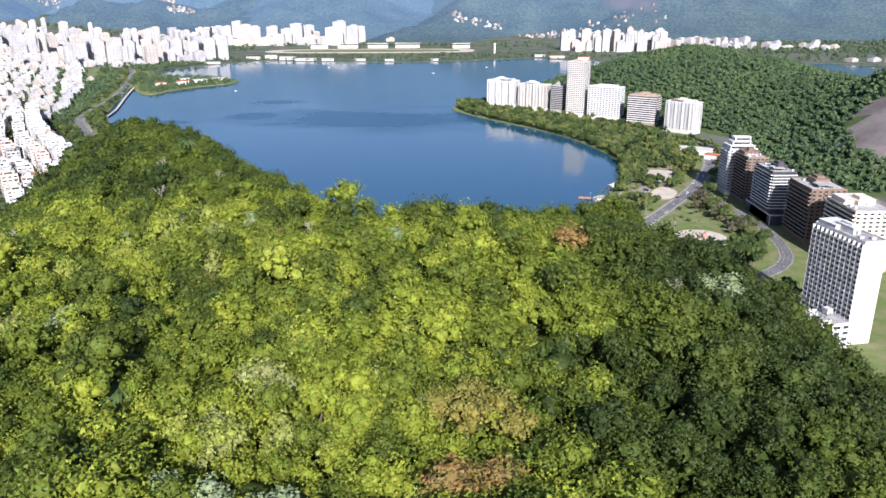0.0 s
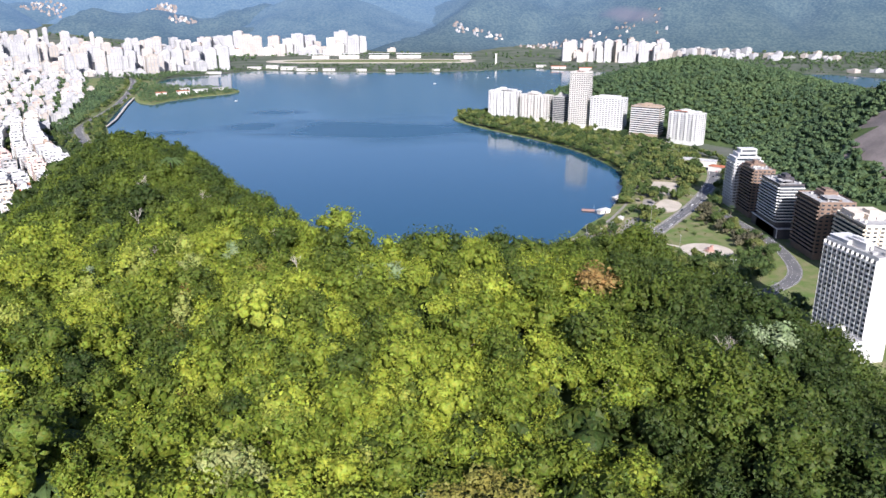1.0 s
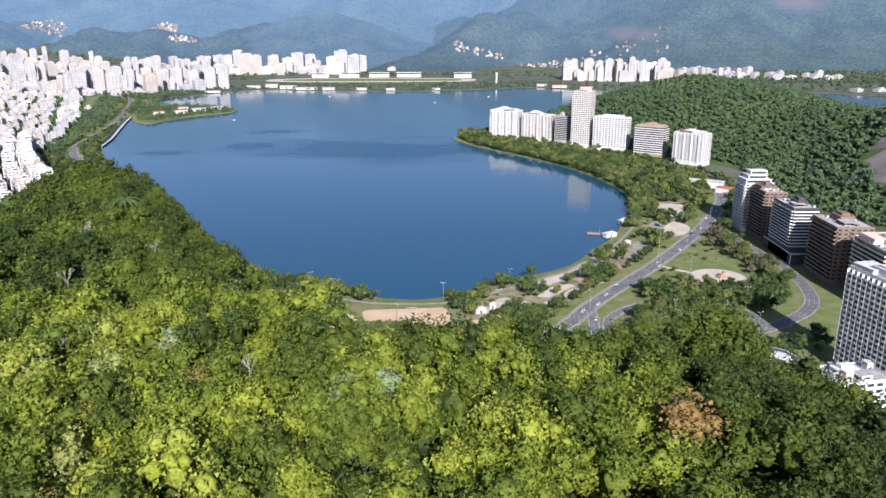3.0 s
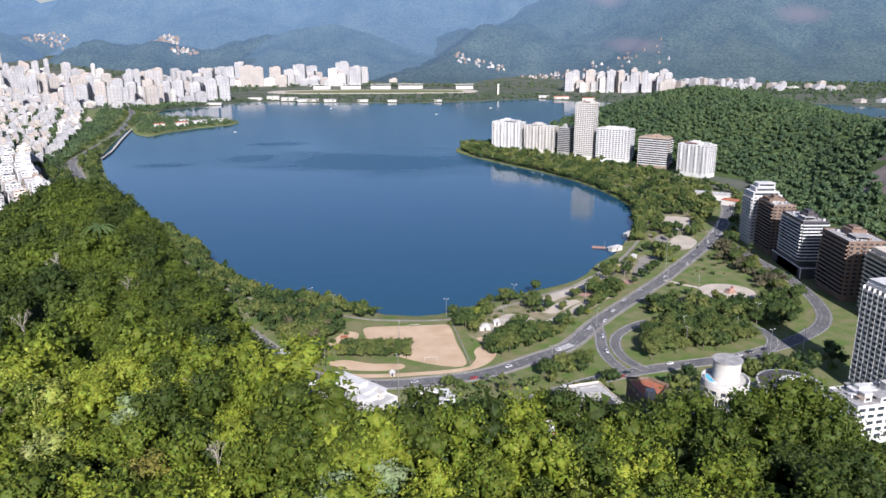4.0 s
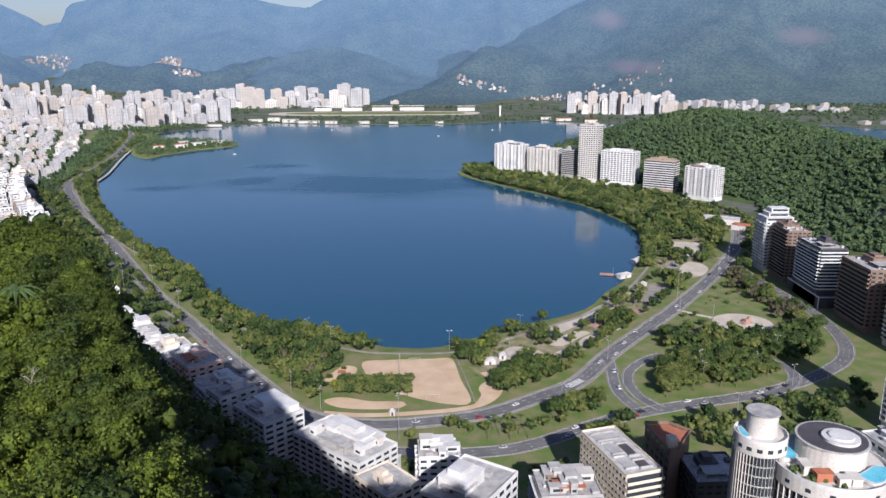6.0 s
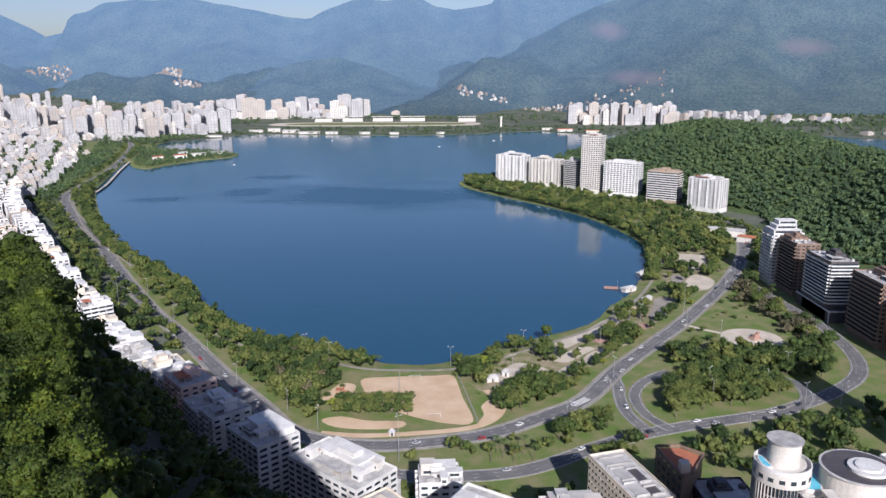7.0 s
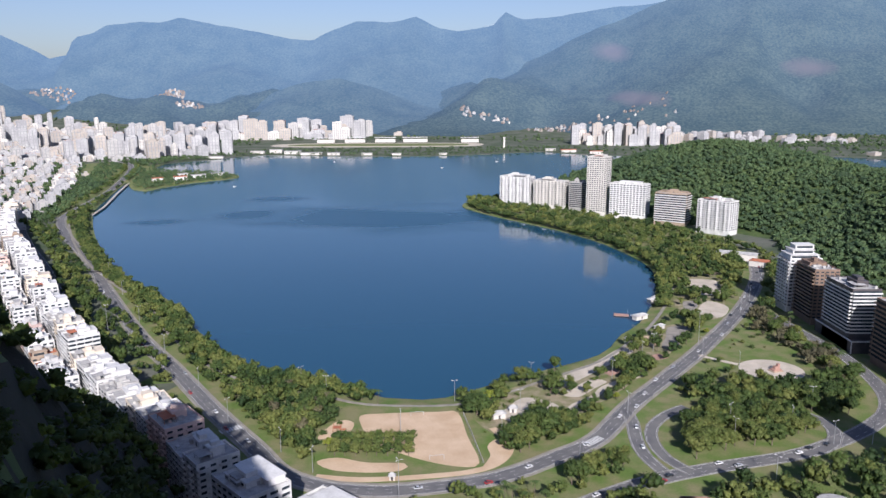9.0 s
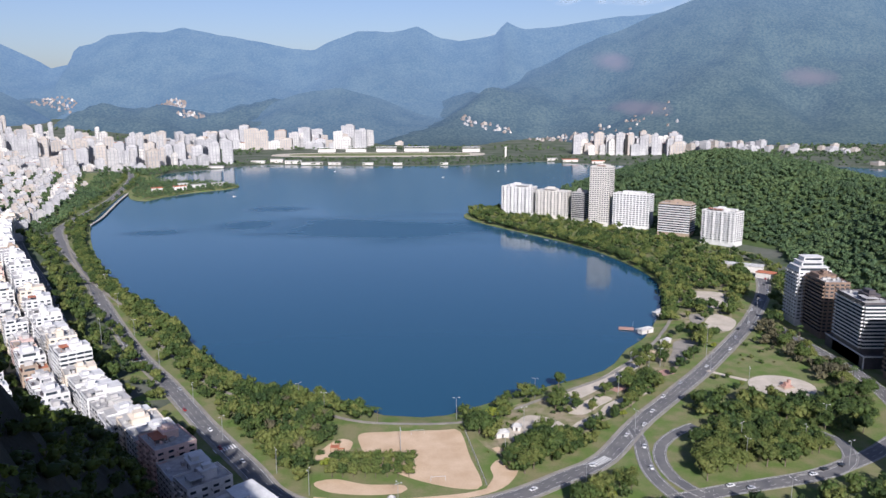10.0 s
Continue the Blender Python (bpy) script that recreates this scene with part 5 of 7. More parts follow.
apartment(294, 572, 0, 27, 38, LAND, 46.5, 13, (6, 1), ["balcony", "grid", "grid", "bands"], M_BROWN, "brown " + R_LABEL + " with deep balconies", 34, (0, 3), cache=CACHE, busy=3)
apartment(297, 514, 0, 28, 40, LAND, 46, 13, (6, 1), ["balcony", "grid", "grid", "bands"], M_CREAM, "tan " + R_LABEL + " with deep balconies", 35, (0, 3), cache=CACHE, busy=2)
podium = thing("podium", pose(290, 633, 0), "dark street-level podium with a white frame", "building")
part("wall", boxes((-14.5, 13, -27, 26, LAND - 1, LAND + 8.4)), M_DARK, podium)
part("frame", boxes((-15.1, -14.5, -27.6, 26, LAND + 8.4, LAND + 9.2), (-15.1, -14.5, -27.6, -27, LAND - 0.5, LAND + 8.4), (-14.5, 13, -27.6, -27, LAND + 8.4, LAND + 9.2)), M_WHITE, podium, "white painted edge frame")


def grid_tower(x, y, rot, w, d, z1, storeys, bays, label, name="tower_block"):
    """A tall slab with a deep grid of balconies on its long side and a blank end wall."""
    t = thing(name, pose(x, y, 0, 0, 0, rot), label, "building")
    part("wall", boxes((-w / 2, w / 2, -d / 2, d / 2, LAND - 2, z1)), M_WHITE, t)
    sh, bay = (z1 - 6 - LAND) / storeys, d / bays
    glass = box_mesh("window", (-0.06, 0.02, -bay * 0.42, bay * 0.42, 0.1, sh * 0.82), M_GLASS)
    rows = [(-1.5, 0, -d / 2, d / 2, -0.12, 0.12)]
    for c in range(bays + 1):
        rows.append((-1.5, 0, -d / 2 + c * bay - 0.12, -d / 2 + c * bay + 0.12, 0.12, sh - 0.12))
    for c in range(bays):
        rows.append((-1.5, -1.38, -d / 2 + c * bay + 0.12, -d / 2 + (c + 0.62) * bay, 0.12, sh * 0.36))
    bm = boxes(*rows)
    me = bpy.data.meshes.new("balcony")
    bm.to_mesh(me)
    bm.free()
    me.materials.append(M_WHITE)
    for k in range(storeys):
        put("balcony", me, t, Matrix.Translation((-w / 2, 0, LAND + 5.5 + k * sh)))
        for b in range(bays):
            put("window", glass, t, Matrix.Translation((-w / 2, -d / 2 + (b + 0.5) * bay, LAND + 5.5 + k * sh)))
    roof_things(t, w, d, z1, M_WHITE, random.Random(3), 1.0)
    return t


grid_tower(228.3, 400, 11.5, 14, 40, 62, 18, 11, "tall white slab tower with a dense grid of balconies")


def shore_tower(x0, y0, x1, y1, depth, h, storeys, bays, style, wall, label, seed, band=None):
    a, b = Vector((x0, y0)), Vector((x1, y1))
    d = (b - a).normalized()
    c = (a + b) / 2 + Vector((-d.y, d.x)) * depth / 2
    return apartment(c.x, c.y, math.degrees(math.atan2(d.y, d.x)), (b - a).length, depth, LAND + 1, LAND + 1 + h, storeys, (bays, 4), style, wall, label, seed, (0,), band_wall=band, cache=CACHE, busy=1.5, name="apartment_tower")


shore_tower(78, 1306, 121, 1278, 22, 44, 14, 8, "balcony", M_WHITE, "white apartment tower with rounded roof tanks on the bay", 41)
shore_tower(128, 1273, 172, 1247, 20, 41, 13, 9, "balcony", M_CREAMW, "pale apartment tower with two balcony stacks on the bay", 42)
shore_tower(178, 1238, 195, 1225, 18, 42, 13, 4, "bands", M_GREY, "narrow grey apartment tower with dark windows on the bay", 43)
shore_tower(197, 1201, 222, 1186, 22, 83, 27, 8, "grid", M_CREAMW, "very tall slim white tower on the bay", 44)
shore_tower(226, 1176, 270, 1148, 20, 48, 15, 11, "grid", M_WHITE, "white apartment tower with vertical window bays and a lower terrace", 45)
shore_tower(275, 1119, 310, 1095, 20, 42, 12, 8, "bands", M_BROWNP, "tan apartment tower with white balcony bands", 46, M_WHITE)
shore_tower(314, 1062, 344, 1030, 22, 41, 13, 8, "balcony", M_WHITE, "white apartment tower with projecting balconies", 47)


# two round glazed towers with roof pools
def round_tower(x, y, r, z1, storeys, label, core_r, core_h, seed):
    t = thing("round_tower", pose(x, y, 0), label, "building")
    n = 48
    bm = bmesh.new()
    cyl(bm, 0, 0, LAND - 2, z1 - 4, r - 0.5, r - 0.5, n)
    part("glazing", bm, M_GLASS, t, "dark curved window glazing")
    sh = (z1 - 4 - LAND) / storeys
    for k in range(storeys + 1):
        bm = bmesh.new()
        cyl(bm, 0, 0, LAND + k * sh - 0.2, LAND + k * sh + 0.16, r - 0.3, r - 0.3, n)
        part("floor_band", bm, M_GREY, t)
    fin = box_mesh("fin", (r - 0.55, r + 0.02, -0.045, 0.045, LAND, z1 - 4), M_CREAMW)
    for k in range(n):
        put("fin", fin, t, Matrix.Rotation(2 * math.pi * (k + 0.5) / n, 4, "Z"))
    bm = bmesh.new()
    cyl(bm, 0, 0, z1 - 4, z1, r, r, n)
    part("crown_wall", bm, M_CREAMW, t, "pale upper storeys of the roof terrace")
    for k in range(0, n, 3):
        put("window", CACHE.setdefault("round_win", box_mesh("window", (-0.06, 0.04, -0.75, 0.75, -0.6, 0.6), M_GLASS)), t, Matrix.Rotation(2 * math.pi * k / n, 4, "Z") @ Matrix.Translation((r * 0.998, 0, z1 - 2)))
    ring = bmesh.new()
    for i in range(n):
        a, b = 2 * math.pi * i / n, 2 * math.pi * (i + 1) / n
        vs = [ring.verts.new((q * math.cos(c), q * math.sin(c), z)) for c in (a, b) for q, z in ((r, z1), (r, z1 + 1.1), (r - 0.3, z1 + 1.1), (r - 0.3, z1))]
        for j in range(3):
            ring.faces.new((vs[j], vs[4 + j], vs[5 + j], vs[1 + j]))
    part("parapet", ring, M_WHITE, t)
    bm = bmesh.new()
    cyl(bm, core_r[1], core_r[2], z1, z1 + core_h, core_r[0], core_r[0], 36)
    core = part("core", bm, M_CREAMW, t, "pale round lift house")
    bm = bmesh.new()
    cyl(bm, core_r[1], core_r[2], z1 + core_h, z1 + core_h + 0.35, core_r[0] + 0.5, core_r[0] + 0.5, 36)
    part("lid", bm, M_ROOF, core)
    return t


tower_a = round_tower(91, 274, 7.6, 77, 22, "slim round glazed tower with a pool on its roof", (4.4, 0.4, 0.6), 7.0, 1)
tower_b = round_tower(109, 267.5, 16.0, 71, 20, "broad round glazed tower with pools on its roof terrace", (9.6, 1.5, 3.0), 6.5, 2)


def pool(parent, pts, z):
    """A raised basin of bright water with a pale rim."""
    line = spline(pts, True, 0.8)
    if sum(a.x * b.y - b.x * a.y for a, b in zip(line, line[1:] + line[:1])) < 0:
        line.reverse()
    rim = plate("pool_rim", [tuple(q * 1.0 + (q - sum(line, Vector((0, 0))) / len(line)).normalized() * 0.5) for q in line[::2]], z, M_WHITE, 1.0, 0.8, parent)
    basin = plate("pool", [tuple(q) for q in line[::2]], z + 0.03, M_POOL, 0.2, 0.8, rim)
    tagged(basin, "bright turquoise swimming pool water")


pool(tower_b, [(-13.5, 2), (-11.5, 7.5), (-7.6, 9.5), (-8.2, 5), (-9.5, 1.0)], 72.2)
pool(tower_b, [(6.5, -12.5), (11.5, -9.5), (13.6, -4.5), (10.6, -4.0), (7.2, -6.5), (4.2, -8.4)], 72.2)
pool(tower_a, [(-6.4, -2.6), (-6.2, 1.4), (-5.0, 2.6), (-4.9, -1), (-4.6, -3.4), (-5.4, -3.9)], 78.1)
bm = bmesh.new()
cyl(bm, 3.2, 1.6, 77.85, 78.7, 5.2, 5.2, 32)
cyl(bm, 3.2, 1.6, 78.7, 79.2, 3.6, 3.4, 32)
part("helipad_drum", bm, M_WHITE, tower_b, "white round deck on the dark roof disc")
bm = bmesh.new()
cyl(bm, 1.5, 3.0, 77.84, 77.9, 9.4, 9.4, 36)
part("roof_disc", bm, M_DARK, tower_b, "dark blue-black roof disc")
for k, (x, y, sx, sy, h) in enumerate(((-6.5, -9, 2.2, 1.4, 2.6), (-2, -11.5, 1.6, 1.2, 2.4), (1.5, -10.5, 1.4, 2.0, 2.0), (-9.5, -4.5, 1.2, 2.2, 2.8))):
    part("terrace_hut", boxes((x - sx, x + sx, y - sy, y + sy, 71.0, 71 + h), (x - sx - 0.3, x + sx + 0.3, y - sy - 0.3, y + sy + 0.3, 71 + h, 71.2 + h)), M_TILE if k == 0 else M_CREAMW, tower_b)
rngp = random.Random(8)
bm = bmesh.new()
for k in range(26):
    a, q = rngp.uniform(3.3, 4.6), rngp.uniform(10.5, 14.5)
    bmesh.ops.create_icosphere(bm, subdivisions=1, radius=rngp.uniform(0.5, 1.1), matrix=Matrix.Translation((q * math.cos(a), q * math.sin(a), 71.5)))
part("roof_shrubs", bm, M_SHRUB, tower_b, "dark green potted shrubs")

# brown wedge block and dark block with an arch between them
wedge = thing("wedge_block", pose(0, 0, 0), "brown wedge-shaped block with a red-tiled roof terrace", "building")


def prism(pts, z0, z1):
    bm = bmesh.new()
    lo, hi = [bm.verts.new((x, y, z0)) for x, y in pts], [bm.verts.new((x, y, z1)) for x, y in pts]
    bm.faces.new(hi)
    bm.faces.new(lo[::-1])
    for i in range(len(pts)):
        j = (i + 1) % len(pts)
        bm.faces.new((lo[i], lo[j], hi[j], hi[i]))
    bmesh.ops.recalc_face_normals(bm, faces=bm.faces)
    return bm


WEDGE = [(80.5, 357), (84, 334), (88.5, 336.5), (97, 350), (90, 357)]
part("wall", prism(WEDGE, LAND - 2, 37), M_BROWN, wedge)
part("roof", prism([(q[0] * 0.93 + 88 * 0.07, q[1] * 0.93 + 347 * 0.07) for q in WEDGE], 37.0, 37.2), M_TILE, wedge, "faded red tiled roof")
for i in range(5):
    a, b = Vector(WEDGE[i]), Vector(WEDGE[(i + 1) % 5])
    d = (b - a).normalized()
    s = Vector((-d.y, d.x)) * 0.5
    part("parapet", prism([tuple(a), tuple(b), tuple(b - s), tuple(a - s)], 37.21, 38.4), M_BROWN, wedge)
part("stair_house", boxes((84.5, 88, 337, 341, 37.2, 41)), M_CREAM, wedge)
for k in range(9):
    z = LAND + 4 + k * 3.6
    a, b = Vector(WEDGE[0]), Vector(WEDGE[1])
    d = (b - a).normalized()
    s = Vector((d.y, -d.x))
    for j in range(5):
        q = a + d * (2.5 + j * 4.4)
        part("window", prism([tuple(q + s * 0.05), tuple(q + d * 2.4 + s * 0.05), tuple(q + d * 2.4 - s * 0.05), tuple(q - s * 0.05)], z, z + 1.6), M_GLASS, wedge)
dark = apartment(101, 334, 3, 20, 22, LAND, 30, 9, (6, 6), "grid", M_DARK, "dark glazed block with a blue-tinted roof terrace", 51, (0, 3), cache=CACHE, busy=1.0)
bm = bmesh.new()
for k in range(12):
    a0, a1 = math.pi * k / 12, math.pi * (k + 1) / 12
    limb(bm, (-3 + 6 * math.cos(a0), -8 + 13 * math.sin(a0) * 0.6, 31.2), (-3 + 6 * math.cos(a1), -8 + 13 * math.sin(a1) * 0.6, 31.2), 0.5, 0.5, 6)
part("arch_beam", bm, M_GREY, dark, "pale curved roof beam")
low = thing("podium_roof", pose(112, 341, 0, 0, 0, -8), "low flat podium roof beside the road", "building")
part("wall", boxes((-14, 14, -10, 10, LAND - 1, 12)), M_GREY, low)
part("roof", boxes((-13.7, 13.7, -9.7, 9.7, 12.0, 12.15)), M_TILE, low)


# ---------------------------------------------------------------- park and street trees
M_YTREE = foliage("yellow_tree_leaf", (0.13, 0.17, 0.02), (0.18, 0.22, 0.03), (0.22, 0.26, 0.04), by_object=True)
PARK_KINDS = [crown_shape(71 + i, wd, tl, n + 8, 620, 0.27, core=(0.86, 5, 2), lump=0.68) for i, (wd, tl, n) in enumerate(((8.5, 8.0, 6), (7.0, 7.5, 5), (10.0, 8.5, 7), (6.0, 9.0, 5)))]
CONE = crown_shape(81, 7.0, 13.0, 14, 900, 0.34, core=(0.84, 6, 2), lump=0.8)
BIG_FIG = crown_shape(82, 26, 13, 34, 3600, 0.5, 0.8, core=(0.84, 6, 2), lump=0.6)
LITE_KINDS = [crown_shape(76 + i, wd, tl, n + 2, 190, 0.36, core=(0.9, 4, 2), lump=0.82) for i, (wd, tl, n) in enumerate(((8.5, 8.0, 5), (7.0, 7.5, 4), (10.0, 8.5, 5), (6.5, 9.0, 4)))]
SHRUBS = [crown_shape(91 + i, 5.0, 3.6, 4, 130, 0.34, core=(0.84, 5, 2)) for i in range(3)]

tree_protos = [make_tree(k, tl, 0.22, M_PTREE, "leafy park tree on the lawn", group="park trees") for k, tl in zip(PARK_KINDS, (8, 7.5, 8.5, 9))]
proto_used = set()


def plant(i, x, y, s, rot=0.0):
    t = tree_protos[i] if i not in proto_used else copy_thing(tree_protos[i], Matrix.Identity(4))
    proto_used.add(i)
    t.matrix_basis = Matrix.Translation((x, y, LAND)) @ Matrix.Rotation(rot, 4, "Z") @ Matrix.Diagonal((s, s, s, 1))
    return t


def clear_of_roads(x, y, gap=2.5):
    ok = np.ones(np.shape(x), bool)
    for ln, hw in ((AVENUE, 9.5), (BACK_ROAD, 6), (BRANCH, 5), (LOOP, 4), (TURN_ROAD, 4)):
        ok &= line_dist(x, y, ln)[0] > hw + gap
    return ok


OPEN = [np.array(p, float) for p in (
    [(-58, 508), (2, 514), (15, 447), (-24, 440), (-72, 440), (-72, 462), (-60, 456), (-22, 452), (-50, 480)],          # sports field
    [(22, 503), (41, 533), (60, 526), (64, 506), (36, 495)], [(222, 818), (256, 815), (242, 757), (215, 757)],
    [(204, 700), (222, 744), (234, 720), (216, 688)], [(164, 668), (183, 670), (172, 640), (155, 615), (147, 622)], [(199, 740), (214, 740), (196, 694), (184, 694)], [(60, 500), (70, 518), (84, 532), (90, 546), (104, 556), (106, 550), (94, 542), (88, 528), (72, 512), (64, 498)], [(58, 552), (96, 594), (122, 620), (128, 610), (80, 556)], [(126, 594), (152, 596), (152, 608), (128, 606)])]


def open_ground(x, y):
    bad = np.zeros(np.shape(x), bool)
    for p in OPEN:
        bad |= inside(x, y, p)
    bad |= np.hypot(x - 208, y - 576) < 25
    return bad


def in_poly(*pts):
    arr = np.array(pts, float)
    return lambda x, y: inside(x, y, arr)


def zone_spots(poly, step, seed, fill=1.0, gap=2.5):
    arr = np.array(poly, float)
    rng = np.random.default_rng(seed)
    keep = lambda x, y: inside(x, y, arr) & clear_of_roads(x, y, gap) & ~open_ground(x, y) & ~inside(x, y, SH) & (rng.uniform(0, 1, np.shape(x)) < fill)
    return jitter_spots(arr[:, 0].min(), arr[:, 0].max(), arr[:, 1].min(), arr[:, 1].max(), step, seed, keep)


def park_trees():
    rng = np.random.default_rng(12)
    # single trees of the near park
    near_zones = [([(118, 452), (150, 462), (196, 484), (196, 505), (170, 516), (140, 506), (122, 488)], 9.0, 0.8),
                  ([(150, 520), (182, 545), (232, 545), (240, 520), (215, 500), (185, 515)], 8.0, 0.8),
                  ([(52, 428), (88, 446), (92, 458), (72, 462), (60, 448)], 6.5, 0.95),
                  ([(10, 520), (22, 545), (60, 570), (104, 604), (140, 640), (164, 660), (176, 640), (140, 590), (96, 542), (70, 515), (66, 530), (40, 540)], 11.0, 0.6),
                  ([(23, 476), (30, 460), (54, 460), (70, 484), (84, 504), (62, 495), (47, 501), (30, 489)], 7.5, 0.95), ([(99, 532), (116, 541), (140, 572), (160, 600), (145, 594), (108, 556)], 7.0, 0.95), ([(161, 623), (172, 628), (185, 641), (192, 662), (182, 669), (172, 645)], 8.0, 0.95),
                  ([(235, 520), (250, 530), (258, 600), (252, 690), (236, 640), (246, 590), (236, 550)], 8.5, 0.85)]
    n = 0
    for zi, (poly, step, fill) in enumerate(near_zones):
        x, y = zone_spots(poly, step, 40 + zi, fill)
        for a, b in zip(x, y):
            plant(int(rng.integers(4)), a, b, rng.uniform(0.95, 1.6), rng.uniform(0, 6.28))
            n += 1
    fig = make_tree(BIG_FIG, 13, 0.7, M_PTREE, "broad spreading fig tree beside the loop road", name="tree")
    fig.matrix_basis = Matrix.Translation((128, 468, LAND))
    oak = copy_thing(fig, Matrix.Identity(4))
    tagged(oak, "broad round park tree beside the sports field", "tree")
    oak.matrix_basis = Matrix.Translation((12, 507, LAND)) @ Matrix.Rotation(1.1, 4, "Z") @ Matrix.Diagonal((0.82, 0.82, 0.95, 1))
    for x, y, s in ((176, 497, 1.0), (187, 483, 0.95), (159, 510, 1.05), (150, 500, 0.8)):
        t = make_tree(CONE, 13, 0.3, M_PTREE, "tall dark conical park tree", group="tall park trees") if x == 176 else copy_thing(cone, Matrix.Identity(4))
        cone = t if x == 176 else cone
        t.matrix_basis = Matrix.Translation((x, y, LAND)) @ Matrix.Rotation(x, 4, "Z") @ Matrix.Diagonal((s, s, s, 1))
    lime = None
    for x, y, s in ((-66, 466, 0.8), (20, 523, 1.1), (71, 437, 0.55), (96, 528, 0.6), (250, 1000, 0.9), (190, 650, 0.6)):
        t = make_tree(PARK_KINDS[0], 8, 0.22, M_YTREE, "yellow-green leafy tree on the park lawn", group="yellow-green trees") if lime is None else copy_thing(lime, Matrix.Identity(4))
        lime = lime or t
        t.matrix_basis = Matrix.Translation((x, y, LAND)) @ Matrix.Diagonal((s, s, s, 1))
    for k, (x, y, s) in enumerate(((25, 523, 1.2), (29, 528, 1.1), (4, 530, 0.9))):
        plant(k % 3, x, y, s, k * 2.1)
    # hedge of round trees before the field
    for k in range(24):
        plant(k % 3, -62 + (k // 3) * 5.4, 457.5 + (k % 3) * 6.5, 0.95, k * 1.3)
    print("PARK TREES", n)
    # the joined rest
    spots = []

    def add(poly, step, seed, fill, lo, hi, gap=2.5):
        x, y = zone_spots(poly, step, seed, fill, gap)
        for a, b in zip(x, y):
            spots.append((a, b, LAND - 0.3, 1.5 * rng.uniform(lo, hi)))
    add([(-140, 528), (-112, 562), (-84, 552), (-66, 512), (-78, 470), (-72, 446), (-84, 449), (-96, 468)], 6.0, 60, 0.95, 0.5, 0.85)
    add([(-545, 1180), (-460, 1040), (-378, 902), (-300, 800), (-240, 722), (-222, 700), (-190, 640), (-150, 590), (-128, 560), (-160, 560), (-220, 648), (-295, 770), (-375, 905), (-460, 1030), (-538, 1165)], 8.0, 61, 0.6, 0.5, 0.95)
    line = [q for q in spline([(-556, 1258), (-528, 1190), (-458, 1042), (-377, 900), (-335, 838), (-226, 706), (-211, 668), (-152, 594), (-114, 567), (-84, 555), (-48, 530)], False, 4.6)]
    for q in line:
        for k in range(2):
            spots.append((q.x - 2 - rng.uniform(0, 6) - k * 3.5, q.y - 1 - rng.uniform(0, 5) - k * 3.5, LAND - 0.8, rng.uniform(0.9, 1.35)))
    for q in spline([(165, 720), (192, 815), (202, 888), (182, 985), (145, 1070), (74, 1180), (36, 1245), (22, 1296)], False, 5.0):
        for k in range(2):
            spots.append((q.x + 5 + rng.uniform(0, 7) + k * 5, q.y - 2 + rng.uniform(-3, 3), LAND - 0.8, rng.uniform(0.85, 1.35)))
    add([(190, 700), (215, 860), (200, 990), (90, 1200), (45, 1270), (60, 1320), (120, 1270), (250, 1140), (330, 1010), (345, 900), (318, 880), (250, 760), (215, 700)], 9.5, 62, 0.85, 0.5, 0.95, 3.5)
    add([(24, 462), (44, 470), (70, 486), (100, 516), (128, 556), (120, 566), (92, 536), (66, 505), (36, 484)], 5.6, 75, 0.8, 0.4, 0.68, 1.5)
    add([(28, 500), (36, 530), (60, 545), (72, 540), (66, 520), (62, 530), (46, 534), (34, 515)], 6.5, 76, 0.8, 0.4, 0.6, 1.0)
    add([(96, 575), (120, 600), (140, 630), (150, 655), (136, 640), (112, 612)], 7.5, 74, 0.5, 0.35, 0.6, 1.0)
    add([(10, 522), (22, 545), (52, 570), (60, 560), (36, 540), (22, 522)], 6.5, 77, 0.55, 0.35, 0.6)
    add([(122, 456), (196, 486), (196, 505), (168, 516), (138, 506), (120, 486)], 7.0, 78, 0.6, 0.5, 0.8)
    add([(150, 522), (184, 545), (230, 545), (240, 522), (215, 504), (185, 517)], 7.0, 79, 0.5, 0.45, 0.8)
    for q in spline([(-196, 580), (-228, 629), (-262, 680), (-329, 768), (-401, 872), (-470, 985)], False, 9):
        spots.append((q.x + rng.uniform(-4, 3), q.y + rng.uniform(-3, 3), LAND - 0.3, rng.uniform(0.8, 1.25)))
    add([(30, 1290), (28, 1340), (70, 1370), (90, 1320), (60, 1300)], 8, 66, 0.9, 0.6, 1.0)
    add([(-170, 512), (-215, 575), (-262, 645), (-340, 772), (-430, 905), (-560, 1120), (-590, 1120), (-480, 975), (-350, 758), (-262, 630), (-212, 560), (-178, 505)], 8.5, 63, 0.75, 0.6, 1.1)
    add([(-150, 480), (-185, 525), (-208, 565), (-175, 545), (-140, 495)], 8.0, 64, 0.5, 0.5, 0.8)
    add([(-20, 400), (20, 404), (48, 416), (40, 430), (10, 428), (-20, 414)], 6.5, 65, 0.35, 0.4, 0.75)
    add([(230, 700), (262, 700), (330, 830), (350, 940), (300, 900), (255, 780)], 9.5, 67, 0.8, 0.6, 1.1)
    add([(110, 425), (150, 428), (200, 450), (235, 470), (228, 440), (190, 400), (150, 385), (120, 395)], 8.5, 68, 0.75, 0.6, 1.1)
    add([(-80, 400), (-30, 385), (20, 375), (60, 385), (110, 405), (100, 385), (20, 362), (-60, 385)], 8.0, 69, 0.5, 0.5, 0.9)
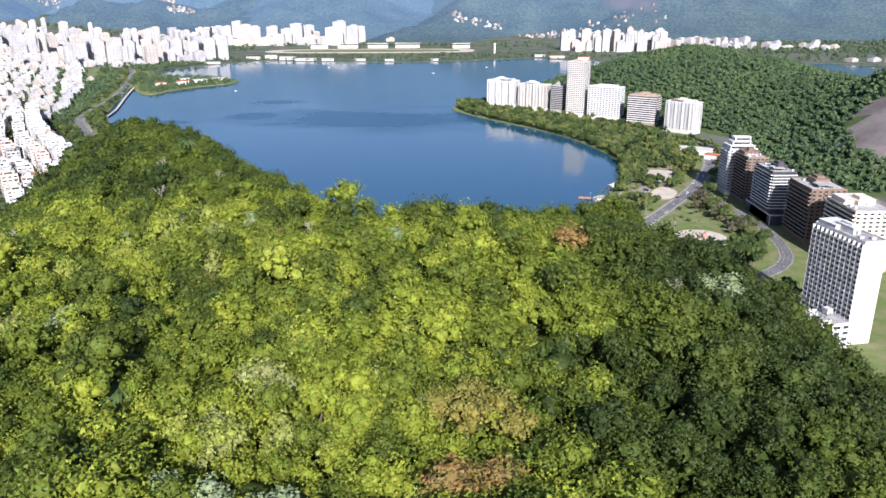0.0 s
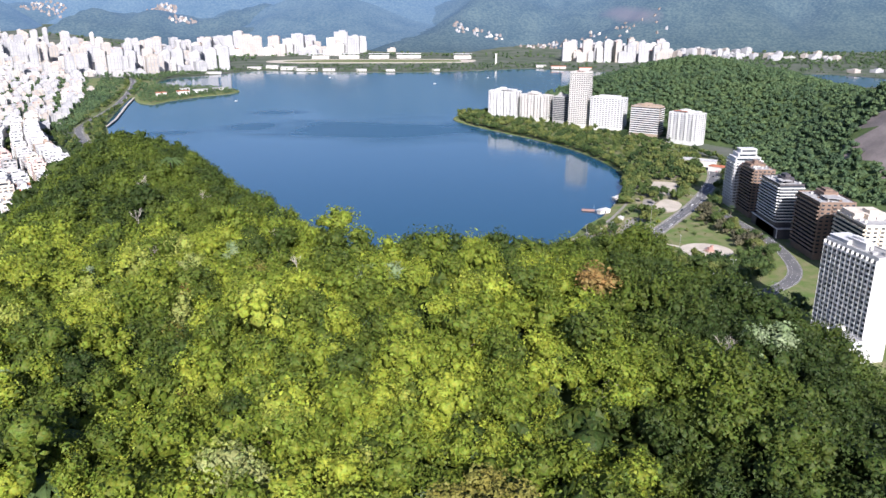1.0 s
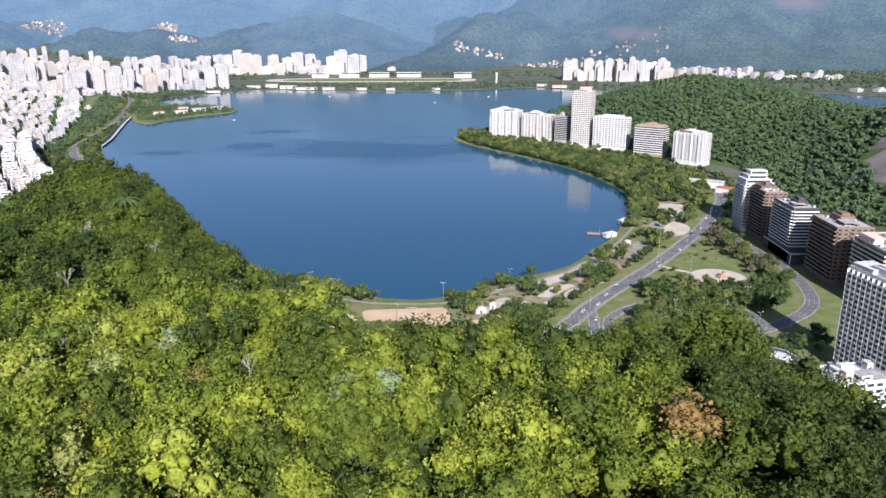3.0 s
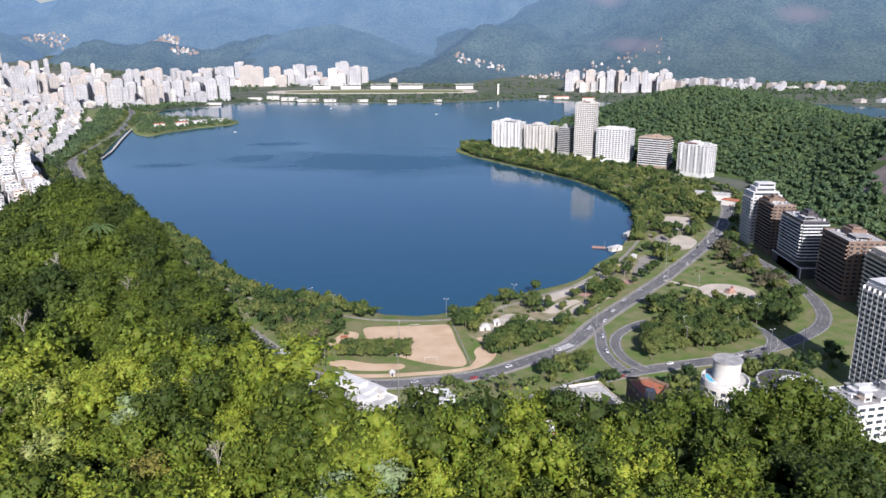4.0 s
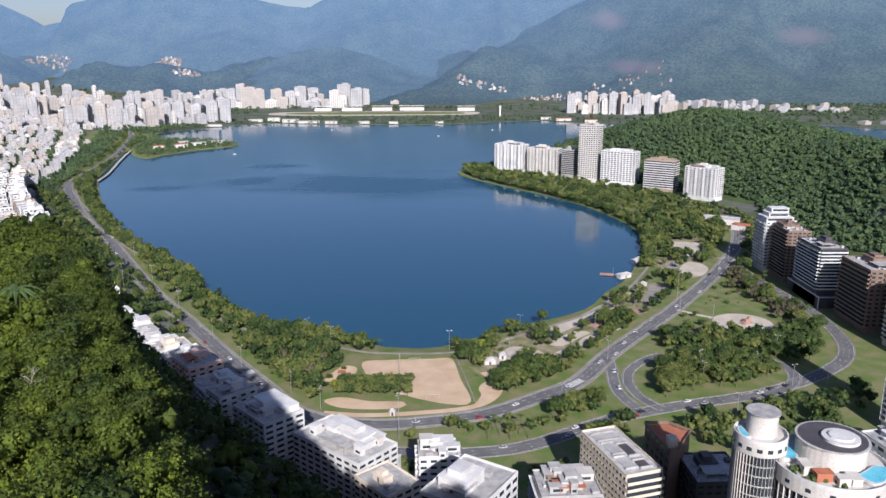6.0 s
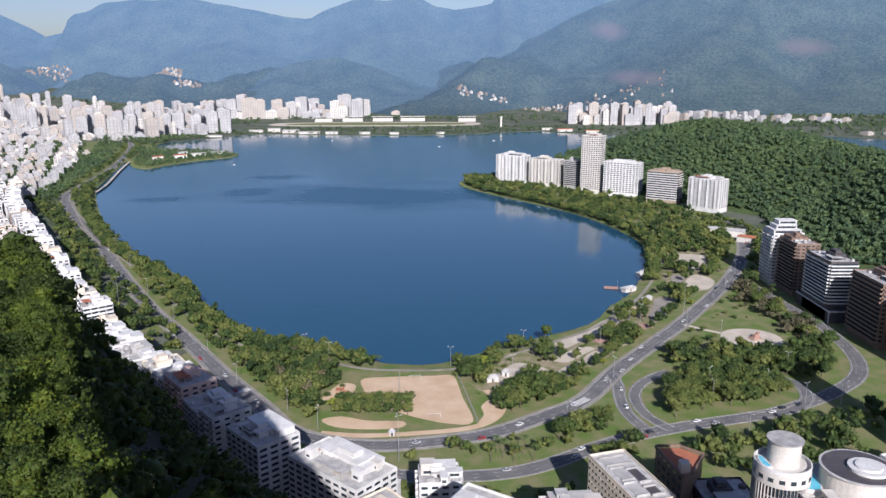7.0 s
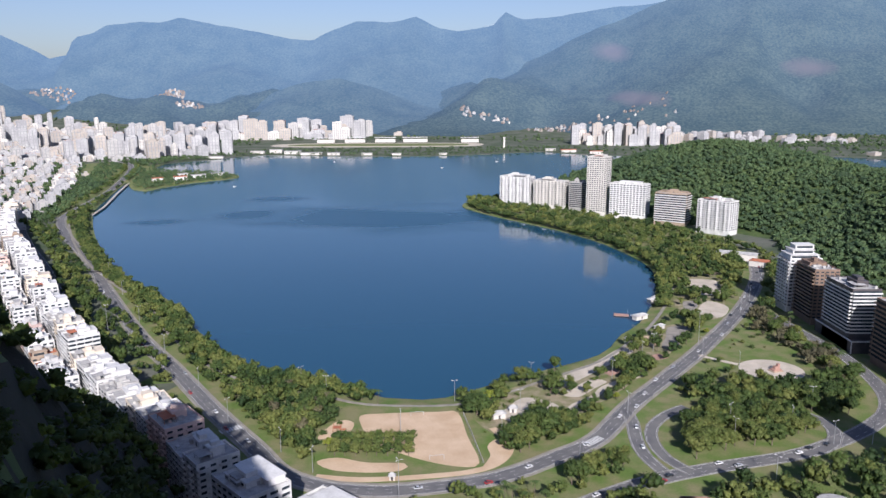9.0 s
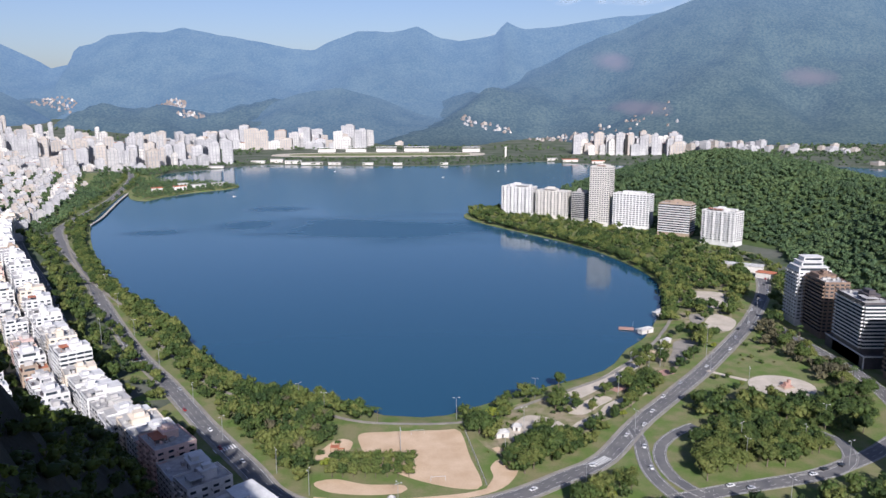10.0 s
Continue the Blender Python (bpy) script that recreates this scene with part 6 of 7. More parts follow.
    add([(21, 482), (59, 503), (88, 525), (97, 514), (74, 483), (41, 453), (25, 458)], 5.6, 101, 0.8, 0.45, 0.75, 1.5)
    add([(106, 568), (127, 586), (138, 568), (128, 538), (106, 529)], 6.0, 102, 0.95, 0.55, 0.9, 1.5)
    add([(162, 671), (203, 732), (236, 733), (204, 658), (146, 578), (136, 568), (130, 598)], 8.0, 103, 0.75, 0.5, 0.95, 2.0)
    add([(2, 532), (24, 528), (25, 499), (10, 497)], 7.0, 104, 0.7, 0.5, 0.8)
    add([(240, 930), (309, 930), (250, 733), (207, 732), (199, 768)], 8.5, 105, 0.7, 0.5, 0.95)
    add([(39, 421), (67, 438), (89, 432), (91, 409), (70, 403), (41, 404)], 6.0, 106, 0.9, 0.5, 0.8, 1.0)
    add([(144, 550), (182, 555), (231, 551), (234, 515), (193, 486), (169, 472), (151, 474), (126, 480)], 7.0, 107, 0.75, 0.55, 1.0, 2.0)
    add([(-57, 541), (-95, 562), (-131, 563), (-165, 570), (-128, 515), (-80, 452), (-67, 450), (-78, 508), (-72, 528)], 7.0, 108, 0.7, 0.4, 0.75)
    add([(128, 520), (150, 520), (186, 556), (180, 600), (160, 588), (140, 556)], 8.0, 109, 0.35, 0.35, 0.6)
    spots += STREET_TREES
    for (q, n), off in itertools.product(list(zip(avenue, sides(avenue)))[::2], (-11.5, -17, 11, 16)):        # trees on both sides of the avenue
        c = q + n * (off + rng.uniform(-1.5, 1.5))
        if 545 < c.y < 2000 and c.x < -150 and rng.random() < 0.62 and not inside([c.x], [c.y], SH)[0]:
            spots.append((c.x, c.y, LAND - 0.3, rng.uniform(0.75, 1.25)))
    scatter("park_woods", "mixed green trees and bushes of the lakeside park", "trees", spots, LITE_KINDS, M_PARK, 70)
    grey = []
    for poly, step, seed, fill in (([(248, 716), (268, 679), (271, 617), (254, 556), (236, 527), (234, 560), (238, 617), (226, 652)], 7.0, 110, 0.75), ([(-100, 548), (-70, 520), (-84, 470), (-128, 520)], 9, 111, 0.4)):
        x, y = zone_spots(poly, step, seed, fill, 1.5)
        grey += [(a, b, LAND - 0.3, rng.uniform(0.7, 1.25)) for a, b in zip(x, y)]
    scatter("thin_crowned_trees", "thin-crowned grey-brown park trees beside the street", "trees", grey, LITE_KINDS, M_DRYTREE, 72)
    bush = []
    for poly, step, seed, fill in (([(0, 512), (60, 562), (140, 632), (170, 664), (178, 640), (100, 545), (60, 480), (25, 460)], 9, 80, 0.4), ([(150, 530), (190, 560), (185, 600), (160, 590), (140, 555)], 11, 81, 0.4),
                                   ([(175, 625), (200, 610), (235, 610), (250, 690), (235, 700)], 9, 82, 0.5), ([(-120, 540), (-60, 500), (-78, 450), (-130, 510)], 6, 83, 0.6), ([(200, 690), (216, 720), (236, 760), (248, 755), (215, 690)], 7, 84, 0.6)):
        x, y = zone_spots(poly, step, seed, fill, 1.5)
        bush += [(a, b, LAND - 0.4, rng.uniform(0.4, 1.0)) for a, b in zip(x, y)]
    scatter("park_bushes", "low rounded bushes on the park lawns", "bushes", bush, SHRUBS, M_PARK, 71)


park_trees()

# ---------------------------------------------------------------- the far town
M_FARWALL = surface("far_wall", (0.41, 0.405, 0.405), (0.29, 0.29, 0.295), 26, 0.85, fine=3.2, bump=0)


def far_town(name, label, rows, seed, mix=(7, 3, 1.4, 0.5), plain=None):
    """Blocks too far off to tell their windows apart: x, y, width, depth, height, foot, turn."""
    rng = random.Random(seed)
    verts, faces, mats = [], [], []

    def block(cx, cy, a, w, d, z0, z1, m, top=None):
        ca, sa = math.cos(a), math.sin(a)
        b = len(verts)
        for z in (z0, z1):
            for dx, dy in ((-1, -1), (1, -1), (1, 1), (-1, 1)):
                x, y = dx * w / 2, dy * d / 2
                verts.append((cx + x * ca - y * sa, cy + x * sa + y * ca, z))
        for f in ((4, 5, 6, 7), (0, 1, 5, 4), (1, 2, 6, 5), (2, 3, 7, 6), (3, 0, 4, 7)):
            faces.append(tuple(b + i for i in f))
            mats.append(top if top is not None and f[0] == 4 else m)
    for x, y, w, d, h, z0, a in rows:
        m = rng.choices((0, 1, 2, 3), mix)[0]
        block(x, y, a, w, d, z0 - 8, z0 + h, m, rng.choices((m, 3, 5, 4), (4, 3, 0.8, 0.8))[0])
        block(x + w * 0.1, y, a, w * 0.5, d * 0.5, z0 + h, z0 + h + rng.uniform(2, 5), m)
        # window bays and balcony stacks stand back as dark slots
        if h > 26:
            for k in range(int(h / 9)):
                block(x, y, a, w + 0.5, d + 0.5, z0 + 6 + k * 9, z0 + 7.1 + k * 9, 4)
        n = max(3, int(w / 4))
        ca, sa = math.cos(a), math.sin(a)
        for k in range(n):
            u = -w / 2 + (k + 0.5) * w / n
            if (k + n) % 2:
                block(x + u * ca + (d / 2 + 0.03) * sa, y + u * sa - (d / 2 + 0.03) * ca, a, w / n * 0.5, 0.12, z0 + 2, z0 + h - 2, 4)
    me = bpy.data.meshes.new(name)
    me.from_pydata(verts, [], faces)
    for m in (M_FARWALL, M_FARPALE, M_CREAMW, plain or M_GREY, M_FARGLASS, M_TILE):
        me.materials.append(m)
    me.polygons.foreach_set("material_index", mats)
    return tagged(new(name, me), label, "buildings", kind="stuff")


from mathutils.bvhtree import BVHTree

M_FARPALE = surface("far_pale_wall", (0.42, 0.375, 0.325), (0.33, 0.295, 0.26), 26, 0.85, fine=3, bump=0)
M_FARGLASS = surface("far_window", (0.24, 0.24, 0.25), (0.3, 0.3, 0.3), 20, 0.5, fine=2, bump=0)


M_RAW = surface("raw_brick_wall", (0.24, 0.2, 0.18), (0.18, 0.16, 0.15), 12, 0.9, fine=2, bump=0)
TOWN_TREES = []


def towns():
    HILL_TREES = [BVHTree.FromPolygons([v.co for v in o.data.vertices], [p.vertices[:] for p in o.data.polygons]) for o in bpy.data.objects if o.name.startswith(("backdrop_mount", "backdrop_foot"))]
    rng = random.Random(77)

    def area(poly, step, lo, hi, wlo, whi, fill, foot=None, turn=0.5, power=1.6):
        arr = np.array(poly, float)
        x, y = jitter_spots(arr[:, 0].min(), arr[:, 0].max(), arr[:, 1].min(), arr[:, 1].max(), step, rng.randint(0, 9999), lambda a, b: inside(a, b, arr) & ~inside(a, b, SH))
        return [(a, b, rng.uniform(wlo, whi), rng.uniform(wlo, whi) * 0.8, lo + (hi - lo) * rng.random() ** power, LAND if foot is None else foot(a, b), turn + rng.choice((0, 0.12, -0.1))) for a, b in zip(x, y) if rng.random() < fill]
    def slope(x, y):
        z = float(height(x, y))
        for tree in HILL_TREES:
            hit = tree.ray_cast(Vector((x, y, 2000)), Vector((0, 0, -1)))[0]
            z = max(z, hit.z if hit else LAND)
        return z
    low = []
    for x, y, w, d, h, z0, turn in area([(-560, 1040), (-600, 1170), (-672, 1390), (-735, 1580), (-775, 1700), (-915, 1990), (-1400, 2000), (-1250, 1700), (-980, 1300), (-760, 1040)], 17, 6, 18, 10, 16, 1.0, turn=0.55, power=2.2):
        u, v = x * math.cos(2.0) + y * math.sin(2.0), -x * math.sin(2.0) + y * math.cos(2.0)
        if v % 52 < 15 or u % 96 < 14:                       # planted streets
            if rng.random() < 0.85:
                TOWN_TREES.append((x, y, LAND - 1, rng.uniform(0.9, 1.5)))
        elif rng.random() < 0.88:
            low.append((x, y, w, d, h, z0, turn))
        else:
            TOWN_TREES.append((x, y, LAND - 1, rng.uniform(1.0, 1.6)))
    far_town("town_low", "dense low white houses of the lakeside quarter", low, 1, (6, 3, 1.6, 1.6))
    far_town("town_left", "white high-rise quarter beyond the lake", area([(-830, 2080), (-690, 2180), (-700, 2330), (-900, 2900), (-2100, 3000), (-1900, 2300), (-1500, 2050), (-1000, 2040)], 36, 12, 74, 14, 32, 0.8, lambda a, b: float(height(a, b)), power=3.2), 2, (5, 4, 2, 2))
    far_town("town_shore", "row of white apartment blocks behind the lakeside trees", [(-1020 + k * 42, 2210 + k * 9 + (k % 3) * 12, 30, 22, 50 + (k * 7) % 16, LAND, 0.2) for k in range(10)], 3)
    far_town("town_middle", "pale high-rise blocks below the wooded foothills", area([(-960, 2850), (-300, 2900), (-320, 3080), (-980, 3080)], 38, 22, 86, 24, 52, 0.8, turn=0.1, power=2.2) + area([(-300, 2960), (-120, 2990), (-150, 3060), (-300, 3060)], 60, 14, 40, 30, 50, 0.6, turn=0.1), 4)
    far_town("town_right", "white apartment quarter at the foot of the mountain", area([(400, 2560), (720, 2520), (770, 2700), (430, 2730)], 30, 20, 62, 16, 32, 0.92, lambda a, b: LAND + 8, -0.1) + area([(770, 2600), (1080, 2640), (1080, 2780), (780, 2790)], 36, 14, 38, 16, 32, 0.8, slope)
             + area([(1070, 2600), (1330, 2580), (1330, 2680), (1080, 2700)], 40, 10, 26, 16, 34, 0.7, slope) + area([(1110, 2130), (1290, 2060), (1320, 2130), (1140, 2180)], 34, 8, 22, 16, 34, 0.7, slope), 5)
    far_town("hillside_houses", "small white houses scattered over the mountain foot", area([(310, 3150), (520, 3130), (520, 3260), (320, 3270)], 15, 4, 7, 6, 11, 0.4, slope) + area([(540, 3170), (920, 3140), (920, 3330), (560, 3350)], 20, 4, 8, 6, 12, 0.17, slope)
             + area([(20, 3250), (240, 3240), (260, 3330), (40, 3340)], 17, 4, 9, 8, 16, 0.35, slope) + area([(940, 2900), (1150, 2860), (1150, 2960), (960, 3000)], 26, 5, 14, 8, 18, 0.3, slope), 6, (2, 1, 1, 5), M_RAW)
    far_town("hillside_town", "pale hillside settlement of stacked small houses", area([(-1520, 3790), (-1330, 3780), (-1290, 3900), (-1400, 3960), (-1480, 3930)], 12, 4, 9, 8, 13, 0.85, slope) + area([(-2080, 3900), (-1880, 3880), (-1880, 3990), (-2060, 4010)], 18, 4, 9, 8, 14, 0.75, slope)
             + area([(-1250, 3560), (-1130, 3540), (-1120, 3620), (-1230, 3640)], 18, 5, 10, 8, 16, 0.6, slope), 7, (1, 1, 1, 9), M_RAW)


towns()


def far_trees():
    rng = np.random.default_rng(33)
    spots = []

    def add(poly, step, seed, fill, lo, hi):
        arr = np.array(poly, float)
        r2 = np.random.default_rng(seed)
        x, y = jitter_spots(arr[:, 0].min(), arr[:, 0].max(), arr[:, 1].min(), arr[:, 1].max(), step, seed, lambda a, b: inside(a, b, arr) & ~inside(a, b, SH) & (r2.uniform(0, 1, a.shape) < fill) & (line_dist(a, b, AVENUE)[0] > 9.5) & ~((a > -640) & (a < 180) & (b > 2490) & (b < 2790)))
        spots.extend((a, b, float(height(a, b)) - 1, rng.uniform(lo, hi)) for a, b in zip(x, y))
    add([(-700, 1850), (-560, 1806), (-470, 1745), (-462, 1700), (-530, 1612), (-570, 1512), (-606, 1540), (-650, 1640), (-690, 1790)], 9, 1, 0.85, 0.6, 1.05)        # island
    add([(-800, 1990), (-700, 1890), (-690, 2000), (-640, 2140), (-700, 2180), (-840, 2090)], 15, 2, 0.9, 0.9, 1.5)
    add([(-660, 2150), (-540, 2280), (-310, 2240), (-60, 2230), (100, 2280), (280, 2360), (400, 2420), (380, 2520), (-150, 2480), (-520, 2460), (-690, 2320)], 17, 3, 0.62, 0.7, 1.15)
    add([(-900, 2600), (-560, 2560), (100, 2640), (420, 2700), (330, 2960), (-200, 2940), (-950, 2840)], 30, 4, 0.55, 1.2, 2.0)
    add([(460, 2225), (1050, 2140), (1700, 2200), (1700, 2480), (420, 2480), (340, 2320)], 30, 5, 0.5, 1.1, 1.8)
    add([(760, 2440), (2000, 2380), (2000, 2950), (700, 2950)], 27, 13, 0.85, 1.2, 1.8)
    add([(-1300, 1900), (-700, 1560), (-620, 1180), (-560, 1040), (-760, 1040), (-1000, 1400)], 21, 6, 0.62, 0.8, 1.4)
    add([(-590, 1150), (-680, 1330), (-740, 1560), (-780, 1690), (-755, 1690), (-665, 1530), (-600, 1270), (-560, 1160)], 10.5, 14, 0.8, 0.8, 1.3)
    add([(-900, 2030), (-760, 1930), (-690, 2170), (-850, 2190), (-1000, 2150)], 17, 15, 0.85, 0.9, 1.5)
    add([(-1900, 2320), (-720, 2250), (-700, 2330), (-900, 2860), (-2000, 2950)], 46, 16, 0.6, 0.9, 1.5)
    add([(-1900, 2000), (-700, 2080), (-700, 2200), (-1900, 2300)], 30, 7, 0.4, 0.9, 1.4)
    add([(-820, 2010), (-672, 1560), (-600, 1260), (-560, 1170), (-590, 1160), (-700, 1500), (-880, 2000)], 11, 11, 0.85, 0.8, 1.25)
    add([(-705, 1860), (-660, 1640), (-690, 1650), (-790, 1950)], 11, 12, 0.9, 0.8, 1.25)
    add([(-560, 1215), (-655, 1535), (-690, 1640), (-630, 1560), (-575, 1350), (-548, 1240)], 12, 8, 0.8, 0.7, 1.0)
    add([(-1700, 3000), (-900, 3000), (-900, 3150), (-1700, 3300)], 34, 9, 0.6, 1.3, 2.0)
    spots.extend(TOWN_TREES)
    for q in shore:                                       # trees down to the water on the far bank
        if q.y > 1180 and not (q.x < -560 and 1230 < q.y < 1640):
            for k in range(2):
                a, b = q.x + rng.uniform(-14, 14), q.y + (rng.uniform(2, 26) if q.y > 2100 else rng.uniform(-12, 12))
                if not inside([a], [b], SH)[0] and rng.random() < 0.8:
                    spots.append((a, b, LAND - 1.2, rng.uniform(0.5, 0.95)))
    scatter("far_bank_trees", "dark green trees along the far bank and the island", "trees", spots, FAR_KINDS, M_FARWOOD, 34)


far_trees()
for pts, mat, lab, z in (([(-560, 2560), (-300, 2530), (40, 2550), (110, 2620), (60, 2700), (-300, 2720), (-560, 2680)], M_PALE, "sandy race track oval on the far bank", 0.3),
                         ([(-510, 2590), (-300, 2570), (20, 2585), (60, 2625), (20, 2670), (-300, 2685), (-510, 2650)], M_LAWN, "green infield of the race track", 0.6)):
    ground_patch("ground_race_track", pts, mat, lab, LAND + z, "race track")
for k, (x, y, w) in enumerate(((-430, 2745, 60), (-330, 2755, 70), (-225, 2760, 70), (-120, 2765, 85), (70, 2740, 60))):
    t = thing("grandstand", pose(x, y, 0), "white grandstand with a thin roof beside the race track", "grandstand", "grandstands")
    part("tier", boxes((-w / 2, w / 2, -8, 0, LAND, LAND + 6), (-w / 2, w / 2, 0.01, 8, LAND, LAND + 11)), M_CREAMW, t)
    part("roof", boxes((-w / 2 - 2, w / 2 + 2, -10, 9, LAND + 16, LAND + 17)), M_WHITE, t)
    for s in (-0.4, 0, 0.4):
        part("post", boxes((s * w - 0.6, s * w + 0.6, 7, 8.2, LAND + 11, LAND + 16)), M_GREY, t)
for k, (x, y, w, d, h) in enumerate(((-455, 2296, 46, 20, 7), (-395, 2262, 60, 14, 5), (-560, 2312, 40, 16, 6), (-330, 2252, 34, 12, 5), (345, 2320, 44, 18, 6), (415, 2262, 36, 14, 6), (-640, 2165, 44, 10, 4), (-235, 2246, 30, 11, 4.5), (-150, 2240, 26, 10, 4), (300, 2372, 30, 12, 5), (-510, 2330, 36, 18, 9), (-20, 2246, 22, 9, 4))):
    t = thing("boathouse", pose(x, y, 0, 0, 0, 3), "low pale boathouse on the far shore" if k not in (4, 5) else "low red-roofed club house on the far shore", "building", "boathouses")
    part("wall", boxes((-w / 2, w / 2, -d / 2, d / 2, LAND - 1, LAND + h)), M_CREAMW, t)
    part("roof", boxes((-w / 2 - 1, w / 2 + 1, -d / 2 - 1, d / 2 + 1, LAND + h, LAND + h + 1.2)), M_TILE if k in (4, 5) else M_ROOF, t)
mast = thing("mast", pose(170, 2480, 0), "slim pale clock tower on the far bank", "tower")
part("shaft", boxes((-2.6, 2.6, -2.6, 2.6, LAND, LAND + 30)), M_CREAMW, mast)
part("cap", boxes((-3.4, 3.4, -3.4, 3.4, LAND + 30, LAND + 33)), M_WHITE, mast)
for k, (x, y, w, d, h, m) in enumerate(((-560, 1660, 24, 14, 7, 1), (-535, 1700, 30, 12, 6, 0), (-505, 1740, 26, 10, 5, 0), (-600, 1640, 20, 12, 6, 1), (-575, 1720, 18, 12, 6, 0))):
    t = thing("club_house", pose(x, y, 0, 0, 0, 35), "white club house on the island" if not m else "red-roofed club house on the island", "building", "club houses")
    part("wall", boxes((-w / 2, w / 2, -d / 2, d / 2, LAND - 1, LAND + h)), M_WHITE, t)
    part("roof", boxes((-w / 2 - 0.8, w / 2 + 0.8, -d / 2 - 0.8, d / 2 + 0.8, LAND + h, LAND + h + 1)), M_TILE if m else M_ROOF, t)


# ---------------------------------------------------------------- cars, lamps and small things
M_BLACK = surface("tyre_rubber", (0.02, 0.02, 0.02), (0.03, 0.03, 0.03), 0.5, 0.8, fine=0.05, bump=0)
M_STEEL = surface("galvanised_steel", (0.45, 0.46, 0.47), (0.38, 0.39, 0.4), 1, 0.45, 0.6, fine=0.1, bump=0)
CAR_PAINTS = [(surface("car_paint_" + n, c, c, 2, 0.3, 0.1, fine=0.5, bump=0, spec=0.6), n) for n, c in (("white", (0.7, 0.7, 0.7)), ("black", (0.02, 0.02, 0.025)), ("silver", (0.42, 0.43, 0.45)), ("red", (0.35, 0.03, 0.03)))]


def make_car(paint, word):
    t = thing("car", Matrix.Identity(4), word + " car on the asphalt road", "car", "cars on the avenue")
    bm = boxes((-2.1, 2.1, -0.86, 0.86, 0.32, 0.9))
    bmesh.ops.bevel(bm, geom=bm.edges[:], offset=0.14, segments=2, affect="EDGES")
    part("body", bm, paint, t)
    bm = bmesh.new()
    lo = [bm.verts.new(c) for c in ((-1.5, -0.78, 0.9), (1.05, -0.78, 0.9), (1.05, 0.78, 0.9), (-1.5, 0.78, 0.9))]
    hi = [bm.verts.new(c) for c in ((-1.1, -0.62, 1.42), (0.45, -0.62, 1.42), (0.45, 0.62, 1.42), (-1.1, 0.62, 1.42))]
    for i in range(4):
        bm.faces.new((lo[i], lo[(i + 1) % 4], hi[(i + 1) % 4], hi[i]))
    bm.faces.new(hi)
    part("cabin_glass", bm, M_GLASS, t, "dark glazed cabin")
    part("roof", boxes((-1.08, 0.43, -0.6, 0.6, 1.42, 1.47)), paint, t)
    for x in (-1.3, 1.3):
        for y in (-0.8, 0.8):
            bm = bmesh.new()
            cyl(bm, 0, 0, -0.11, 0.11, 0.32, 0.32, 12)
            wh = part("wheel", bm, M_BLACK, t)
            wh.matrix_basis = pose(x, y, 0.32, 90, 0, 0)
    return t


def cars():
    rng = random.Random(5)
    protos = [make_car(*p) for p in CAR_PAINTS]
    used = set()

    def place(x, y, a, z=Z0 + 0.02):
        i = rng.choices((0, 1, 2, 3), (5, 4, 3, 1))[0]
        c = protos[i] if i not in used else copy_thing(protos[i], Matrix.Identity(4))
        used.add(i)
        c.matrix_basis = Matrix.Translation((x, y, z)) @ Matrix.Rotation(a, 4, "Z")
    at, total = along(avenue, 0)
    s = total - 1250
    while s < total - 60:
        q, d = at(s)
        lane = rng.choice((-3.5, 0.0, 3.5))
        n = Vector((-d.y, d.x))
        place(q.x + n.x * lane, q.y + n.y * lane, math.atan2(d.y, d.x) + (math.pi if lane > 0 else 0))
        s += rng.uniform(12, 48)
    at, total = along(back_road, 0)
    for s, lane in ((60, 2), (96, -2), (104, 2), (140, -3), (146, 0.2), (176, 2.6), (184, -2), (231, 2)):
        q, d = at(s)
        place(q.x - d.y * lane, q.y + d.x * lane, math.atan2(d.y, d.x), Z0 + 0.04)
    for ln, ss in ((branch, (22, 46)), (turn_road, (8, 30))):
        at, total = along(ln, 0)
        for s in ss:
            q, d = at(s)
            place(q.x - d.y * 1.4, q.y + d.x * 1.4, math.atan2(d.y, d.x), Z0 + 0.1)
    for k in range(14):
        q, d = along(front, 0)[0](560 + k * 6.4 if k < 7 else 640 + k * 6.2)
        place(q.x - d.y * 2.6, q.y + d.x * 2.6, math.atan2(d.y, d.x), Z0 + 0.04)


cars()


def make_lamp(h, arms):
    t = thing("street_lamp", Matrix.Identity(4), "tall slim grey street lamp post", "street lamp", "street lamps")
    bm = bmesh.new()
    cyl(bm, 0, 0, 0, h, 0.16, 0.09, 8)
    part("pole", bm, M_STEEL, t)
    for k in range(arms):
        a = 2 * math.pi * k / arms
        bm = bmesh.new()
        limb(bm, (0, 0, h - 0.1), (1.3 * math.cos(a), 1.3 * math.sin(a), h + 0.15), 0.06, 0.05, 6)
        arm = part("arm", bm, M_STEEL, t)
        lamp = part("lamp_head", boxes((-0.45, 0.45, -0.2, 0.2, 0, 0.18)), M_WHITE, arm)
        lamp.matrix_basis = Matrix.Translation((1.5 * math.cos(a), 1.5 * math.sin(a), h + 0.1)) @ Matrix.Rotation(a, 4, "Z")
    return t


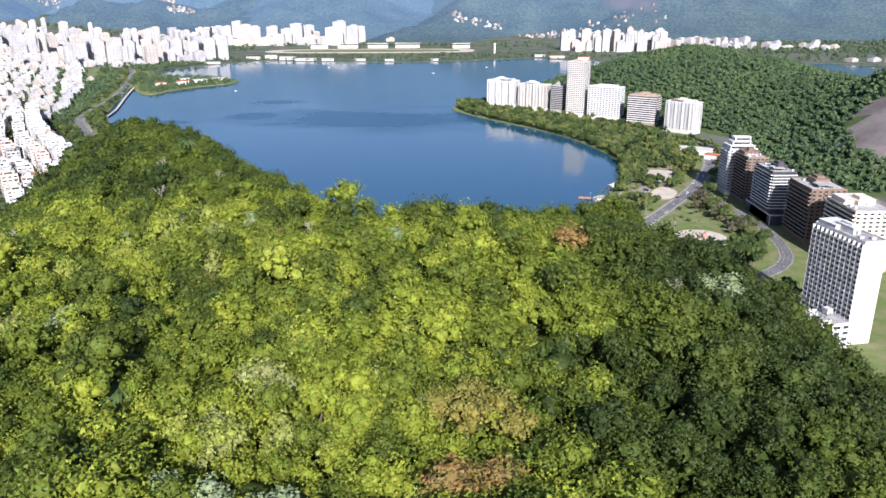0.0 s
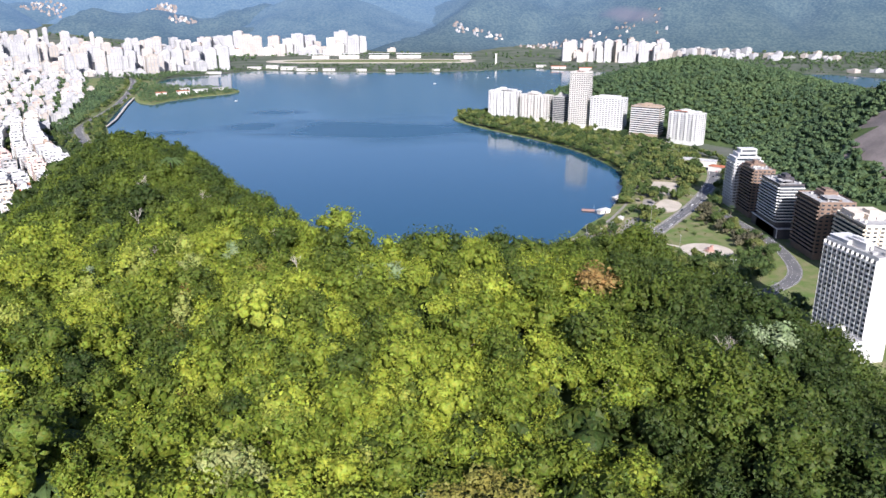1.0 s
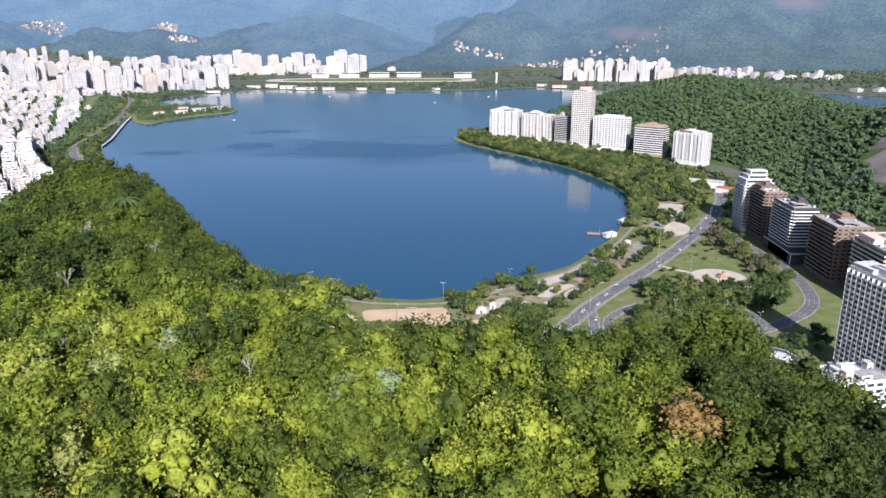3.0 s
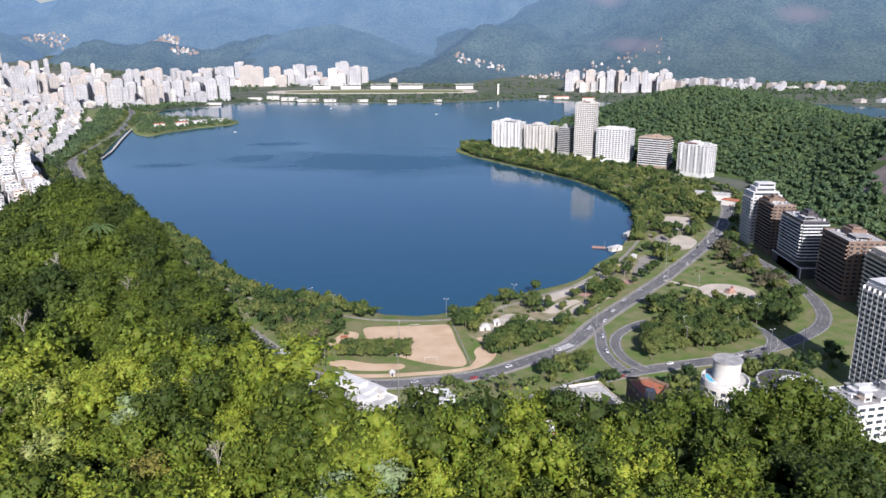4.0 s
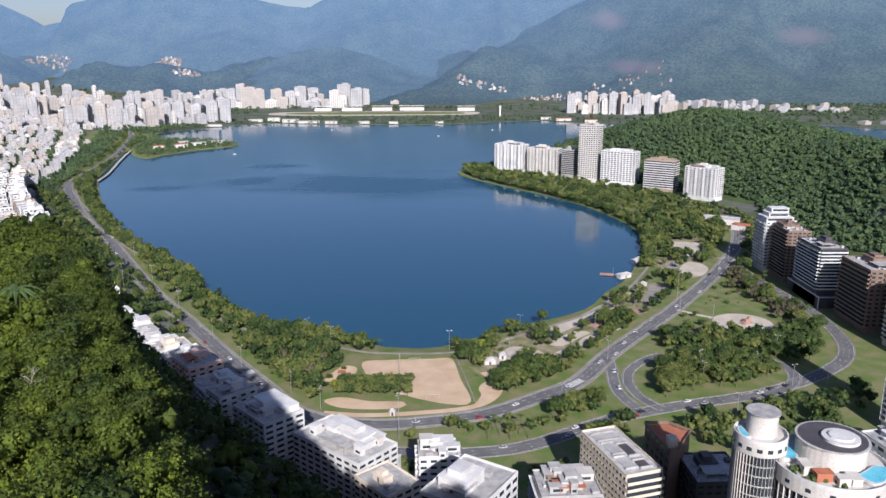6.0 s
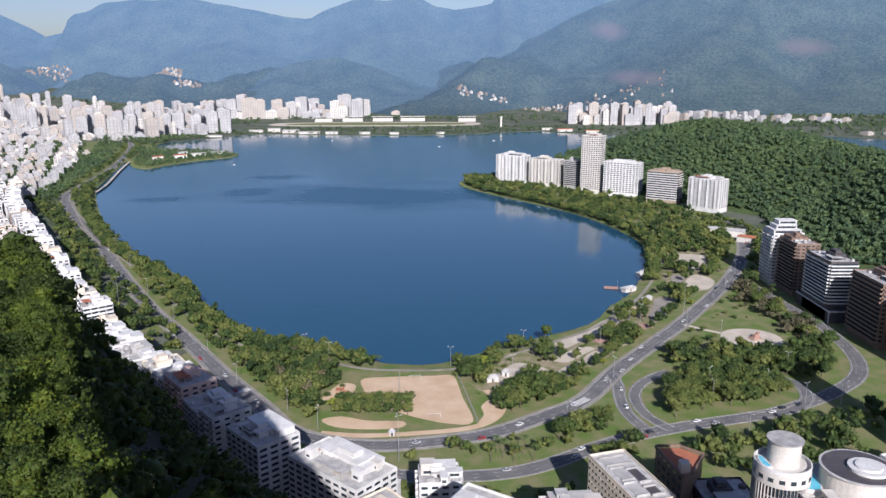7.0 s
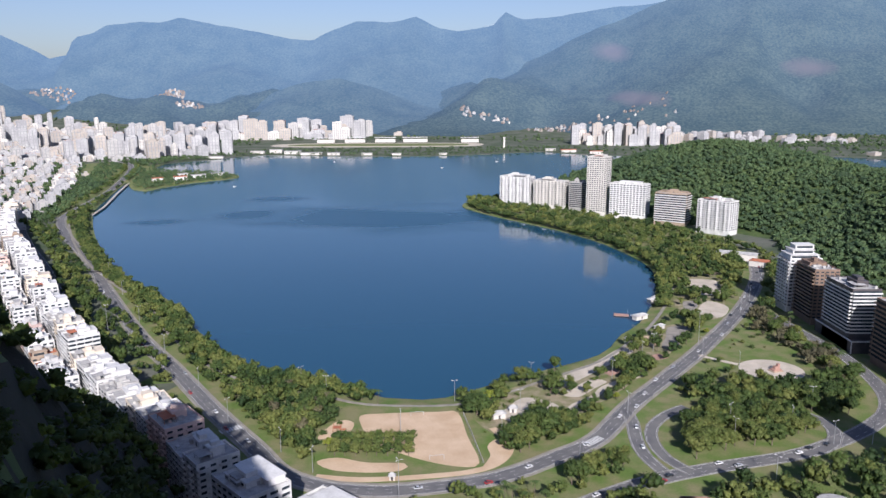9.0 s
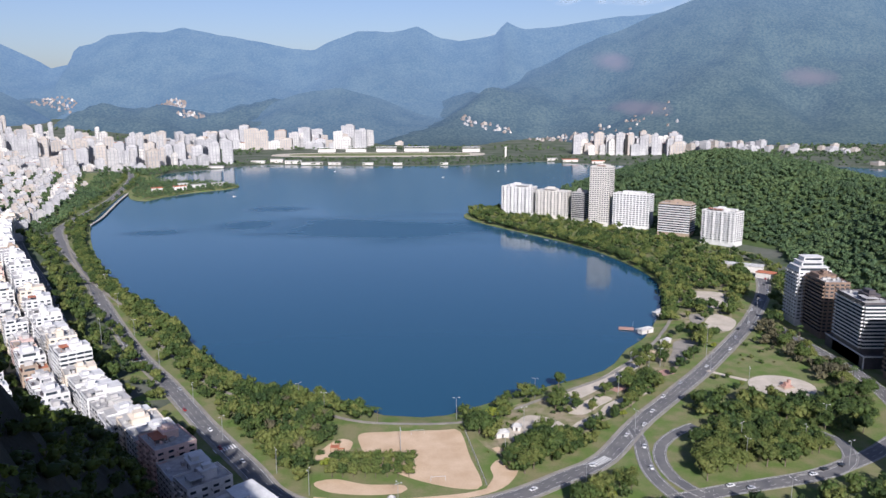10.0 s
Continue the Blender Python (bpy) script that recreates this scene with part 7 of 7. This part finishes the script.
lamp = make_lamp(13, 2)
lamp.matrix_basis = pose(-0.5, 526, LAND)
tall = make_lamp(24, 3)
tagged(tall, "very tall lighting mast beside the avenue")
tall.matrix_basis = pose(-26, 408, LAND)
for k, (x, y) in enumerate(((-78, 534), (-96, 549), (-70, 441), (-90, 462), (48, 556), (37, 512), (118, 604), (128, 596), (100, 560), (140, 612), (150, 492), (182, 488), (146, 474), (216, 470), (196, 470), (24, 476), (-30, 484),
                                  (172, 604), (236, 704), (258, 742), (186, 574), (98, 508), (206, 516), (60, 446), (-128, 500), (-160, 548), (-205, 612), (-252, 684), (-300, 765), (-345, 840), (150, 432))):
    copy_thing(lamp, pose(x, y, LAND, 0, 0, k * 40))
for x, y in ((177, 628), (-262, 650)):
    copy_thing(tall, pose(x, y, LAND, 0, 0, 30))

# monument on the round plaza
mon = thing("monument", pose(210, 574, LAND + 0.05, 0, 0, 20), "red-brown stone monument with stepped base on the plaza", "monument")
part("step", boxes((-4, 4, -3, 3, 0, 0.5)), M_BROWNP, mon)
part("plinth", boxes((-3, 3, -2, 2, 0.5, 1.4)), M_COURT, mon)
part("block", boxes((-1.6, 0.2, -1.2, 1.2, 1.4, 3.4)), M_COURT, mon)
part("pillar", boxes((0.6, 2.4, -0.9, 0.9, 1.4, 4.8)), M_COURT, mon)

# pier and small buildings on the shore
pier = thing("pier", pose(138.5, 705, 0, 0, 0, -14), "low wooden jetty with a red-brown deck on the lake", "pier")
part("deck", boxes((-6, 6, -3.5, 3.5, 0.6, 0.95)), M_COURT, pier)
part("gangway", boxes((7.02, 25, -1.2, 1.2, 0.8, 1.05)), M_STEEL, pier)
for x in (-6, 0, 6, 12, 18, 23):
    bm = bmesh.new()
    cyl(bm, x, 0.6, -2.5, 0.6, 0.2, 0.2, 8)
    part("pile", bm, M_GREY, pier)
bm = bmesh.new()
cyl(bm, 5, 3, 0.95, 6.5, 0.08, 0.06, 6)
part("flagpole", bm, M_STEEL, pier)


def kiosk(x, y, rot, w, d, h, roof, label, base=LAND):
    t = thing("kiosk", pose(x, y, base, 0, 0, rot), label, "kiosk")
    part("wall", boxes((-w / 2, w / 2, -d / 2, d / 2, -0.5, h)), M_CREAMW, t)
    bm = bmesh.new()
    v = [bm.verts.new(c) for c in ((-w / 2 - 0.8, -d / 2 - 0.8, h), (w / 2 + 0.8, -d / 2 - 0.8, h), (w / 2 + 0.8, d / 2 + 0.8, h), (-w / 2 - 0.8, d / 2 + 0.8, h), (-w * 0.25, 0, h + 1.6), (w * 0.25, 0, h + 1.6))]
    for f in ((0, 1, 5, 4), (1, 2, 5), (2, 3, 4, 5), (3, 0, 4), (3, 2, 1, 0)):
        bm.faces.new([v[i] for i in f])
    part("roof", bm, roof, t)
    part("door", boxes((-0.6, 0.6, -d / 2 - 0.06, -d / 2 - 0.003, 0, 2.2)), M_DARK, t)


kiosk(172, 736, 20, 7, 5, 3, M_ROOF, "small white lakeside kiosk with a pale roof")
kiosk(176, 742, 20, 5, 4, 3, M_ROOF, "small white boat hut on the shore")
kiosk(150, 690, 30, 12, 5, 3, M_ROOF, "long low white kiosk on the shore")
kiosk(24, 503, 15, 7, 4, 3, M_ROOF, "white park pavilion with a pale roof")
kiosk(33, 511, -10, 4, 3, 2.8, M_ROOF, "small white park kiosk under trees")
kiosk(158, 662, 45, 9, 4, 3, M_ROOF, "low white refreshment stand by the path")
kiosk(-31, 434, 0, 2.4, 1.6, 2.4, M_ROOF, "small white booth beside the earth track")
kiosk(308, 905, -30, 40, 14, 7, M_ROOF, "long low white building below the woods")
kiosk(322, 868, -40, 26, 12, 6, M_TILE, "low building with a tiled roof below the woods")

# fence and goals of the sports field
fence = thing("fence", pose(0, 0, LAND), "low grey fence along the sports field", "fence")
for k in range(13):
    y = 450 + k * 5
    x = 12.5 - (k / 12) * 9
    bm = bmesh.new()
    cyl(bm, x, y, 0, 2.6, 0.07, 0.07, 6)
    part("post", bm, M_STEEL, fence)
part("board", prism([(13.3, 450), (13.5, 450), (4.3, 510), (4.1, 510)], 0.1, 0.9), M_GREY, fence)
for x, y, r in ((-22, 506, 8), (-10, 454, 8)):
    g = thing("goal", pose(x, y, LAND + 0.06, 0, 0, r), "white football goal frame on the sand", "goal", "goals")
    for a, b in (((-3.6, 0, 0), (-3.6, 0, 2.4)), ((3.6, 0, 0), (3.6, 0, 2.4)), ((-3.6, 0, 2.4), (3.6, 0, 2.4))):
        bm = bmesh.new()
        limb(bm, a, b, 0.08, 0.08, 6)
        part("post" if a[2] == 0 else "crossbar", bm, M_WHITE, g)
# red climbing frame
cf = thing("climbing_frame", pose(-65, 488, LAND), "red play-ground climbing frame on sand", "play equipment")
for x in (-2, 2):
    for y in (-1.5, 1.5):
        part("post", boxes((x - 0.12, x + 0.12, y - 0.12, y + 0.12, 0, 3)), M_TILE, cf)
part("deck", boxes((-2.1, 2.1, -1.6, 1.6, 1.5, 1.7)), M_TILE, cf)
part("slide", prism([(2.1, -0.5), (5, -0.5), (5, 0.5), (2.1, 0.5)], 0.3, 0.5), M_TILE, cf)


# ---------------------------------------------------------------- odd plants on the hill
def branchy(rng, bm, a, d, length, r, depth):
    b = a + d * length
    limb(bm, a, b, r, r * 0.6, 4)
    if depth:
        for k in range(3):
            e = (d + Vector((rng.uniform(-0.8, 0.8), rng.uniform(-0.8, 0.8), rng.uniform(-0.2, 0.6)))).normalized()
            branchy(rng, bm, b, e, length * rng.uniform(0.55, 0.8), r * 0.55, depth - 1)


def dead_tree(seed, x, y, s):
    rng = random.Random(seed)
    bm = bmesh.new()
    branchy(rng, bm, Vector((0, 0, 1.5)), Vector((0.1, 0.05, 1)).normalized(), 2.4, 0.12, 4)
    t = thing("dead_tree", Matrix.Translation((x, y, float(height(x, y)) + 1.2)) @ Matrix.Diagonal((s * 0.62, s * 0.62, s * 0.62, 1)), "bare bleached tree with twisted twigs above the canopy", "dead tree", "dead trees")
    bm2 = bmesh.new()
    limb(bm2, (0, 0, -1.5), (0, 0, 1.5), 0.16, 0.12, 6)
    part("trunk", bm2, M_DEADWOOD, t)
    part("bare_crown", bm, M_DEADWOOD, t)


for k, (x, y, s) in enumerate(((-35, 96, 1.0), (7, 29.5, 0.9), (20.5, 62, 1.0), (-30, 78, 0.8), (-46, 120, 1.0), (-28, 108, 1.0), (-20, 97, 0.9), (-16, 88, 0.8), (-52, 140, 1.1), (12, 60, 0.6), (-60, 100, 0.9), (-40, 132, 0.9), (-10, 95, 0.8))):
    dead_tree(300 + k, x, y, s)


def odd_tree(shape, mat, x, y, s, label, group, up=0.5):
    t = make_tree(shape, 6.6, 0.14, mat, label, group=group)
    t.matrix_basis = Matrix.Translation((x, y, float(height(x, y)) + up)) @ Matrix.Rotation(x, 4, "Z") @ Matrix.Diagonal((s * 1.35, s * 1.35, s * 1.08, 1))


for x, y, s in ((14, 74.5, 0.95), (19, 60, 0.5), (1, 39, 0.85), (4, 40, 0.8), (-27, 84, 0.6), (-20, 62, 0.5)):
    odd_tree(NEAR_KINDS[0], M_ORANGE, x, y, s, "broadleaf tree with russet-orange leaves in the forest", "russet trees")
M_OLIVE = surface("olive_leaf", (0.19, 0.16, 0.028), (0.13, 0.13, 0.025), 1.2, 0.7, fine=0.3)
for x, y, s in ((2.4, 47, 0.9), (4.6, 48.5, 0.85), (0.2, 49, 0.8), (5.8, 46, 0.8), (2.6, 51, 0.75), (-24, 72, 0.7), (-20, 88, 0.7)):
    odd_tree(NEAR_KINDS[3], M_OLIVE, x, y, s, "olive-brown leaved tree in the hilltop forest", "olive-brown trees")
odd_tree(NEAR_KINDS[2], M_TREE, -12.8, 98.5, 1.15, "round dark green tree standing above the hill's brow", "hilltop trees", 0.9)
for x, y, s in ((-13, 36, 0.8), (-9, 35, 0.9), (-16.5, 38, 0.7), (-6, 33, 0.8), (-5, 86, 0.6), (-8, 84, 0.7), (30, 72, 0.9), (27, 70, 0.8), (-25, 97, 0.7), (-40, 90, 0.7), (-33, 60, 0.8), (-1, 50, 0.6)):
    odd_tree(NEAR_KINDS[1], M_SILVER, x, y, s, "pale silvery-leaved tree in the hilltop forest", "silvery trees")


def palm(x, y, h, z=None, label="slender palm with a drooping crown", group="palms"):
    rng = random.Random(int(x * 7 + y))
    t = thing("palm", Matrix.Translation((x, y, LAND if z is None else z)), label, "palm", group)
    bm = bmesh.new()
    limb(bm, (0, 0, -0.5), (0.3, 0.1, h), 0.2, 0.13, 7)
    part("trunk", bm, M_BARK, t)
    bm = bmesh.new()
    for k in range(14):
        a = k * 2.4
        up = rng.uniform(0.2, 0.9)
        prev = None
        for j in range(5):
            f = j / 4
            r = (2.0 if h < 5 else 2.8) * f
            c = Vector((0.3 + r * math.cos(a), 0.1 + r * math.sin(a), h + up * 1.6 * f - 2.2 * f * f))
            w = Vector((-math.sin(a), math.cos(a), 0)) * (0.42 * (1 - f) + 0.05)
            cur = (bm.verts.new(c - w - Vector((0, 0, 0.15))), bm.verts.new(c), bm.verts.new(c + w - Vector((0, 0, 0.15))))
            if prev:
                bm.faces.new((prev[0], cur[0], cur[1], prev[1]))
                bm.faces.new((prev[1], cur[1], cur[2], prev[2]))
            prev = cur
    part("crown", bm, M_SHRUB, t)


for x, y, h in ((18, 408, 9), (24, 411, 10), (29, 407, 9), (34, 413, 11), (38, 408, 9), (21, 416, 9), (252, 575, 12), (256, 582, 11), (253, 590, 12), (34, 478, 8), (42, 486, 8), (260, 668, 12), (257, 660, 11), (-56, 528, 8), (-46, 524, 8)):
    palm(x, y, h)
palm(-24.5, 50, 3.0, float(height(-24.5, 50)) + 0.2, "stout leaning palm in the hilltop forest", "hill palms")
palm(-52, 152, 7.0, float(height(-52, 152)), "tall palm on the hill ridge", "hill palms")

# small boats
for k, (x, y, r) in enumerate(((-20, 1900, 20), (-300, 2060, 70), (120, 2050, 10), (170, 728, 40), (-420, 1560, 30))):
    t = thing("boat", pose(x, y, 0, 0, 0, r), "small white boat lying on the lake", "boat", "boats")
    bm = bmesh.new()
    v = [bm.verts.new(c) for c in ((-3, -1, 0.7), (2, -1, 0.7), (4, 0, 0.9), (2, 1, 0.7), (-3, 1, 0.7), (-2.6, -0.6, -0.2), (2, -0.5, -0.2), (3.2, 0, -0.2), (2, 0.5, -0.2), (-2.6, 0.6, -0.2))]
    for i in range(5):
        bm.faces.new((v[i], v[(i + 1) % 5], v[5 + (i + 1) % 5], v[5 + i]))
    bm.faces.new(v[:5])
    bmesh.ops.recalc_face_normals(bm, faces=bm.faces)
    part("hull", bm, M_WHITE, t)
    part("cabin", boxes((-1.4, 0.6, -0.6, 0.6, 0.7, 1.7)), M_CREAMW, t)

# boardwalk on piles along the shore by the far avenue
walkway = thing("boardwalk", pose(0, 0, 0), "long pale boardwalk on piles along the lake shore", "boardwalk")
bw_line = spline([(-541, 1222), (-556, 1290), (-577, 1362), (-612, 1480), (-648, 1610)], False, 9)
ribbon("deck", bw_line, -4, 0.5, 1.7, M_PALE, 0.4, walkway)
ribbon("handrail", bw_line, -4.15, -4.0, 2.7, M_WHITE, 0.9, walkway)
for q in bw_line[::3]:
    bm = bmesh.new()
    cyl(bm, q.x + 1.5, q.y, -2, 1.3, 0.5, 0.5, 6)
    part("pile", bm, M_GREY, walkway)
